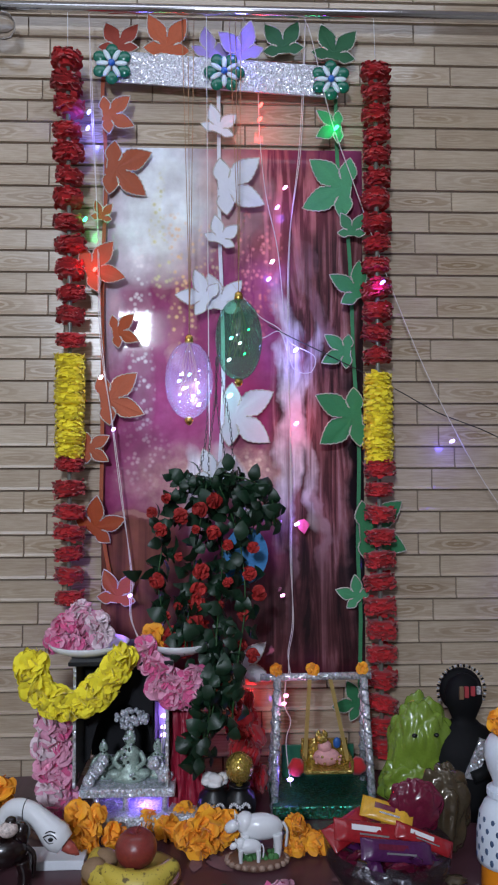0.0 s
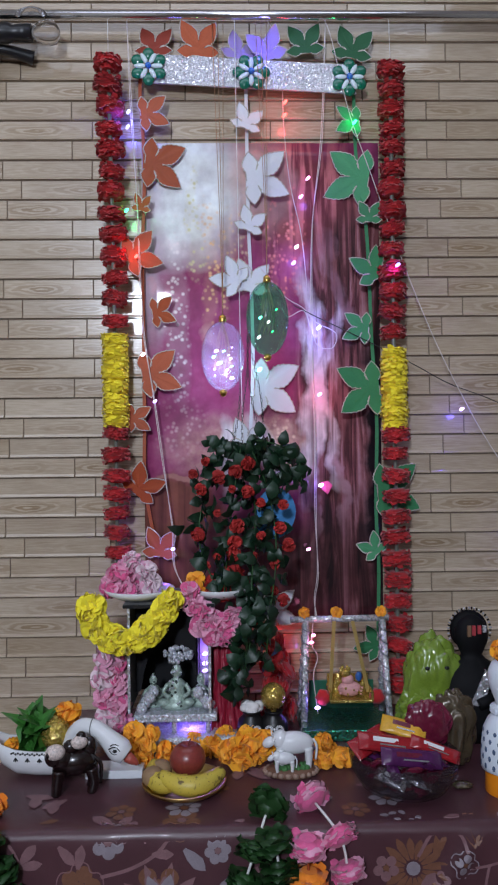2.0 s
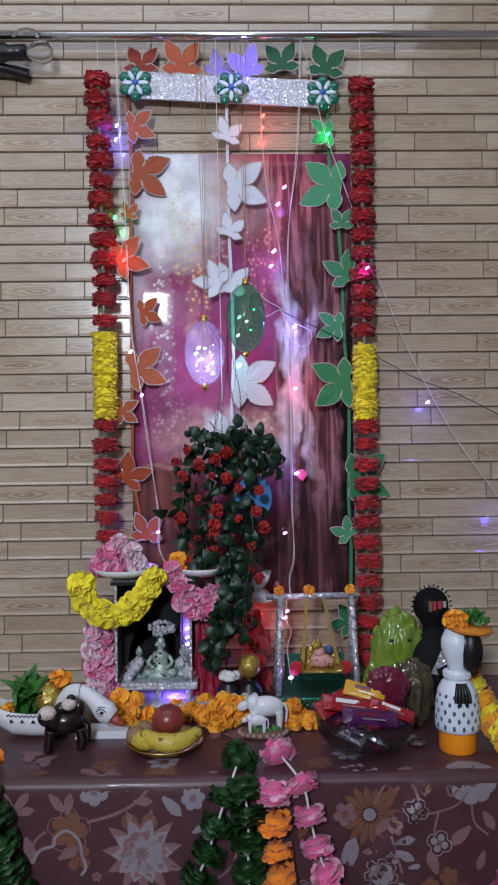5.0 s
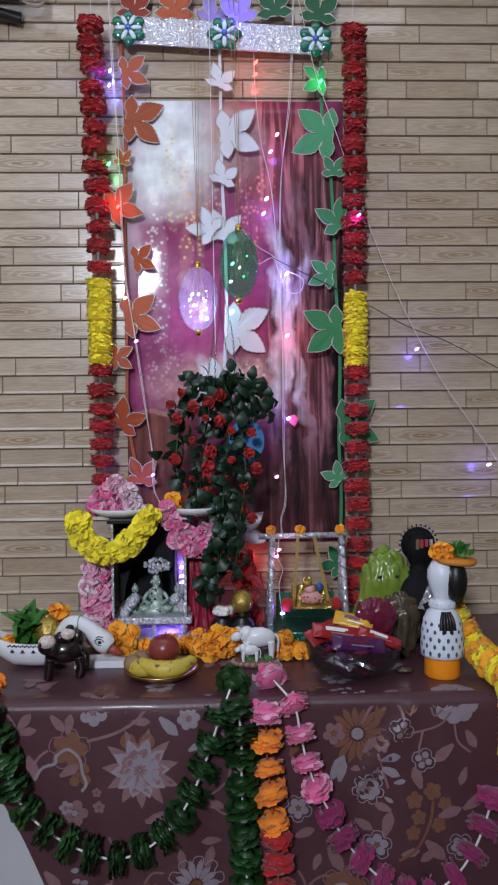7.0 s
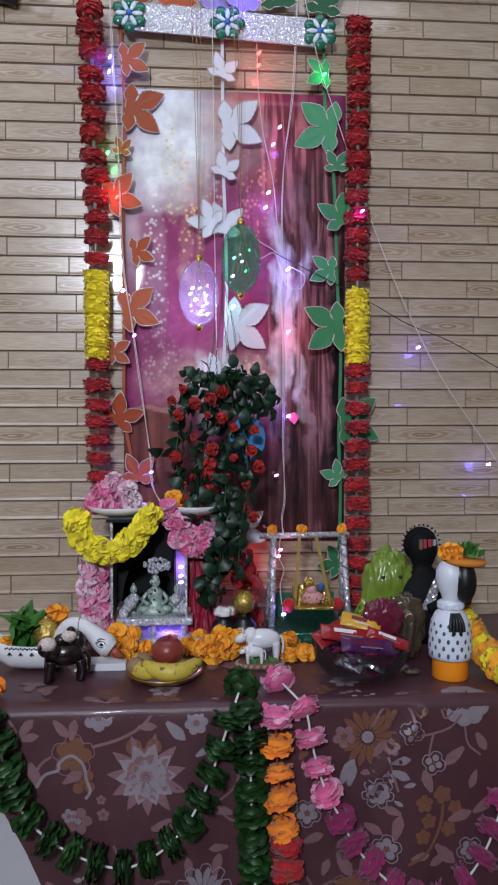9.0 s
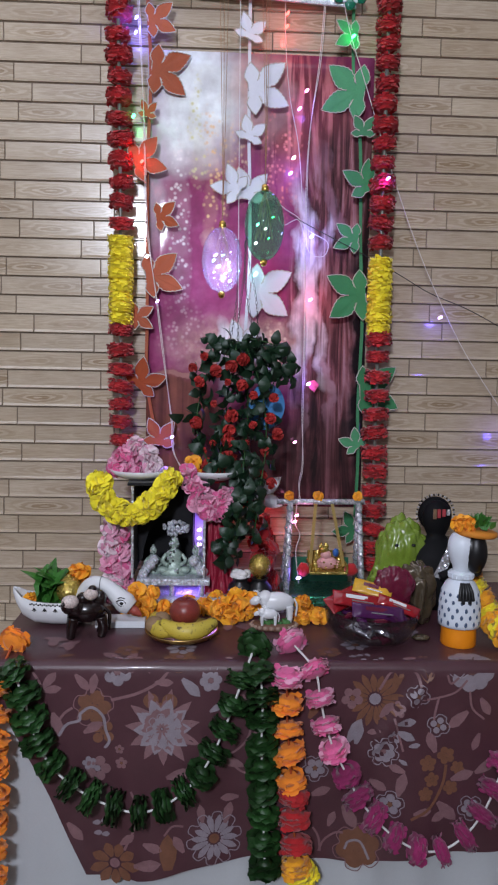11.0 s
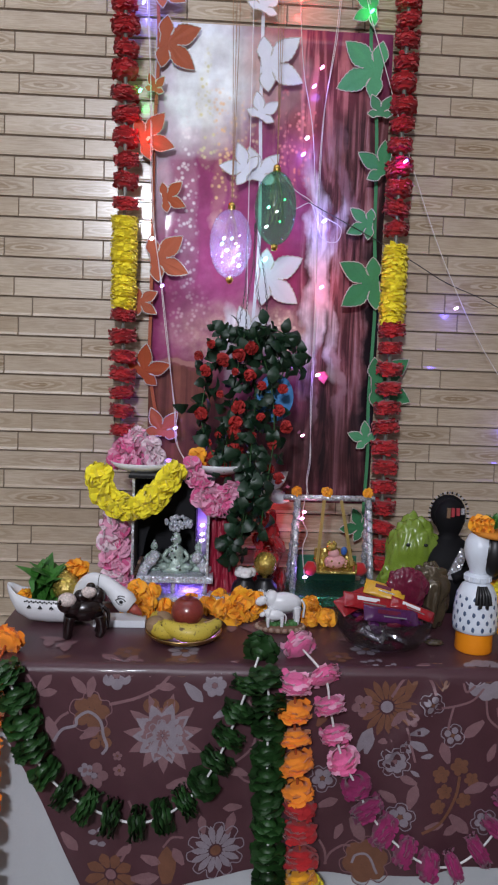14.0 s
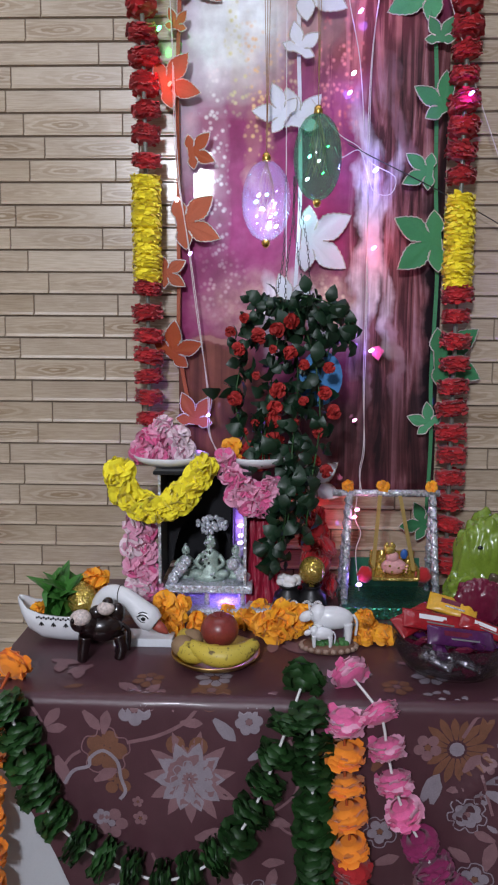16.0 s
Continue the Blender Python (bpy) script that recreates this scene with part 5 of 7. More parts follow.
light_string("pale corded string lights slanting down across the tiled wall", at(1.80, (0.143, 2.506), (0.165, 2.451), (0.208, 2.265), (0.257, 2.122), (0.332, 1.908), (0.405, 1.722), (0.472, 1.579), (0.554, 1.43), (0.683, 1.246), (0.777, 1.09)),
             ((0.22, 2.237, 1.792, "green"), (0.313, 1.873, 1.748, "blue"), (0.477, 1.526, 1.792, "violet"), (0.673, 1.211, 1.79, "white")), M_CORDW, 0.0011)
light_string("thin black corded string lights across the poster and wall", at(1.81, (0.066, 1.789), (0.124, 1.759), (0.234, 1.706), (0.358, 1.643), (0.453, 1.591), (0.572, 1.544), (0.733, 1.459)), (), M_CORDB, 0.0012)
light_string("pale string lights hanging down to the swing", at(1.815, (0.154, 2.514), (0.139, 2.212), (0.116, 1.994), (0.113, 1.762), (0.115, 1.473), (0.114, 1.27), (0.121, 1.125)) + [(0.10, 1.70, 1.085), (0.095, 1.66, 1.05)],
             ((0.127, 1.732, 1.805, "white"), (0.127, 1.566, 1.80, "violet"), (0.128, 1.342, 1.80, "white"), (0.095, 1.184, 1.80, "pink")), M_CORDW, 0.0010, True)
light_string("pale string lights over the upper poster", at(1.82, (0.003, 2.514), (0.04, 2.43), (0.047, 2.241), (0.061, 2.096), (0.088, 1.966), (0.102, 1.821)),
             ((0.05, 2.295, 1.81, "red"), (0.048, 2.262, 1.81, "red"), (0.105, 2.105, 1.81, "pink"), (0.087, 2.059, 1.81, "violet"), (0.075, 1.934, 1.81, "white"), (0.067, 1.894, 1.81, "violet")), M_CORDW, 0.0011)
light_string("pale string lights running beside the orange leaves", at(1.80, (-0.339, 2.495), (-0.332, 2.268), (-0.316, 2.01), (-0.306, 1.752), (-0.283, 1.566), (-0.263, 1.408), (-0.237, 1.237)) + [(-0.225, 1.68, 1.17), (-0.20, 1.60, 1.13)],
             ((-0.342, 2.018, 1.785, "green"), (-0.32, 1.906, 1.785, "red"), (-0.306, 1.667, 1.79, "white"), (-0.278, 1.552, 1.79, "violet"), (-0.336, 2.262, 1.79, "blue"), (-0.338, 2.225, 1.79, "blue"), (-0.232, 1.200, 1.72, "violet")), M_CORDW, 0.0010, True)
light_string("coiled pale cord looped over the trunk on the poster", at(1.81, (-0.015, 1.882), (0.044, 1.811), (0.088, 1.783), (0.12, 1.747), (0.17, 1.719), (0.162, 1.683), (0.126, 1.687), (0.11, 1.725), (0.091, 1.775), (0.052, 1.76), (0.037, 1.782)), (), M_CORDW, 0.001)


def bauble(name, label, x, z, y, rx, rz, tint, inner, seed):
    """A blown glass drop with gold caps, lit from inside by tiny bulbs, on copper wires."""
    rng = random.Random(seed)
    b = thing(name, label, "glass bauble", (x, y, z), "glass baubles")
    bm = bmesh.new()
    n = 18
    prof = [(rx * math.sin(math.pi * i / n) ** 0.92, -rz * math.cos(math.pi * i / n)) for i in range(n + 1)]
    lathe(bm, prof, 28)
    part("shell", bm, tint, b, "thin tinted glass shell").visible_shadow = False
    bm = bmesh.new()
    lathe(bm, [(0, rz * 0.97), (0.009, rz * 0.97), (0.010, rz * 0.99), (0.0085, rz + 0.012), (0.004, rz + 0.016), (0, rz + 0.017)], 14)
    part("cap", bm, M_GOLD, b, "gold metal cap")
    bm = bmesh.new()
    lathe(bm, [(0, -rz - 0.015), (0.006, -rz - 0.012), (0.010, -rz - 0.004), (0.008, -rz * 0.97), (0, -rz * 0.95)], 14)
    part("knob", bm, M_GOLD, b, "gold metal knob")
    bm = bmesh.new()
    for k in range(9):
        a = k * 1.7
        tube(bm, [(0, 0, rz), (0.3 * rx * math.cos(a), 0.3 * rx * math.sin(a), 0.3 * rz), (0.45 * rx * math.cos(a + 1), 0.45 * rx * math.sin(a + 1), -0.4 * rz)], 0.0006, 4)
    part("inner_wire", bm, M_COPPER, b)
    for k, c in enumerate(inner):
        a = k * 2.4
        led(b, 0.42 * rx * math.cos(a), 0.42 * rx * math.sin(a), rz * (0.25 - 0.95 * k / len(inner)), c, 0.5 + 0.4 * ((k * 5) % 3) / 2)
    for k in range(3):
        bm = bmesh.new()
        tube(bm, [(0, 0, rz + 0.016), (0.003 * k - 0.003, 0.02, rz + 0.2), (-0.02 + 0.014 * k, 1.797 - y, 2.50 - z)], 0.0008, 5)
        part("hanging_wire", bm, M_COPPER, b)


def tinted(name, col, through_col, body=0.16):
    """Thin coloured glass: clear with a tint, a little body colour, and gloss that grows at the rim."""
    n = Nodes(name)
    gl = n.bsdf.inputs
    gl["Base Color"].default_value = (*col, 1)
    gl["Roughness"].default_value = 0.1
    tr = n.add("ShaderNodeBsdfTransparent")
    tr.inputs[0].default_value = (*through_col, 1)
    inner = n.add("ShaderNodeMixShader")
    inner.inputs[0].default_value = body
    n.link(tr.outputs[0], inner.inputs[1])
    n.link(n.bsdf.outputs[0], inner.inputs[2])
    gloss = n.add("ShaderNodeBsdfGlossy")
    gloss.inputs["Roughness"].default_value = 0.03
    fr = n.add("ShaderNodeFresnel")
    fr.inputs[0].default_value = 1.22
    mx = n.add("ShaderNodeMixShader")
    weak = n.add("ShaderNodeMath", operation="MULTIPLY")
    weak.inputs[1].default_value = 0.45
    n.link(fr.outputs[0], weak.inputs[0])
    n.link(weak.outputs[0], mx.inputs[0])
    n.link(inner.outputs[0], mx.inputs[1])
    n.link(gloss.outputs[0], mx.inputs[2])
    n.link(mx.outputs[0], n.tree.nodes["Material Output"].inputs["Surface"])
    return n.mat


x, z = -0.11, 1.655
bauble("glass_bauble", "pink iridescent glass bauble with gold caps and bulbs inside", x, z, 1.74, 0.052, 0.083, tinted("pink_glass", (0.62, 0.52, 0.92), (0.97, 0.93, 1.0), 0.15), ("violet", "white", "cyan", "white", "cyan", "white", "cyan", "white", "cyan", "white", "pink", "white", "blue", "white"), 1)
x, z = -0.003, 1.744
bauble("glass_bauble", "green glass bauble with gold caps hanging by wires", x, z, 1.74, 0.051, 0.088, tinted("green_glass", (0.06, 0.42, 0.22), (0.58, 0.84, 0.70), 0.16), ("green", "cyan", "white", "green", "white"), 2)

def chains():
    """Thin dark link chains from the baubles' cords down to the vine."""
    c = thing("hanging_chain", "thin black link chains hanging below the glass baubles", "chain", (0, 0, 0))
    for (xa, za), (xb, zb) in (((-0.062, 1.70), (-0.088, 1.44)), ((-0.056, 1.70), (-0.062, 1.43)), ((-0.05, 1.70), (-0.035, 1.44)), ((-0.045, 1.70), (-0.012, 1.42))):
        bm = bmesh.new()
        k = int((za - zb) / 0.009)
        for i in range(k):
            f = i / k
            px, pz = xa + (xb - xa) * f + 0.006 * math.sin(5 * f + xb * 90), za + (zb - za) * f
            flat = 0.0024 if i % 2 else 0.0008
            tube(bm, [(px + flat * math.cos(a), 1.735 - 0.05 * f + (0.0024 - flat) * math.cos(a), pz + 0.0062 * math.sin(a)) for a in [2 * math.pi * q / 7 for q in range(8)]], 0.0006, 4, steps=0)
        part("chain", bm, M_CORDB, c)
    led(c, -0.022, 1.765, 1.625, "cyan", 1.3)


chains()

# glow that the brighter bulbs throw on what is near them
for x, z, y, w, c in ((0.05, 2.262, 1.79, 0.12, (1.0, 0.08, 0.08)), (-0.005, 2.42, 1.77, 0.16, (0.15, 0.12, 1.0)), (0.129, 1.566, 1.79, 0.16, (1.0, 0.12, 0.25)), (0.128, 1.73, 1.79, 0.26, (0.25, 0.22, 1.0)), (0.129, 1.341, 1.78, 0.14, (0.35, 0.15, 1.0)), (0.10, 2.06, 1.79, 0.10, (0.35, 0.15, 1.0)), (0.31, 1.866, 1.745, 0.16, (0.35, 0.05, 1.0)),
                      (-0.342, 2.018, 1.78, 0.07, (0.05, 1.0, 0.08)), (-0.322, 1.906, 1.775, 0.09, (1.0, 0.05, 0.03)), (-0.337, 2.24, 1.79, 0.30, (0.12, 0.12, 1.0)), (0.48, 1.515, 1.80, 0.10, (0.14, 0.10, 1.0)), (0.66, 1.20, 1.80, 0.08, (0.12, 0.08, 1.0)),
                      (-0.109, 1.635, 1.74, 0.60, (0.65, 0.80, 1.0)), (-0.022, 1.625, 1.765, 0.03, (0.05, 1.0, 0.75)), (0.07, 1.915, 1.79, 0.14, (0.3, 0.15, 1.0)), (0.22, 2.237, 1.78, 0.05, (0.05, 1.0, 0.25)), (-0.262, 1.180, 1.74, 0.22, (0.25, 0.08, 1.0)), (0.03, 0.95, 1.78, 0.14, (1.0, 0.03, 0.04))):
    point_lamp("bulb_glow", (x, y, z), w, c, 0.01)


# ---------------------------------------------------------------- things on the table
M_WHITE = mat("white_glazed_ceramic", (0.74, 0.75, 0.77), 0.22, var=0.05, scale=30, coat=0.3)
M_BLACK = mat("black_gloss_paint", (0.005, 0.005, 0.006), 0.4)
M_BLACKM = mat("black_velvet", (0.006, 0.006, 0.008), 0.9, sheen=0.2)
M_BRASS = mat("brass", (0.55, 0.38, 0.13), 0.28, 1.0, var=0.2, scale=40)
M_GGOLD = glitter("gold_glitter", (0.66, 0.46, 0.05), 520, 0.25, 0.7, 0.7)
M_GREENL = mat("fresh_green_leaf", (0.05, 0.20, 0.03), 0.45, var=0.35, scale=60, rnd=0.3)
M_CRYST = glitter("crystal_glitter", (0.80, 0.84, 0.92), 340, 0.3, 1.0, 0.25)
M_SILVERF = glitter("silver_tinsel_wrap", (0.84, 0.85, 0.90), 260, 0.25, 0.8, 0.45)
M_BROWNG = mat("brown_gloss_paint", (0.010, 0.004, 0.004), 0.25, var=0.4, scale=40, coat=0.4)
M_PATCH = mat("pale_painted_patch", (0.60, 0.50, 0.46), 0.35, var=0.7, scale=260)

M_ORANGE2 = mat("marigold_petal", (1.0, 0.40, 0.03), 0.75, var=0.10, scale=60, rnd=0.08)
MARI = [pompom_mesh("marigold", 0.027, 44, M_ORANGE2, 100 + s, 0.42, 0.85, M_AMBER) for s in range(3)]
PINKS = [pompom_mesh("flower", 0.028, 56, M_MIDPINK, 110 + s, 0.42, 0.85, M_PINK) for s in range(3)]
PALES = [pompom_mesh("flower", 0.028, 46, M_PALEPINK, 114 + s, 0.48, 0.8, M_MIDPINK) for s in range(2)]


def marigolds():
    rng = random.Random(31)
    for x, y, r in ((-0.277, 1.448, 1.0), (-0.231, 1.474, 0.9), (-0.139, 1.494, 0.9), (-0.105, 1.465, 0.95), (-0.071, 1.444, 1.15), (-0.052, 1.46, 1.1), (-0.02, 1.532, 1.0),
                    (0.083, 1.429, 0.8), (0.124, 1.431, 0.85), (-0.176, 1.532, 0.8), (-0.109, 1.548, 0.9), (-0.312, 1.469, 0.8), (0.101, 1.468, 0.75)):
        ob = new("marigold", rng.choice(MARI))
        ob.matrix_basis = pose(x, y + 0.015, TOP + 0.0205 * r, rng.uniform(-30, 30), rng.uniform(-30, 30), rng.uniform(0, 360)) @ Matrix.Scale(r, 4)
        tagged(ob, "orange marigold head lying on the tablecloth", "flower", "loose marigolds")


marigolds()


def marigold_cluster(label, heads, seed):
    rng = random.Random(seed)
    g = thing("marigold_string", label, "flower garland", (heads[0][0], heads[0][2], TOP), "marigold strings")
    for x, z, y, r in heads:
        instance(rng.choice(MARI), "marigold_head", g, pose(x - heads[0][0], y - heads[0][2], max(z - TOP, 0.0195 * r), rng.uniform(-40, 40), rng.uniform(-40, 40), rng.uniform(0, 360)) @ Matrix.Scale(r, 4))


marigold_cluster("short string of orange marigolds leaning by the swan", ((-0.278, 0.809, 1.46, 0.9), (-0.275, 0.836, 1.47, 0.95), (-0.294, 0.862, 1.48, 0.9), (-0.263, 0.858, 1.48, 0.8)), 1)
marigold_cluster("heap of orange marigolds in front of the black pots", ((-0.078, 0.816, 1.45, 1.15), (-0.063, 0.849, 1.46, 1.15), (-0.097, 0.829, 1.46, 1.0), (-0.033, 0.84, 1.47, 1.05)), 2)
marigold_cluster("short string of orange marigolds beside the white cow", ((0.088, 0.817, 1.44, 0.72), (0.085, 0.849, 1.45, 0.72)), 3)


def banana_skin():
    """Ripe yellow skin with brown spots and bruises."""
    n = Nodes("spotted_banana_skin")
    vec = n.coords()
    c = n.mix(n.noise(vec, 30.0), (0.62, 0.46, 0.05), (0.50, 0.40, 0.07))
    c = n.mix(n.ramp(n.noise(vec, 62.0, 2.0), [(0.60, (0, 0, 0)), (0.68, (1, 1, 1))]), c, (0.13, 0.085, 0.02))
    c = n.mix(n.ramp(n.noise(vec, 240.0, 2.0), [(0.64, (0, 0, 0)), (0.70, (1, 1, 1))]), c, (0.20, 0.12, 0.03))
    n.colour(c)
    n.bsdf.inputs["Roughness"].default_value = 0.45
    return n.mat


def fruit_plate():
    x, y = -0.186, 1.362
    p = thing("brass_plate", "round brass plate holding fruit", "plate", (x, y, TOP))
    bm = bmesh.new()
    lathe(bm, [(0, 0.003), (0.052, 0.003), (0.066, 0.009), (0.075, 0.017), (0.078, 0.0185), (0.079, 0.0165), (0.068, 0.006), (0.054, 0.0), (0, 0.0)], 40)
    part("dish", bm, M_BRASS, p)
    bm = bmesh.new()
    ball(bm, (0, 0, 0), 0.034, 0.034, 0.031, 24, 14)
    for v in bm.verts:
        r = math.hypot(v.co.x, v.co.y)
        if v.co.z > 0:
            v.co.z -= 0.010 * max(0, 1 - r / 0.014)
    tube(bm, [(0, 0, 0.018), (0.002, 0, 0.03), (0.006, 0, 0.036)], 0.0012, 5)
    ob = part("apple", bm, mat("red_apple_skin", (0.22, 0.035, 0.028), 0.3, var=0.45, scale=45, coat=0.3), smooth=True)
    ob.location = (x + 0.006, y + 0.012, TOP + 0.052)
    tagged(ob, "dull red apple resting on bananas on the plate", "apple")
    M_BAN = banana_skin()
    for k, (dx, dy, dz, turn, ln) in enumerate(((0.016, -0.030, 0.026, 6, 0.112), (-0.036, -0.006, 0.022, -48, 0.10))):
        bm = bmesh.new()
        pts = [(ln * (u - 0.5), 0.03 * (2 * u - 1) ** 2 - 0.015, 0.010 * (2 * u - 1) ** 2) for u in [i / 8 for i in range(9)]]
        tube(bm, pts, lambda u: 0.0190 * (0.35 + 0.65 * math.sin(math.pi * min(max(0.06 + 0.88 * u, 0), 1)) ** 0.6), 8, steps=3)
        ob = part("banana", bm, M_BAN, smooth=True)
        ob.matrix_basis = pose(x + dx, y + dy, TOP + dz, 0, 0, turn)
        tagged(ob, "ripe yellow banana with brown spots on the plate", "banana", "bananas on the plate")
    for dx, dy in ((-0.045, 0.025), (-0.058, -0.004)):
        bm = bmesh.new()
        ball(bm, (0, 0, 0), 0.021, 0.021, 0.019, 18, 10)
        ob = part("sapodilla", bm, mat("dull_brown_fruit_skin", (0.27, 0.17, 0.09), 0.7, var=0.2))
        ob.location = (x + dx, y + dy, TOP + 0.0265)
        tagged(ob, "small dull brown round fruit on the plate", "fruit", "brown fruit on the plate")


fruit_plate()


def cow_figure():
    x, y = 0.018, 1.419
    bm = bmesh.new()
    lathe(bm, [(0, 0), (0.047, 0), (0.050, 0.003), (0.050, 0.009), (0.046, 0.013), (0, 0.014)], 32, squash=0.62, mi=1)
    for i in range(22):
        a = 2 * math.pi * i / 22
        ball(bm, (0.05 * math.cos(a), 0.031 * math.sin(a), 0.007), 0.0062, 0.004, 0.005, 7, 5, 3)
    rng = random.Random(8)
    for i in range(40):
        ball(bm, (rng.uniform(-0.03, 0.032), rng.uniform(-0.016, 0.014), 0.015), 0.005, 0.005, rng.uniform(0.003, 0.008), 6, 4, 2)

    def beast(cx, cy, cz, s):
        ball(bm, (cx, cy, cz + 0.040 * s), 0.034 * s, 0.016 * s, 0.019 * s, 18, 10)
        ball(bm, (cx - 0.022 * s, cy, cz + 0.046 * s), 0.015 * s, 0.014 * s, 0.016 * s, 12, 8)
        ball(bm, (cx - 0.041 * s, cy - 0.004 * s, cz + 0.043 * s), 0.013 * s, 0.009 * s, 0.0085 * s, 12, 8, m=pose(0, 0, 0, 0, -28, 0))
        for e in (-1, 1):
            ball(bm, (cx - 0.034 * s, cy + e * 0.011 * s, cz + 0.050 * s), 0.003 * s, 0.007 * s, 0.003 * s, 7, 5)
            tube(bm, [(cx - 0.036 * s, cy + e * 0.005 * s, cz + 0.052 * s), (cx - 0.038 * s, cy + e * 0.009 * s, cz + 0.060 * s)], lambda u: 0.002 * s * (1.1 - u), 6, steps=0)
            for q in (-0.022, 0.024):
                tube(bm, [(cx + q * s, cy + e * 0.009 * s, cz + 0.034 * s), (cx + q * s * 1.05, cy + e * 0.009 * s, cz + 0.016 * s), (cx + q * s, cy + e * 0.009 * s, cz)], lambda u: s * (0.0075 - 0.0028 * u), 8)
        tube(bm, [(cx + 0.033 * s, cy, cz + 0.046 * s), (cx + 0.039 * s, cy - 0.002, cz + 0.034 * s), (cx + 0.037 * s, cy - 0.003, cz + 0.012 * s)], 0.0022 * s, 6)
    beast(0.006, 0.006, 0.012, 1.16)
    beast(-0.014, -0.016, 0.012, 0.62)
    ob = part("cow_figurine", bm, [M_WHITE, mat("brown_stone_base", (0.16, 0.08, 0.05), 0.6), mat("painted_grass", (0.06, 0.18, 0.05), 0.7), mat("pebble_rim", (0.30, 0.20, 0.15), 0.5)])
    ob.location = (x, y, TOP)
    tagged(ob, "white cow and calf figurine on a small grassy base", "figurine")


cow_figure()


def brown_cow():
    x, y = -0.392, 1.365
    bm = bmesh.new()
    ball(bm, (0.005, 0, 0.054), 0.036, 0.022, 0.025, 18, 10)
    ball(bm, (-0.02, -0.002, 0.062), 0.022, 0.020, 0.024, 14, 9)
    ball(bm, (-0.034, -0.008, 0.070), 0.019, 0.015, 0.019, 14, 9)
    ball(bm, (-0.033, -0.014, 0.080), 0.0185, 0.014, 0.0145, 14, 9, 1)
    ball(bm, (-0.005, -0.004, 0.084), 0.015, 0.013, 0.013, 14, 9)
    ball(bm, (0.010, -0.010, 0.093), 0.016, 0.012, 0.012, 12, 8, 1)
    ball(bm, (0.014, -0.004, 0.102), 0.010, 0.010, 0.009, 12, 8)
    ball(bm, (0.03, 0.004, 0.078), 0.014, 0.012, 0.02, 12, 8)
    for e in (-1, 1):
        ball(bm, (-0.046, e * 0.015 - 0.004, 0.078), 0.004, 0.008, 0.006, 8, 5)
        for q in (-0.026, 0.032):
            tube(bm, [(q, e * 0.013, 0.045), (q * 1.15, e * 0.014, 0.022), (q * 1.1 - 0.004, e * 0.014, 0.0)], lambda u: 0.0125 - 0.004 * u, 9)
    tube(bm, [(0.038, 0, 0.06), (0.05, -0.004, 0.045), (0.048, -0.006, 0.012)], 0.004, 7)
    ob = part("animal_figurine", bm, [M_BROWNG, M_PATCH, mat("pinkish_painted_patch", (0.26, 0.13, 0.11), 0.35, var=0.6, scale=200)])
    ob.matrix_basis = pose(x, y, TOP, 0, 0, 12)
    tagged(ob, "dark brown glossy animal figurine with pale painted patches", "figurine")


brown_cow()


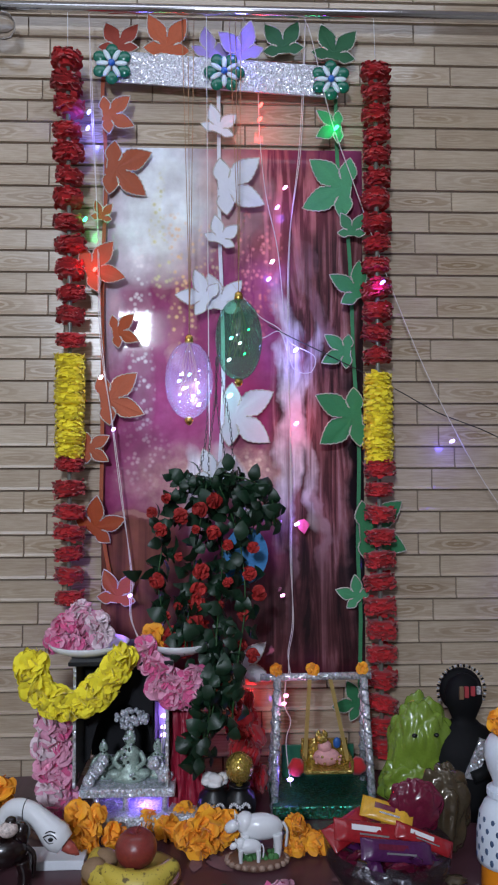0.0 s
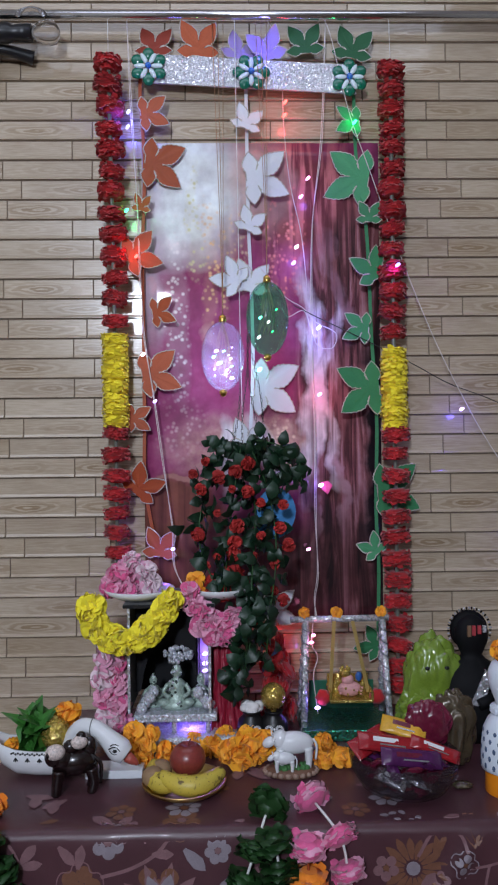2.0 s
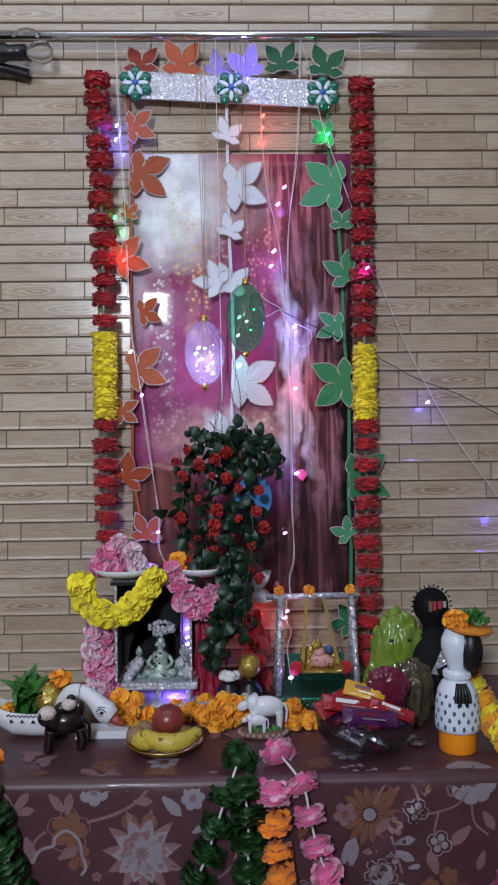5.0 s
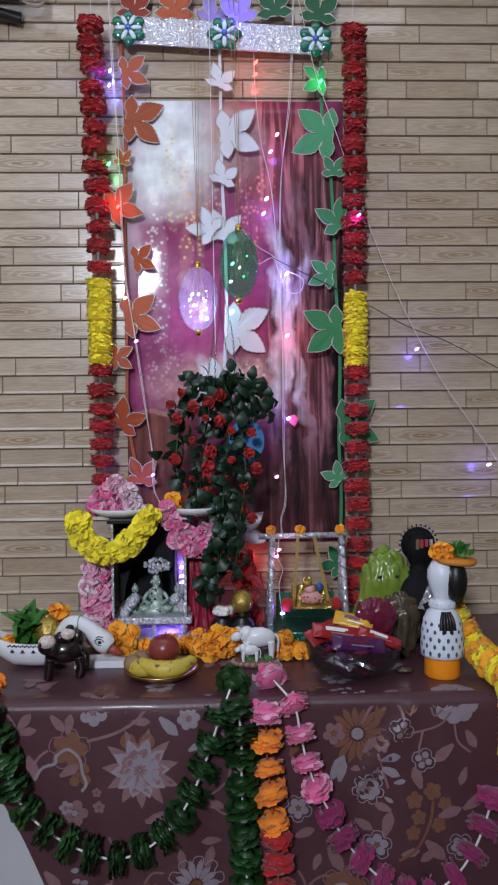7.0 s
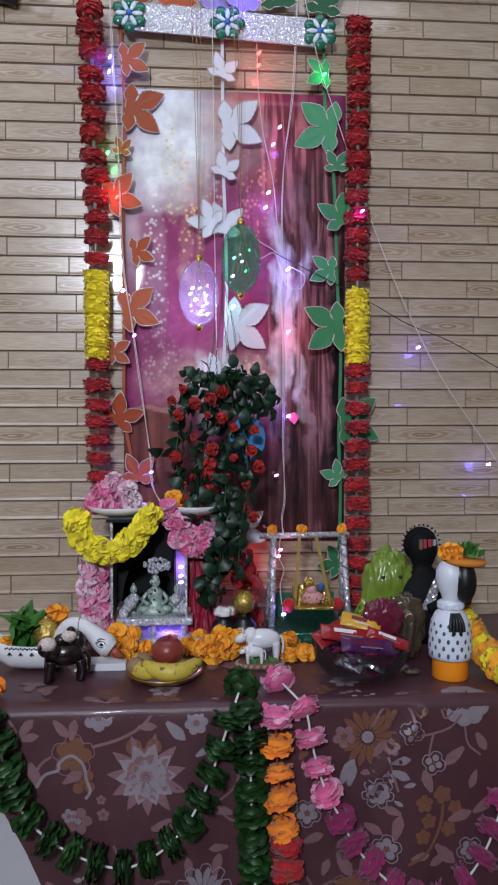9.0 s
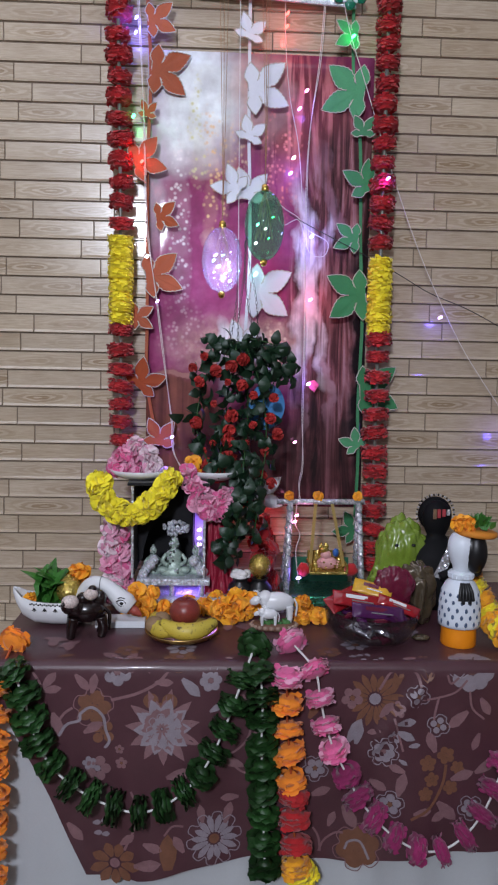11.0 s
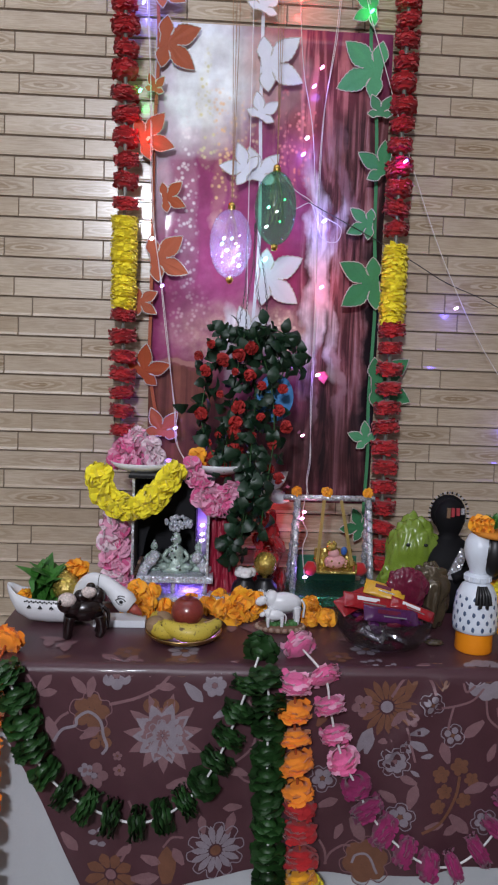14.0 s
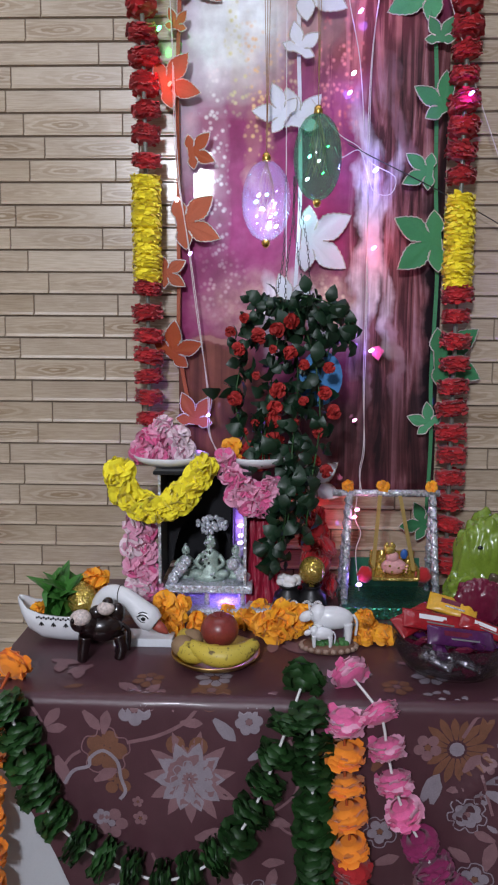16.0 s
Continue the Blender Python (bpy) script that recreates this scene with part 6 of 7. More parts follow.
def swan():
    x, y = -0.455, 1.447
    s = thing("swan_planter", "white ceramic swan planter with a long bent neck", "planter", (x, y, TOP))
    bm = bmesh.new()
    # the hull: sections along its length
    secs = ((-0.112, 0.004, 0.066, 0.082), (-0.104, 0.014, 0.044, 0.078), (-0.088, 0.028, 0.018, 0.066), (-0.06, 0.040, 0.003, 0.060), (-0.02, 0.047, 0.0, 0.058), (0.015, 0.048, 0.0, 0.058), (0.042, 0.042, 0.002, 0.060), (0.062, 0.029, 0.008, 0.062), (0.072, 0.012, 0.02, 0.063))
    prev = None
    for px, w, z0, z1 in secs:
        ring = []
        for k in range(13):
            a = math.pi * k / 12
            ring.append(bm.verts.new((px, -w * math.cos(a), z1 - (z1 - z0) * math.sin(a) ** 0.6)))
        for k in range(12, -1, -1):
            a = math.pi * k / 12
            ring.append(bm.verts.new((px, -0.86 * w * math.cos(a), z1 - 0.6 * (z1 - z0) * math.sin(a))))
        if prev:
            for k in range(26):
                bm.faces.new((prev[k], prev[(k + 1) % 26], ring[(k + 1) % 26], ring[k]))
        else:
            bm.faces.new(ring)
        prev = ring
    bm.faces.new(prev[::-1])
    part("body", bm, M_WHITE, s, smooth=True)
    bm = bmesh.new()
    tube(bm, [(0.040, -0.006, 0.030), (0.046, -0.014, 0.066), (0.066, -0.026, 0.096), (0.092, -0.036, 0.099), (0.116, -0.043, 0.086), (0.140, -0.049, 0.065), (0.157, -0.052, 0.052)],
         lambda u: 0.0215 - 0.005 * math.sin(math.pi * u) + (0.0045 * math.exp(-((u - 0.84) / 0.12) ** 2)) - 0.007 * max(0, u - 0.9) * 10 * 0.6, 14)
    part("neck", bm, M_WHITE, s, smooth=True)
    bm = bmesh.new()
    lathe(bm, [(0, -0.004), (0.011, 0.0), (0.009, 0.012), (0.004, 0.024), (0, 0.028)], 12, Matrix.Translation((0.158, -0.052, 0.050)) @ Vector((0.8, -0.1, -0.55)).to_track_quat("Z", "Y").to_matrix().to_4x4())
    part("beak", bm, mat("dull_red_paint", (0.36, 0.07, 0.05), 0.45), s, "dull red beak")
    bm = bmesh.new()
    c = Vector((0.138, -0.0725, 0.068))
    for ex, ez, r in ((0.0, 0.0, 0.0042),):
        ball(bm, c + Vector((ex, -0.0006, ez)), 0.0042, 0.0012, 0.0036, 10, 6)
    tube(bm, [c + Vector((-0.012, 0.001, 0.003)), c + Vector((-0.004, -0.0006, 0.0075)), c + Vector((0.004, -0.0006, 0.006)), c + Vector((0.011, 0.0015, -0.003))], 0.0011, 5)
    tube(bm, [c + Vector((-0.011, 0.001, 0.001)), c + Vector((-0.002, -0.0006, -0.006)), c + Vector((0.011, 0.0015, -0.004))], 0.0008, 5)
    tube(bm, [c + Vector((-0.009, 0.002, 0.009)), c + Vector((-0.002, 0.001, 0.0125)), c + Vector((0.007, 0.001, 0.010))], 0.001, 5)
    part("painted_eye", bm, M_BLACK, s, "painted black eye")
    bm = bmesh.new()
    for i in range(26):
        u = i / 25
        px = -0.066 + 0.118 * u
        ball(bm, (px, -along(((-0.085, 0.026), (-0.06, 0.038), (-0.02, 0.045), (0.015, 0.046), (0.042, 0.040), (0.062, 0.027)), px) - 0.0032, 0.0535 + 0.002 * (i % 2)), 0.0022, 0.0012, 0.0022, 6, 4)
        if i % 5 == 2:
            for a in (-0.6, 0, 0.6):
                q = Vector((px, -along(((-0.085, 0.026), (-0.06, 0.038), (-0.02, 0.045), (0.015, 0.046), (0.042, 0.040), (0.062, 0.027)), px) - 0.0042, 0.047))
                tube(bm, [q, q + Vector((0.007 * math.sin(a), 0.001, -0.008 * math.cos(a)))], 0.0011, 5, steps=0)
    part("painted_border", bm, M_BLACK, s, "painted black leaf border")
    bm = bmesh.new()
    tube(bm, [(0.090 + 0.0025 * math.cos(a), -0.0355 + 0.0178 * math.cos(a), 0.099 + 0.0178 * math.sin(a)) for a in [2 * math.pi * i / 20 for i in range(21)]], 0.0007, 5, steps=0)
    part("painted_collar", bm, M_BLACK, s)
    # plant, bauble and flower standing in it
    rng = random.Random(3)
    pl = thing("leafy_plant", "small fresh green leafy plant in the swan planter", "plant", (x - 0.028, y, TOP + 0.034))
    bm = bmesh.new()
    L = [(0, 0.12, 0), (0.3, 0.85, 0.006), (0.6, 1.0, 0.002), (0.85, 0.6, -0.008), (1, 0.05, -0.016)]
    rows = [[bm.verts.new((k * 0.021 * w, d * 2.2 + abs(k) * 0.006 * w, 0.080 * u)) for k in (-1, 0, 1)] for u, w, d in L]
    for a, b in zip(rows, rows[1:]):
        for i in range(2):
            bm.faces.new((a[i], a[i + 1], b[i + 1], b[i]))
    me = bpy.data.meshes.new("leaf")
    bm.to_mesh(me)
    bm.free()
    me.materials.append(M_GREENL)
    for i in range(26):
        instance(me, "leaf", pl, pose(rng.uniform(-0.012, 0.015), rng.uniform(-0.012, 0.012), 0.0, rng.uniform(-20, 20), rng.uniform(-20, 20), rng.uniform(0, 360)) @ Matrix.Scale(rng.uniform(0.8, 1.3), 4))
    bm = bmesh.new()
    ball(bm, (0, 0, 0), 0.030, 0.030, 0.031, 24, 14)
    lathe(bm, [(0.005, 0.026), (0.006, 0.034), (0, 0.035)], 10)
    ob = part("glitter_ball", bm, M_GGOLD)
    ob.location = (x + 0.012, y - 0.004, TOP + 0.078)
    tagged(ob, "gold glitter ball lying in the swan planter", "ornament")
    ob = new("marigold", MARI[0])
    ob.matrix_basis = pose(x + 0.03, y + 0.026, TOP + 0.103, 40, 10, 30) @ Matrix.Scale(1.1, 4)
    tagged(ob, "orange marigold tucked into the swan planter", "flower", "loose marigolds")
    ob = new("marigold", MARI[1])
    ob.matrix_basis = pose(x - 0.075, y + 0.004, TOP + 0.05, 30, 0, 0) @ Matrix.Scale(0.7, 4)
    tagged(ob, "orange marigold tucked into the swan planter", "flower", "loose marigolds")
    bm = bmesh.new()
    box(bm, -0.055, 0.055, -0.02, 0.03, 0, 0.016, 0.002)
    ob = part("white_block", bm, mat("white_foam_block", (0.72, 0.74, 0.78), 0.7, var=0.05))
    bx, by = -0.325, 1.43
    ob.location = (bx, by, TOP)
    tagged(ob, "flat white block under the swan's head", "block")


swan()


def heap(name, label, spots, meshes, seed, cat="flowers", group=""):
    """A heap or string of flower heads: (x, y, z, scale)."""
    rng = random.Random(seed)
    g = thing(name, label, cat, (0, 0, 0), group)
    for x, y, z, s in spots:
        instance(rng.choice(meshes), "flower", g, pose(x, y, z, rng.uniform(-50, 50), rng.uniform(-50, 50), rng.uniform(0, 360)) @ Matrix.Scale(s, 4))
    return g


def shrine():
    s = thing("shrine", "small black shrine with white dishes on a crystal base", "shrine", (0, 0, TOP))
    Z = -TOP
    xl, z_plat0 = -0.305, 0.856
    xr, z_plat1 = -0.128, 0.884
    bm = bmesh.new()
    bx0, bz = -0.259, 0.804
    bx1, bz1 = -0.085, 0.828
    box(bm, bx0 - 0.03, bx1, 1.535, 1.72, 0, bz1 + Z, 0.006)
    for v in bm.verts:
        v.co += Vector((0, 0.004 * noise.noise(v.co * 40), 0))
    part("base", bm, M_CRYST, s, "white crystal glitter base")
    for px in (xl + 0.03, xl + 0.085, xr - 0.02):
        for py in (1.565, 1.68):
            bm = bmesh.new()
            tube(bm, [(px, py, bz1 + Z - 0.002), (px, py, z_plat0 + Z + 0.003)], 0.006, 10, steps=0)
            part("leg", bm, M_SILVERF, s)
    bm = bmesh.new()
    box(bm, xl, xr, 1.55, 1.73, z_plat0 + Z, z_plat1 + Z - 0.012, 0.003)
    part("platform", bm, M_CRYST, s, "silver crystal platform")
    fl = z_plat1 + Z - 0.012
    rz = 1.097 + Z
    x0, x1 = -0.315, -0.143
    for px in (x0, x1):
        for py in (1.56, 1.725):
            bm = bmesh.new()
            box(bm, px - 0.003, px + 0.003, py - 0.003, py + 0.003, fl, rz, 0.001)
            part("post", bm, M_SILVERF, s)
    bm = bmesh.new()
    box(bm, x0 + 0.005, x1 - 0.005, 1.722, 1.728, fl, rz)
    part("back_panel", bm, M_BLACKM, s, "black velvet back panel")
    for px in (x0, x1):
        bm = bmesh.new()
        box(bm, px - 0.002, px + 0.002, 1.566, 1.72, fl, rz)
        part("side_panel", bm, M_BLACKM, s)
    bm = bmesh.new()
    # a drawn curtain: solid above, scooped out in an arch below
    w0, w1 = x0 + 0.006, x1 - 0.006
    arch = [(w0 + (w1 - w0) * (0.10 + 0.72 * i / 14), fl + 0.06 + 0.075 * math.sin(math.pi * i / 14) ** 0.6) for i in range(15)]
    slab(bm, [(w0, rz), (w0, fl + 0.02), (w0 + 0.012, fl + 0.03)] + arch + [(w1 - 0.028, fl + 0.03), (w1 - 0.026, rz)], 1.625, 1.631)
    part("valance", bm, M_BLACKM, s, "black cloth valance")
    # an added white panel catches the violet bulb light in a narrow strip
    bm = bmesh.new()
    box(bm, x1 - 0.027, x1 - 0.004, 1.700, 1.704, fl + 0.004, rz - 0.03)
    part("light_strip", bm, M_SHEET, s, "added white strip that catches the bulbs' violet light")
    # an added black sheet keeps the bulb light off the rest of the interior
    bm = bmesh.new()
    box(bm, x1 - 0.031, x1 - 0.029, 1.632, 1.72, fl + 0.002, rz)
    part("curtain", bm, M_BLACKM, s, "black sheet added to block the bulb light")
    bm = bmesh.new()
    box(bm, x0 - 0.012, x1 + 0.012, 1.552, 1.745, rz, rz + 0.008, 0.003)
    part("roof", bm, M_BLACKM, s, "black flat roof")
    for cx, wide in ((-0.298, 1.22), (-0.122, 1.05)):
        bm = bmesh.new()
        lathe(bm, [(0, 0.0), (0.035, 0.002), (0.058, 0.014), (0.064, 0.024), (0.062, 0.0255), (0.053, 0.016), (0.03, 0.006), (0, 0.005)], 28, Matrix.Translation((cx, 1.615, rz + 0.008)) @ Matrix.Diagonal((wide, wide, 1.0, 1)))
        part("dish", bm, M_WHITE, s, "shallow white dish on the roof")
    # plain silver idols
    cx = (x0 + x1) / 2 + 0.012
    M_IDOL = mat("pale_green_silver_paint", (0.36, 0.46, 0.40), 0.35, 0.2, var=0.75, scale=150, bump=0.6, fine=420)
    for k, (dx, sc) in enumerate(((0.0, 1.0), (-0.052, 0.72), (0.052, 0.72))):
        bm = bmesh.new()
        lathe(bm, [(0, 0), (0.034, 0), (0.036, 0.008), (0.028, 0.016), (0.019, 0.026), (0.017, 0.042), (0.021, 0.052), (0.012, 0.060), (0.007, 0.064), (0.011, 0.070), (0.012, 0.078), (0.008, 0.088), (0.003, 0.097), (0, 0.098)], 20, squash=0.75)
        for e in (-1, 1):
            ball(bm, (e * 0.026, -0.012, 0.014), 0.016, 0.012, 0.009, 10, 6)
            tube(bm, [(e * 0.019, 0, 0.05), (e * 0.028, -0.006, 0.034), (e * 0.014, -0.02, 0.026)], 0.005, 7)
        dots = random.Random(60 + k)
        # raised dots over the front, every other one dark
        for i in range(34):
            a, h = dots.uniform(-1.2, 1.2), dots.uniform(0.008, 0.094)
            rr = along(((0, 0.036), (0.016, 0.030), (0.03, 0.020), (0.05, 0.022), (0.064, 0.008), (0.078, 0.012), (0.097, 0.004)), h)
            ball(bm, (rr * math.sin(a), -0.76 * rr * math.cos(a) - (0.006 if h < 0.025 else 0), h), 0.0030, 0.0022, 0.0030, 6, 4, 1 + i % 2)
        ob = part("idol", bm, [M_IDOL, mat("dark_bead_paint", (0.03, 0.045, 0.035), 0.5), M_CRYST])
        ob.matrix_basis = pose(cx + dx, 1.60 + 0.012 * (k > 0), fl + TOP, 0, 0, 0) @ Matrix.Scale(sc, 4)
        tagged(ob, "small plain silver-green metal idol seated on the platform", "idol", "idols in the shrine")
    bm = bmesh.new()
    rng = random.Random(5)
    for i in range(60):
        a, r = rng.uniform(0, 6.28), math.sqrt(rng.random())
        ball(bm, (0.030 * r * math.cos(a), rng.uniform(-0.008, 0.008), 0.016 * r * math.sin(a) + 0.006), 0.0050, 0.0045, 0.0050, 7, 5)
    qx, qz = -0.212, 0.984
    ob = part("beaded_crown", bm, M_CRYST)
    ob.location = (qx, 1.585, qz)
    ob.parent = s
    ob.location = (qx, 1.585, qz + Z)
    ob["label"] = "cluster of clear crystal beads"
    for i in range(10):
        bm = bmesh.new()
        ball(bm, (0, 0, 0), 0.012, 0.010, 0.013, 9, 6)
        ob = part("crystal", bm, M_CRYST, s)
        side = -1 if i < 5 else 1
        ob.location = ((xl if side < 0 else xr) - side * (0.016 + 0.006 * (i % 5)), 1.565 + 0.012 * (i % 3), fl + 0.010 + 0.013 * (i % 5) * (0.6))
    point_lamp("bulb_glow", (x1 - 0.015, 1.675, fl + TOP + 0.09), 0.10, (0.35, 0.15, 1.0), 0.01)
    point_lamp("bulb_glow", ((x0 + x1) / 2 + 0.045, 1.59, z_plat0 - 0.014), 0.16, (0.3, 0.15, 1.0), 0.008)
    ls = thing("light_string", "tiny violet bulbs inside the shrine", "string lights", (0, 0, 0), "string lights")
    bm = bmesh.new()
    tube(bm, [(x1 - 0.012, 1.62, fl + TOP), (x1 - 0.014, 1.61, fl + TOP + 0.05), (x1 - 0.010, 1.61, fl + TOP + 0.10)], 0.0012, 5)
    part("cord", bm, M_CORDW, ls)
    for dz in (0.04, 0.056, 0.078):
        led(ls, x1 - 0.014, 1.66, fl + TOP + dz + 0.02, "violet", 1.3)
    # flowers upon and beside it
    heap("flower_heap", "heap of pink cloth flowers in the shrine's roof dish", [(a, 1.605 + 0.012 * (i % 3), c, sc) for i, (a, c, sc) in enumerate(((-0.357, 1.135, 1.0), (-0.328, 1.13, 1.0), (-0.298, 1.134, 1.0), (-0.271, 1.141, 0.9), (-0.344, 1.162, 0.95), (-0.312, 1.167, 1.0), (-0.281, 1.168, 0.9), (-0.315, 1.19, 0.8)))], PINKS + PALES, 1)
    heap("flower_string", "string of pink cloth flowers up the shrine's side", [(a, 1.575 + 0.008 * (i % 2), c, sc) for i, (a, c, sc) in enumerate((
        (-0.366, 0.992, 1.0), (-0.347, 0.969, 0.95), (-0.372, 0.947, 1.0), (-0.344, 0.931, 1.0), (-0.369, 0.903, 1.0), (-0.341, 0.887, 1.0), (-0.362, 0.861, 1.0), (-0.332, 0.845, 0.9), (-0.356, 0.827, 1.0), (-0.326, 0.814, 0.9)))], PALES + PINKS, 2, "flower garland")
    heap("flower_string", "string of pink cloth flowers draped from the shrine's roof", [(a, 1.565 - 0.006 * (i % 2), c, sc) for i, (a, c, sc) in enumerate((
        (-0.184, 1.129, 0.85), (-0.175, 1.103, 0.9), (-0.155, 1.087, 0.9), (-0.16, 1.057, 0.95), (-0.129, 1.063, 0.95), (-0.102, 1.054, 0.95), (-0.136, 1.036, 0.9), (-0.09, 1.075, 0.9), (-0.109, 1.031, 0.8)))], PINKS, 3, "flower garland")
    g = thing("flower_garland", "fluffy bright yellow flower garland draped over the shrine's front", "garland", (0, 0, 0))
    path = smooth_path([(x, 1.535, z) for x, z in ((-0.39, 1.111), (-0.387, 1.081), (-0.363, 1.048), (-0.329, 1.033), (-0.295, 1.036), (-0.264, 1.061), (-0.238, 1.093), (-0.221, 1.123))], 8)
    rng = random.Random(9)
    acc = 1.0
    for a, b in zip(path, path[1:]):
        acc += (b - a).length
        if acc > 0.0185:
            acc = 0.0
            head(YEL2, rng, g, b, 40, 1.0, b - a)
    bm = bmesh.new()
    tube(bm, [tuple(p) for p in path[::3]], 0.004, 6, steps=0)
    part("string", bm, M_YEL, g)
    # red cloth and orange and red blooms on the other side
    bm = bmesh.new()
    cx0, cz0 = -0.141, 1.002
    cx1, cz1 = -0.068, 0.82
    n = 22
    rows = []
    for j in range(14):
        f = j / 13
        rows.append([bm.verts.new((cx0 + (cx1 - cx0) * i / n * (0.8 + 0.25 * f), 1.605 + 0.010 * math.sin(i * 0.9 + 0.5 * j + math.sin(i * 0.37 + j)) + 0.006 * math.sin(i * 2.1 - 0.7 * j) - 0.02 * f, cz0 + (TOP + 0.004 - cz0) * f)) for i in range(n + 1)])
    for a, b in zip(rows, rows[1:]):
        for i in range(n):
            bm.faces.new((a[i], a[i + 1], b[i + 1], b[i]))
    ob = part("red_cloth", bm, mat("red_satin_cloth", (0.30, 0.010, 0.035), 0.5, var=0.2), smooth=True)
    ob.modifiers.new("thickness", "SOLIDIFY").thickness = 0.0015
    tagged(ob, "folded red satin cloth hanging beside the shrine", "cloth")
    heap("flower_heap", "orange and red cloth flowers in the shrine's other dish", [(a, 1.60, c, sc) for a, c, sc in ((-0.172, 1.142, 0.95), (-0.157, 1.123, 0.8))], MARI, 4)
    heap("flower_heap", "red cloth flowers in the shrine's other dish", [(a, 1.60 + 0.01 * (i % 2), c, 1.0) for i, (a, c) in enumerate(((-0.132, 1.135), (-0.105, 1.144), (-0.114, 1.124), (-0.09, 1.155)))], [pompom_mesh("flower", 0.026, 40, M_BLOOM, 130, 0.5, 0.8)], 5)


M_YELB = mat("bright_yellow_cloth_petal", (1.0, 0.84, 0.03), 0.8, var=0.06, scale=70, rnd=0.06, sheen=0.2)
YEL2 = [pompom_mesh("flower", 0.031, 58, M_YELB, 150 + s, 0.36, 0.8) for s in range(3)]
shrine()


def pots():
    for x, top in ((-0.055, "butter"), (-0.008, "ball")):
        y = 1.555
        p = thing("clay_pot", "small black clay pot with white painted motifs", "pot", (x, y, TOP), "small black pots")
        bm = bmesh.new()
        lathe(bm, [(0, 0), (0.018, 0), (0.028, 0.018), (0.032, 0.040), (0.028, 0.058), (0.018, 0.068), (0.019, 0.074), (0.021, 0.076), (0.018, 0.077), (0.014, 0.070), (0, 0.065)], 24)
        part("body", bm, M_BLACK, p)
        bm = bmesh.new()
        for e in (-1, 1):
            for a in range(7):
                t0 = math.pi * (a / 6)
                q = [(e * 0.011 + 0.009 * math.cos(t0 + d) * s2, -math.sqrt(max(0, 0.0325 ** 2 - (e * 0.011) ** 2)) * 0.985 - 0.001, 0.046 + 0.009 * math.sin(t0 + d) * s2) for d, s2 in ((0, 0.45), (0, 1.0))]
                tube(bm, q, 0.0017, 5, steps=0)
        tube(bm, [(-0.001, -0.0330, 0.050), (0.0, -0.0335, 0.042), (0.001, -0.0330, 0.050)], 0.001, 5)
        part("painted_motif", bm, M_WHITE, p, "white painted leaf motif")
        if top == "butter":
            bm = bmesh.new()
            rng = random.Random(2)
            for i in range(10):
                ball(bm, (rng.uniform(-0.014, 0.016), rng.uniform(-0.01, 0.01), 0.078 + rng.uniform(0, 0.014)), 0.012, 0.011, 0.009, 9, 6)
            ob = part("cotton_ball", bm, mat("white_cotton", (0.78, 0.76, 0.76), 0.9, var=0.1))
            ob.location = (x, y, TOP)
            tagged(ob, "fluff of white cotton filling the black pot", "cotton")
        else:
            bm = bmesh.new()
            ball(bm, (0, 0, 0), 0.0265, 0.0265, 0.029, 24, 14)
            lathe(bm, [(0.006, -0.032), (0.008, -0.026), (0.005, -0.02)], 10)
            ob = part("glitter_ball", bm, M_GGOLD)
            ob.location = (x, y, TOP + 0.106)
            tagged(ob, "gold glitter ball resting on the black pot", "ornament")


pots()


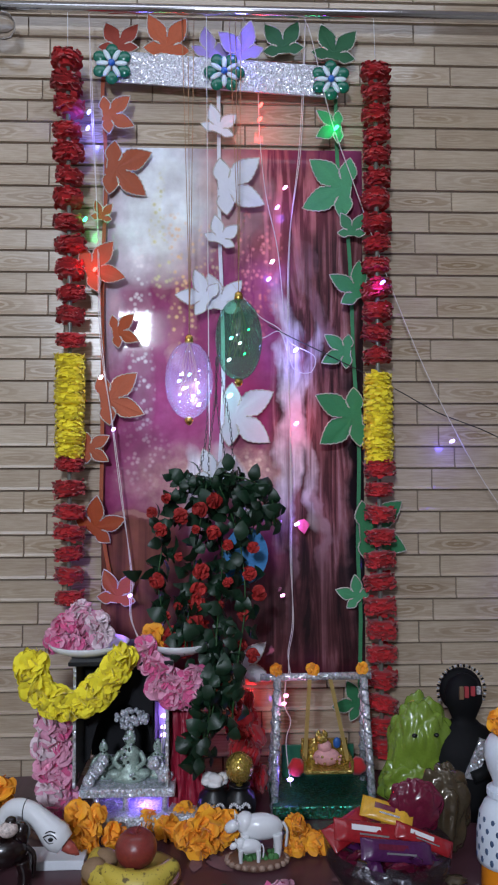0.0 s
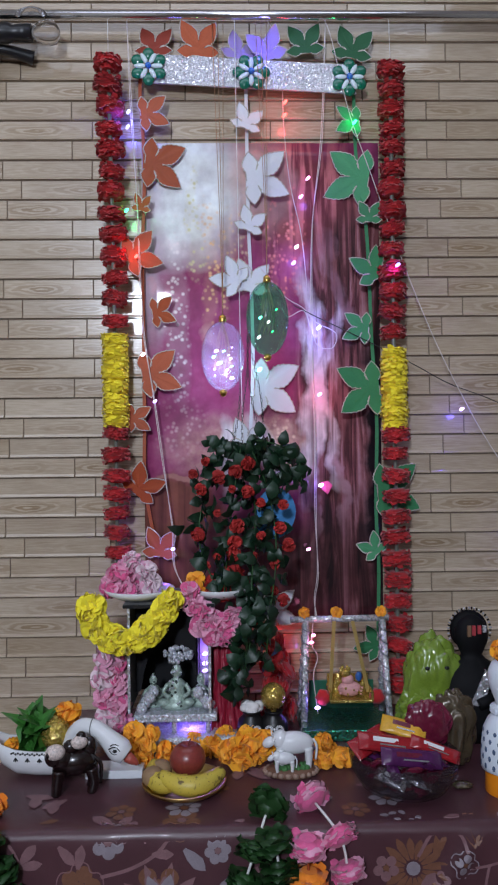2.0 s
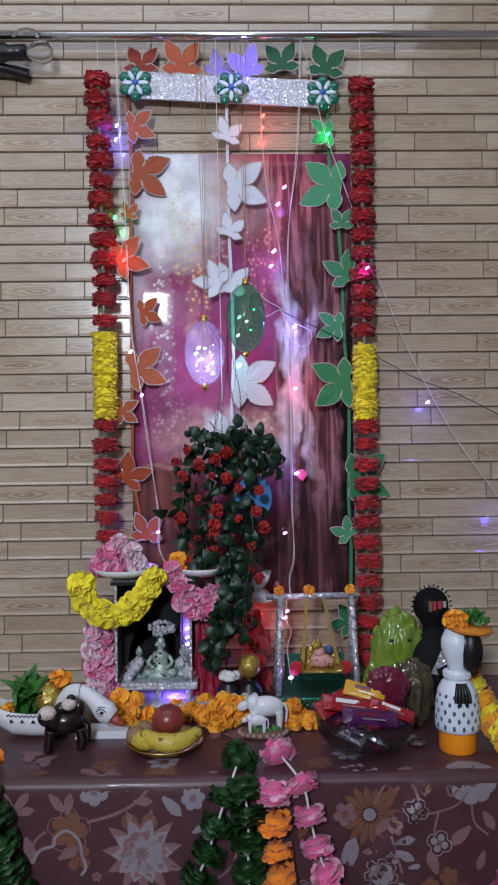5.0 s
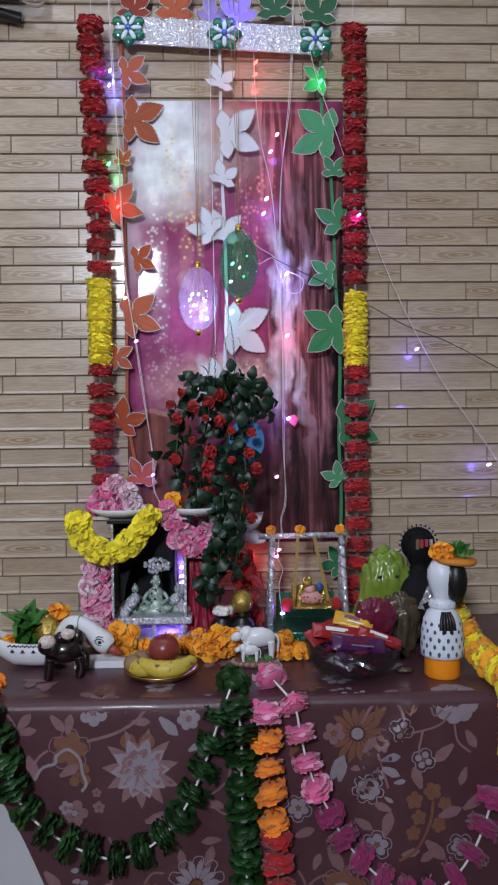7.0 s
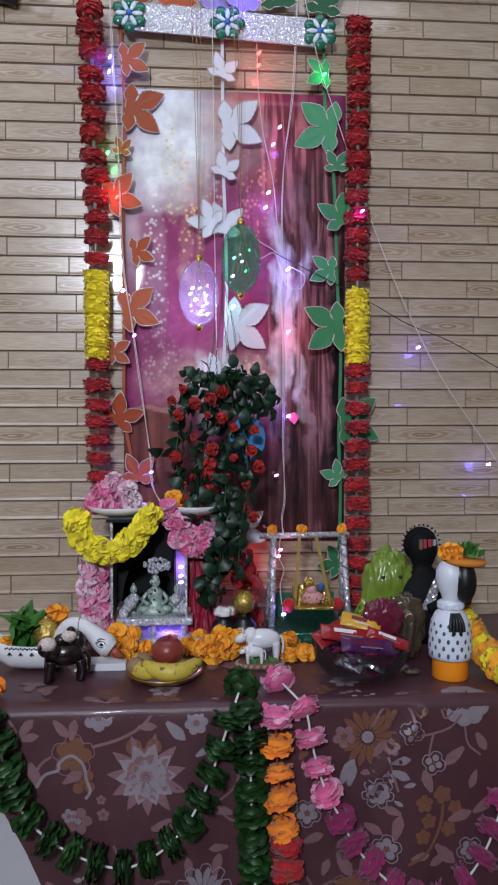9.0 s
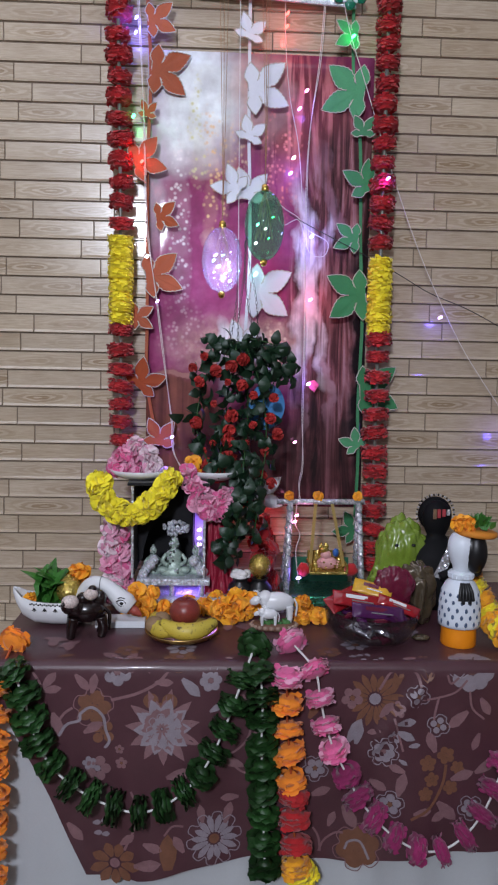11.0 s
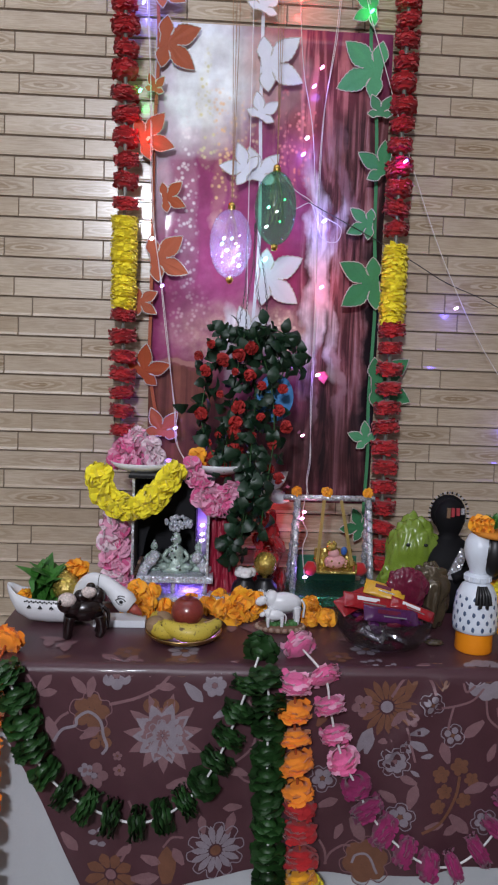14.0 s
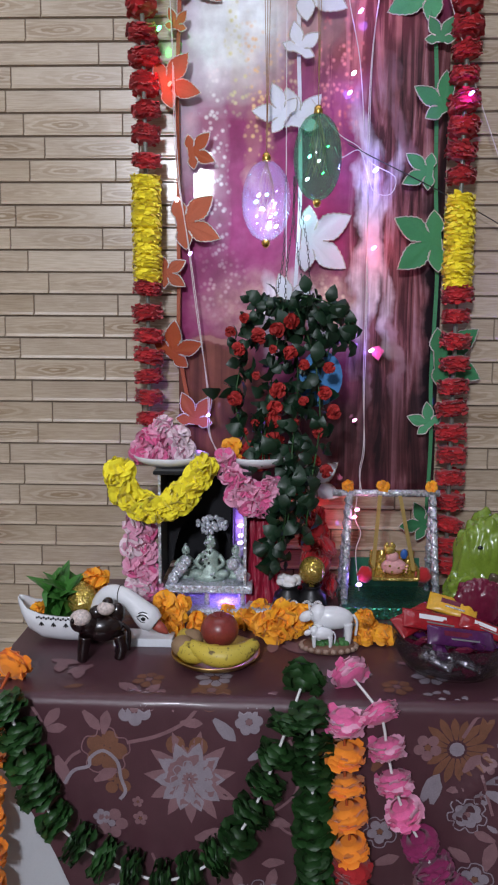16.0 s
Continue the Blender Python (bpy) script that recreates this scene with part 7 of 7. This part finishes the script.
def swing():
    y = 1.645
    ax, az = 0.072, 1.045
    bx, bz = 0.245, 1.051
    s = thing("toy_swing", "small swing with silver wrapped frame on a green base", "toy swing", ((ax + bx) / 2, y, TOP))
    ox = (ax + bx) / 2
    h = az - TOP
    base = 0.055
    for px, fx in ((ax, -0.012), (bx, 0.006)):
        for k, (fy, nm) in enumerate(((-0.055, "post"), (0.05, "post"))):
            bm = bmesh.new()
            p0, p1 = Vector((px - ox, 0, h)), Vector((px - ox + fx, fy, 0.004))
            tube(bm, [p0, p1], 0.0075, 12, steps=0)
            post = part("post", bm, M_SILVERF, s)
            bm = bmesh.new()
            d = (p1 - p0)
            pts = []
            for i in range(70):
                u = i / 69
                a = u * 9 * 2 * math.pi
                pts.append(p0 + d * u + Vector((0.0088 * math.cos(a), 0.0088 * math.sin(a), 0)))
            tube(bm, pts, 0.0014, 5, steps=0)
            part("tinsel", bm, M_DKTIN, post)
    bm = bmesh.new()
    tube(bm, [(ax - ox - 0.035, 0, h + 0.002), (bx - ox + 0.014, 0, h + 0.004)], 0.0075, 12, steps=0)
    part("crossbar", bm, M_SILVERF, s)
    bm = bmesh.new()
    box(bm, ax - ox - 0.016, bx - ox + 0.012, -0.075, 0.065, 0, base - 0.03, 0.003)
    part("base", bm, glitter("green_glitter", (0.01, 0.22, 0.10), 300, 0.35, 0.5), s, "green glitter covered base")
    bm = bmesh.new()
    box(bm, ax - ox + 0.012, bx - ox - 0.010, 0.062, 0.068, base - 0.03, base + 0.035, 0.001)
    part("back_board", bm, mat("dark_green_card", (0.02, 0.13, 0.07), 0.4), s, "dark green back board")
    # seat
    sx0, sz0 = 0.12, 0.875
    sx1, sz1 = 0.214, 0.88
    gz = sz0 - TOP
    bm = bmesh.new()
    box(bm, sx0 - ox, sx1 - ox, -0.045, 0.02, gz - 0.003, gz + 0.004, 0.002)
    box(bm, sx0 - ox, sx1 - ox, 0.014, 0.02, gz, gz + 0.045, 0.002)
    box(bm, sx0 - ox - 0.002, sx0 - ox + 0.003, -0.045, 0.02, gz, gz + 0.022, 0.001)
    box(bm, sx1 - ox - 0.003, sx1 - ox + 0.002, -0.045, 0.02, gz, gz + 0.022, 0.001)
    part("seat", bm, M_GGOLD, s, "gold swing seat")
    for q, qx in ((sx0 + 0.004, ax + 0.36 * (bx - ax)), (sx1 - 0.004, ax + 0.60 * (bx - ax))):
        bm = bmesh.new()
        w = 0.004
        slab(bm, [(qx - ox - w, h), (qx - ox + w, h), (q - ox + w, gz + 0.01), (q - ox - w, gz + 0.01)], -0.012, -0.010)
        part("ribbon", bm, mat("gold_ribbon", (0.50, 0.36, 0.12), 0.35, 0.4), s, "gold ribbon")
    rng = random.Random(6)
    for q in (sx0 - 0.014, sx1 + 0.012):
        bm = bmesh.new()
        ball(bm, (0, 0, 0), 0.017, 0.015, 0.017, 12, 8)
        for v in bm.verts:
            v.co *= rng.uniform(0.86, 1.12)
        p = part("pompom", bm, M_RED, s, "red pompom")
        p.location = (q - ox, -0.03, gz + 0.006)
    bm = bmesh.new()
    ball(bm, (0, 0, 0.016), 0.027, 0.015, 0.017, 16, 9)
    ball(bm, (-0.004, 0, 0.036), 0.014, 0.012, 0.013, 14, 8)
    ball(bm, (-0.010, 0, 0.050), 0.013, 0.010, 0.010, 12, 8, 1)
    for i in range(6):
        ball(bm, (-0.010 + 0.009 * math.cos(i), 0.0, 0.058 + 0.004 * math.sin(2 * i)), 0.004, 0.003, 0.007, 7, 5, 1)
    ball(bm, (0.021, 0.002, 0.042), 0.008, 0.004, 0.011, 10, 7, 2)
    for i in range(14):
        ball(bm, (rng.uniform(-0.024, 0.026), -0.013, rng.uniform(0.006, 0.026)), 0.003, 0.003, 0.003, 6, 4, 1 if i % 2 else 0)
    ob = part("idol", bm, [mat("pink_cloth_dress", (0.66, 0.33, 0.33), 0.6, var=0.3, scale=150), M_GGOLD, mat("blue_feather", (0.02, 0.10, 0.35), 0.5)])
    ob.location = ((sx0 + sx1) / 2, y - 0.015, TOP + gz + 0.004)
    tagged(ob, "tiny plain pink idol with a gold crown on the swing seat", "idol")
    for k, q in enumerate((ax, ax + 0.42 * (bx - ax), bx)):
        ob = new("marigold", MARI[k % 3])
        ob.matrix_basis = pose(q - 0.003, y, az + 0.017, 10, 20 * k, 50 * k) @ Matrix.Scale(0.52, 4)
        tagged(ob, "small orange flower fixed on the swing's crossbar", "flower", "flowers on the swing")
    ls = thing("light_string", "tiny pink and violet bulbs round the swing", "string lights", (0, 0, 0), "string lights")
    bm = bmesh.new()
    tube(bm, [(ax + 0.016, y + 0.0, az - 0.005), (ax + 0.012, y - 0.01, az - 0.05), (ax + 0.024, y - 0.014, az - 0.08), (ax + 0.014, y - 0.02, az - 0.12), (ax + 0.022, y - 0.03, TOP + 0.045)], 0.0011, 5)
    part("cord", bm, M_CORDW, ls)
    led(ls, ax + 0.015, y - 0.014, az - 0.03, "pink", 1.0)
    led(ls, ax + 0.010, y - 0.014, az - 0.046, "pink", 1.0)
    led(ls, ax + 0.02, y - 0.04, TOP + 0.062, "violet", 1.2)
    point_lamp("bulb_glow", (ax + 0.02, y - 0.02, az - 0.04), 0.03, (1.0, 0.25, 0.45), 0.008)
    point_lamp("bulb_glow", (ax + 0.02, y - 0.05, TOP + 0.066), 0.05, (0.25, 0.15, 1.0), 0.008)


M_DKTIN = mat("dark_tinsel_thread", (0.22, 0.24, 0.27), 0.35, 0.8)
swing()


def crumpled(name, label, category, at, size, material, seed, rough=0.18, freq=2.4, group="", squash=1.0, sub=5):
    """A crinkled foil or film bundle."""
    bm = bmesh.new()
    bmesh.ops.create_icosphere(bm, subdivisions=sub, radius=1.0)
    o = Vector((seed * 3.1, seed * 1.7, seed))
    for v in bm.verts:
        p = Vector((v.co.x * 1.3, v.co.y * 1.3, v.co.z * 0.6))
        k = 1 - rough * (1 - abs(noise.noise(p * freq + o)) * 2.0) + 0.32 * rough * (abs(noise.noise(p * freq * 2.7 + o)) - 0.2) + 0.10 * rough * abs(noise.noise(p * freq * 6.5 + o))
        v.co = Vector((v.co.x * size[0] * k, v.co.y * size[1] * k, v.co.z * size[2] * k))
    zmin = min(v.co.z for v in bm.verts)
    for v in bm.verts:
        v.co.z -= zmin
    ob = part(name, bm, material, smooth=True)
    ob.location = at
    if label:
        tagged(ob, label, category, group)
    return ob


M_GREENF = mat("green_glossy_film", (0.17, 0.26, 0.030), 0.22, var=0.3, scale=30, coat=0.6)
M_PURPLEF = mat("purple_glossy_wrapper", (0.07, 0.012, 0.075), 0.2, var=0.4, scale=60, coat=0.5)
M_MAROONF = mat("maroon_glossy_wrapper", (0.13, 0.010, 0.032), 0.2, var=0.4, scale=60, coat=0.5)
M_REDF = mat("red_glossy_wrapper", (0.30, 0.012, 0.018), 0.22, var=0.3, scale=60, coat=0.4)
M_YELF = mat("yellow_wrapper", (0.66, 0.36, 0.03), 0.3, var=0.3, scale=60)
M_FOIL = mat("silver_foil", (0.62, 0.64, 0.68), 0.2, 0.9, var=0.3, scale=90)
M_GOLDFILM = mat("gold_clear_film", (0.09, 0.068, 0.040), 0.13, 0.3, var=0.4, scale=50, coat=0.6)


def green_figure():
    x, z = 0.346, 0.94
    g = thing("wrapped_bundle", "bright green glossy crinkled bundle standing by the wall", "wrapped bundle", (x, 1.60, TOP))
    ob = crumpled("wrap", "", "", (0, 0, 0), (0.070, 0.045, 0.110), M_GREENF, 3, 0.13, 2.6)
    ob.parent = g
    ob2 = crumpled("wrap", "", "", (-0.012, -0.014, 0), (0.076, 0.045, 0.060), M_GREENF, 7, 0.18, 3.0)
    ob2.parent = g
    for e in (-1, 1):
        bm = bmesh.new()
        ball(bm, (0, 0, 0), 0.0055, 0.004, 0.004, 10, 6)
        p = part("bead", bm, M_BLACK, g, "black bead")
        p.location = (0.0 + e * 0.021, -0.040, 0.158)


green_figure()


def bust():
    x, z = 0.433, 1.001
    bm = bmesh.new()
    lathe(bm, [(0, 0), (0.078, 0), (0.082, 0.03), (0.080, 0.115), (0.066, 0.146), (0.032, 0.166), (0.023, 0.176), (0.028, 0.188), (0.036, 0.208), (0.037, 0.228), (0.028, 0.250), (0.010, 0.262), (0, 0.263)], 26, squash=0.7)
    ball(bm, (0.0, 0.018, 0.226), 0.043, 0.022, 0.044, 18, 11)
    for i in range(33):
        a = math.pi * (-0.12 + 1.24 * i / 32)
        ball(bm, (0.047 * math.cos(a), 0.012, 0.226 + 0.049 * math.sin(a)), 0.0021, 0.003, 0.0036, 7, 5, 0 if i % 2 else 1, m=Matrix.Rotation(-(a - math.pi / 2), 4, "Y"))
    for k, (px, m) in enumerate(((-0.014, 3), (-0.004, 2), (0.008, 2), (0.019, 1))):
        box(bm, px - 0.004, px + 0.004, -0.034, -0.028, 0.222 + 0.003 * k, 0.246, 0.001, m)
    slab(bm, [(-0.020, 0.085), (0.004, 0.080), (0.030, 0.150), (0.012, 0.158)], -0.060, -0.055, 1)
    tube(bm, [(0.060, -0.02, 0.12), (0.030, -0.055, 0.10), (-0.005, -0.062, 0.085)], lambda u: 0.016 - 0.004 * u, 9)
    ob = part("bust", bm, [mat("matt_black_paint", (0.004, 0.004, 0.005), 0.7), M_SILVERF, mat("red_cloth_patch", (0.4, 0.04, 0.05), 0.6), mat("bronze_patch", (0.20, 0.12, 0.07), 0.4)])
    ob.location = (x, 1.60, TOP)
    tagged(ob, "black bust ornament with a silver comb crest", "statue")


bust()


def bottle_doll():
    x, y = 0.407, 1.325
    bm = bmesh.new()
    lathe(bm, [(0, 0), (0.037, 0), (0.039, 0.003), (0.038, 0.040), (0.038, 0.046)], 30, mi=1)
    lathe(bm, [(0.037, 0.040), (0.0455, 0.042), (0.0465, 0.05), (0.0455, 0.085), (0.041, 0.112), (0.033, 0.128), (0.024, 0.136), (0.022, 0.14)], 32)
    lathe(bm, [(0.022, 0.135), (0.026, 0.137), (0.026, 0.151), (0.022, 0.153), (0.019, 0.154)], 28, mi=0)
    for i in range(16):
        a = 2 * math.pi * i / 16
        box(bm, -0.004, 0.004, -0.002, 0.002, -0.005, 0.005, 0.001, 0, Matrix.Rotation(a, 4, "Z") @ Matrix.Translation((0, -0.0265, 0.144)))
    lathe(bm, [(0.018, 0.15), (0.019, 0.16), (0.027, 0.178), (0.032, 0.196), (0.031, 0.212), (0.024, 0.226), (0.012, 0.234), (0, 0.236)], 26)
    ball(bm, (0.018, 0.006, 0.198), 0.036, 0.040, 0.040, 20, 12, 2)
    ball(bm, (0.026, -0.014, 0.192), 0.025, 0.025, 0.042, 18, 11, 2)
    ball(bm, (0.034, -0.004, 0.164), 0.012, 0.014, 0.024, 12, 8, 2)
    lathe(bm, [(0, 0.226), (0.043, 0.226), (0.047, 0.230), (0.046, 0.236), (0, 0.238)], 30, pose(0.012, 0, 0.0, 0, 4, 0), 4)
    rng = random.Random(12)
    prof = ((0.05, 0.0462), (0.085, 0.0452), (0.112, 0.0405))
    for row, z in enumerate((0.052, 0.066, 0.080, 0.094, 0.108)):
        for i in range(15):
            a = 2 * math.pi * (i + 0.5 * (row % 2)) / 15
            r = along(prof, z)
            ball(bm, (r * math.sin(a), -r * math.cos(a), z), 0.0036, 0.0011, 0.0052, 7, 5, 5, m=Matrix.Rotation(a, 4, "Z"))
    for k in range(5):
        a = -0.25 + 0.13 * k
        pts = [(0.026 * math.sin(a), -0.029 * math.cos(a), 0.132), (0.040 * math.sin(a * 1.2), -0.0385 * math.cos(a), 0.118), (0.044 * math.sin(a * 1.3), -0.043 * math.cos(a), 0.100 - 0.006 * (k % 2))]
        tube(bm, pts, 0.0042, 7, 2)
    ob = part("bottle_doll", bm, [mat("pale_blue_white_paint", (0.70, 0.76, 0.84), 0.35, var=0.06, scale=60), mat("orange_paint", (1.0, 0.30, 0.01), 0.4, var=0.1), M_BLACK, M_SILVERF, mat("orange_felt", (0.62, 0.22, 0.02), 0.8), mat("blue_grey_paint", (0.06, 0.10, 0.19), 0.5)])
    ob.matrix_basis = Matrix.Translation((x, y, TOP)) @ Matrix.Diagonal((0.96, 0.96, 1.05, 1))
    tagged(ob, "painted bottle doll, white dotted body on an orange foot", "doll")
    t = TOP + 0.2495
    g = thing("flower_posy", "posy of orange flowers and greens on the bottle doll", "flowers", (x + 0.012, y, t))
    for dx, dy, r in ((-0.024, -0.012, 0.7), (-0.008, -0.014, 0.75), (-0.014, 0.008, 0.7)):
        instance(MARI[0], "flower", g, pose(dx, dy, 0.012, 20, 10, 40 * r) @ Matrix.Scale(r, 4))
    bm = bmesh.new()
    rows = [[bm.verts.new((k * 0.006 * w, 0, 0.024 * u)) for k in (-1, 1)] for u, w in ((0, 0.3), (0.5, 1), (1, 0.1))]
    for a, b in zip(rows, rows[1:]):
        bm.faces.new((a[0], a[1], b[1], b[0]))
    me = bpy.data.meshes.new("sprig")
    bm.to_mesh(me)
    bm.free()
    me.materials.append(M_GREENL)
    for i in range(60):
        instance(me, "sprig", g, pose(rng.uniform(0.004, 0.04), rng.uniform(-0.022, 0.022), rng.uniform(0.0, 0.014), rng.uniform(-55, 55), rng.uniform(-55, 55), rng.uniform(0, 360)))


bottle_doll()


def sweets():
    x, y = 0.221, 1.338
    b = thing("glass_bowl", "clear glass bowl heaped with wrapped sweets", "bowl", (x, y, TOP))
    bm = bmesh.new()
    lathe(bm, [(0, 0.004), (0.044, 0.004), (0.076, 0.018), (0.094, 0.044), (0.099, 0.074), (0.101, 0.074), (0.097, 0.044), (0.079, 0.015), (0.046, 0.0), (0, 0.0)], 40)
    ob = part("bowl", bm, tinted("smoky_bowl_glass", (0.05, 0.045, 0.05), (0.80, 0.78, 0.80), 0.12), b)
    ob.visible_shadow = False
    rng = random.Random(77)
    mats = (M_PURPLEF, M_FOIL, M_MAROONF, M_MAROONF, M_PURPLEF, M_YELF, M_MAROONF)
    names = ("purple", "silver", "maroon", "maroon", "purple", "yellow", "maroon")
    k = 0
    for ring, n, z in ((0.035, 7, 0.022), (0.060, 10, 0.042), (0.058, 10, 0.062), (0.035, 7, 0.074), (0.012, 3, 0.084)):
        for i in range(n):
            a = 2 * math.pi * i / n + ring * 50
            q = rng.randrange(7)
            bm = bmesh.new()
            L, W, H = rng.uniform(0.022, 0.030), 0.011, 0.0065
            nx = 10
            rows = []
            for j in range(nx + 1):
                u = 2 * j / nx - 1
                w = W * (1.0 if abs(u) < 0.62 else 0.45 + 0.5 * (abs(u) - 0.62) / 0.38)
                hh = H * math.sqrt(max(0.02, 1 - min(1, abs(u) / 0.7) ** 2))
                rows.append([bm.verts.new((u * L, w * math.cos(t) + rng.uniform(-0.0008, 0.0008), hh * math.sin(t) + rng.uniform(-0.0008, 0.0008))) for t in [2 * math.pi * s / 8 for s in range(8)]])
            for r0, r1 in zip(rows, rows[1:]):
                for s in range(8):
                    bm.faces.new((r0[s], r0[(s + 1) % 8], r1[(s + 1) % 8], r1[s]))
            ob = part("sweet", bm, mats[q])
            ob.matrix_basis = pose(x + ring * math.cos(a), y + ring * math.sin(a), TOP + z, rng.uniform(-35, 35), rng.uniform(-35, 35), rng.uniform(0, 360))
            tagged(ob, "small " + names[q] + " foil wrapped sweet in the glass bowl", "sweet", "sweets in the bowl")

    def bar(px, py, pz, sx, sz, rot, m, stripe, label):
        t = thing("chocolate_bar", label, "chocolate bar", (0, 0, 0), "bars in the bowl")
        t.matrix_basis = pose(x + px * 1.1, y + py * 1.1, TOP + pz - 0.010, *rot)
        bm = bmesh.new()
        rows = []
        for i in range(17):
            u = 2 * i / 16 - 1
            puff = 0.0068 * (1 - abs(u) ** 5) ** 0.5 if abs(u) < 0.86 else 0.0006
            rows.append([bm.verts.new((u * (sx + 0.007), -puff * math.cos(t) * (1 + 0.25 * noise.noise(Vector((u * 4 + sx * 90, t, sz * 50)))), sz * math.sin(t) * (1 + 0.05 * noise.noise(Vector((u * 7, t * 2, sx * 80)))))) for t in [2 * math.pi * k / 16 for k in range(16)]])
        for r0, r1 in zip(rows, rows[1:]):
            for k in range(16):
                bm.faces.new((r0[k], r0[(k + 1) % 16], r1[(k + 1) % 16], r1[k])).smooth = True
        bm.faces.new(rows[0])
        bm.faces.new(rows[-1][::-1])
        part("wrapper", bm, m, t)
        for kk, (u0, u1, v0, v1) in enumerate(((-0.6, 0.35, -0.05, 0.45), (-0.35, 0.6, -0.42, -0.26))):
            bm = bmesh.new()
            box(bm, sx * u0, sx * u1, -0.0072, -0.0064, sz * v0, sz * v1)
            part("print_bar", bm, stripe if kk == 0 else M_FOIL, t, "plain printed bar")
    bar(-0.030, -0.020, 0.106, 0.050, 0.017, (-46, 10, 4), M_REDF, M_WHITE, "red and white wrapped chocolate bar lying on the sweets")
    bar(0.004, -0.040, 0.088, 0.050, 0.016, (-36, 8, 6), M_PURPLEF, M_MAROONF, "purple wrapped chocolate bar lying on the sweets")
    bar(-0.056, 0.004, 0.100, 0.034, 0.020, (-50, -14, 30), M_REDF, M_MAROONF, "red wrapped wafer packet lying on the sweets")
    bar(0.004, 0.018, 0.118, 0.035, 0.018, (-52, 12, -14), M_YELF, M_MAROONF, "yellow wrapped packet lying on the sweets")
    bar(0.048, -0.020, 0.094, 0.040, 0.013, (-46, 20, -6), M_REDF, M_WHITE, "red wrapped chocolate stick lying on the sweets")
    bar(-0.032, -0.050, 0.056, 0.022, 0.014, (-60, 14, -30), M_FOIL, M_WHITE, "silver wrapped packet showing through the bowl")
    crumpled("pouch", "maroon glossy pouch standing in the sweet bowl", "pouch", (x + 0.052, y + 0.030, TOP + 0.060), (0.048, 0.020, 0.048), M_MAROONF, 5, 0.13, 2.3)
    g = crumpled("wrapped_gift", "gold and clear film wrapped gift bundle behind the bowl", "gift", (x + 0.125, y + 0.11, TOP), (0.050, 0.04, 0.082), M_GOLDFILM, 9, 0.22, 1.7)
    crumpled("film_scrap", "crumpled clear gold film on the tablecloth", "film", (x + 0.11, y + 0.005, TOP), (0.022, 0.016, 0.007), M_GOLDFILM, 11, 0.3, 3.0, sub=3)


sweets()


def low_leaf():
    """White and green foam leaves low beside the swing, and the heart tag on the cord."""
    rng = random.Random(2)
    x, z = 0.021, 1.053
    t = thing("foam_leaf", "white foam leaf stuck low beside the swing", "foam leaf", (0, 0, 0))
    leaf(t, x, z, 0.055, 10, 1.72, M_WHFOAM, rng)
    x, z = 0.141, 1.337
    bm = bmesh.new()
    slab(bm, [(-0.012, 0.012), (0.004, 0.016), (0.016, 0.004), (0.004, -0.018), (-0.010, -0.006)], -0.003, 0.003)
    # the red of the bulb light is put into the glass colour
    ob = part("glass_tag", bm, mat("bulb_red_tinted_glass", (0.55, 0.10, 0.14), 0.1, coat=0.6))
    ob.location = (x, 1.805, z)
    tagged(ob, "small faceted glass tag with red bulb light in its colour", "pendant")


low_leaf()


def red_bunch():
    """Red cloth flowers standing between the shrine and the swing."""
    rng = random.Random(41)
    g = thing("flower_bunch", "bunch of red cloth flowers leaning behind the black pots", "flowers", (0.0, 1.70, TOP))
    x0 = 0.008
    for i, (dx, dz, s) in enumerate(((0, 0.03, 1.0), (0.03, 0.032, 0.9), (-0.028, 0.035, 0.9), (0.012, 0.075, 1.0), (-0.016, 0.085, 0.9), (0.02, 0.12, 0.9), (0.0, 0.15, 0.8), (-0.02, 0.13, 0.7), (0.008, 0.185, 0.7))):
        instance(DEEP_HEADS[i % 2], "flower", g, pose(x0 + dx, -0.012 * (i % 2), dz, rng.uniform(40, 100), rng.uniform(-30, 30), rng.uniform(0, 360)) @ Matrix.Scale(s * 0.9, 4))


red_bunch()


tiled_wall()
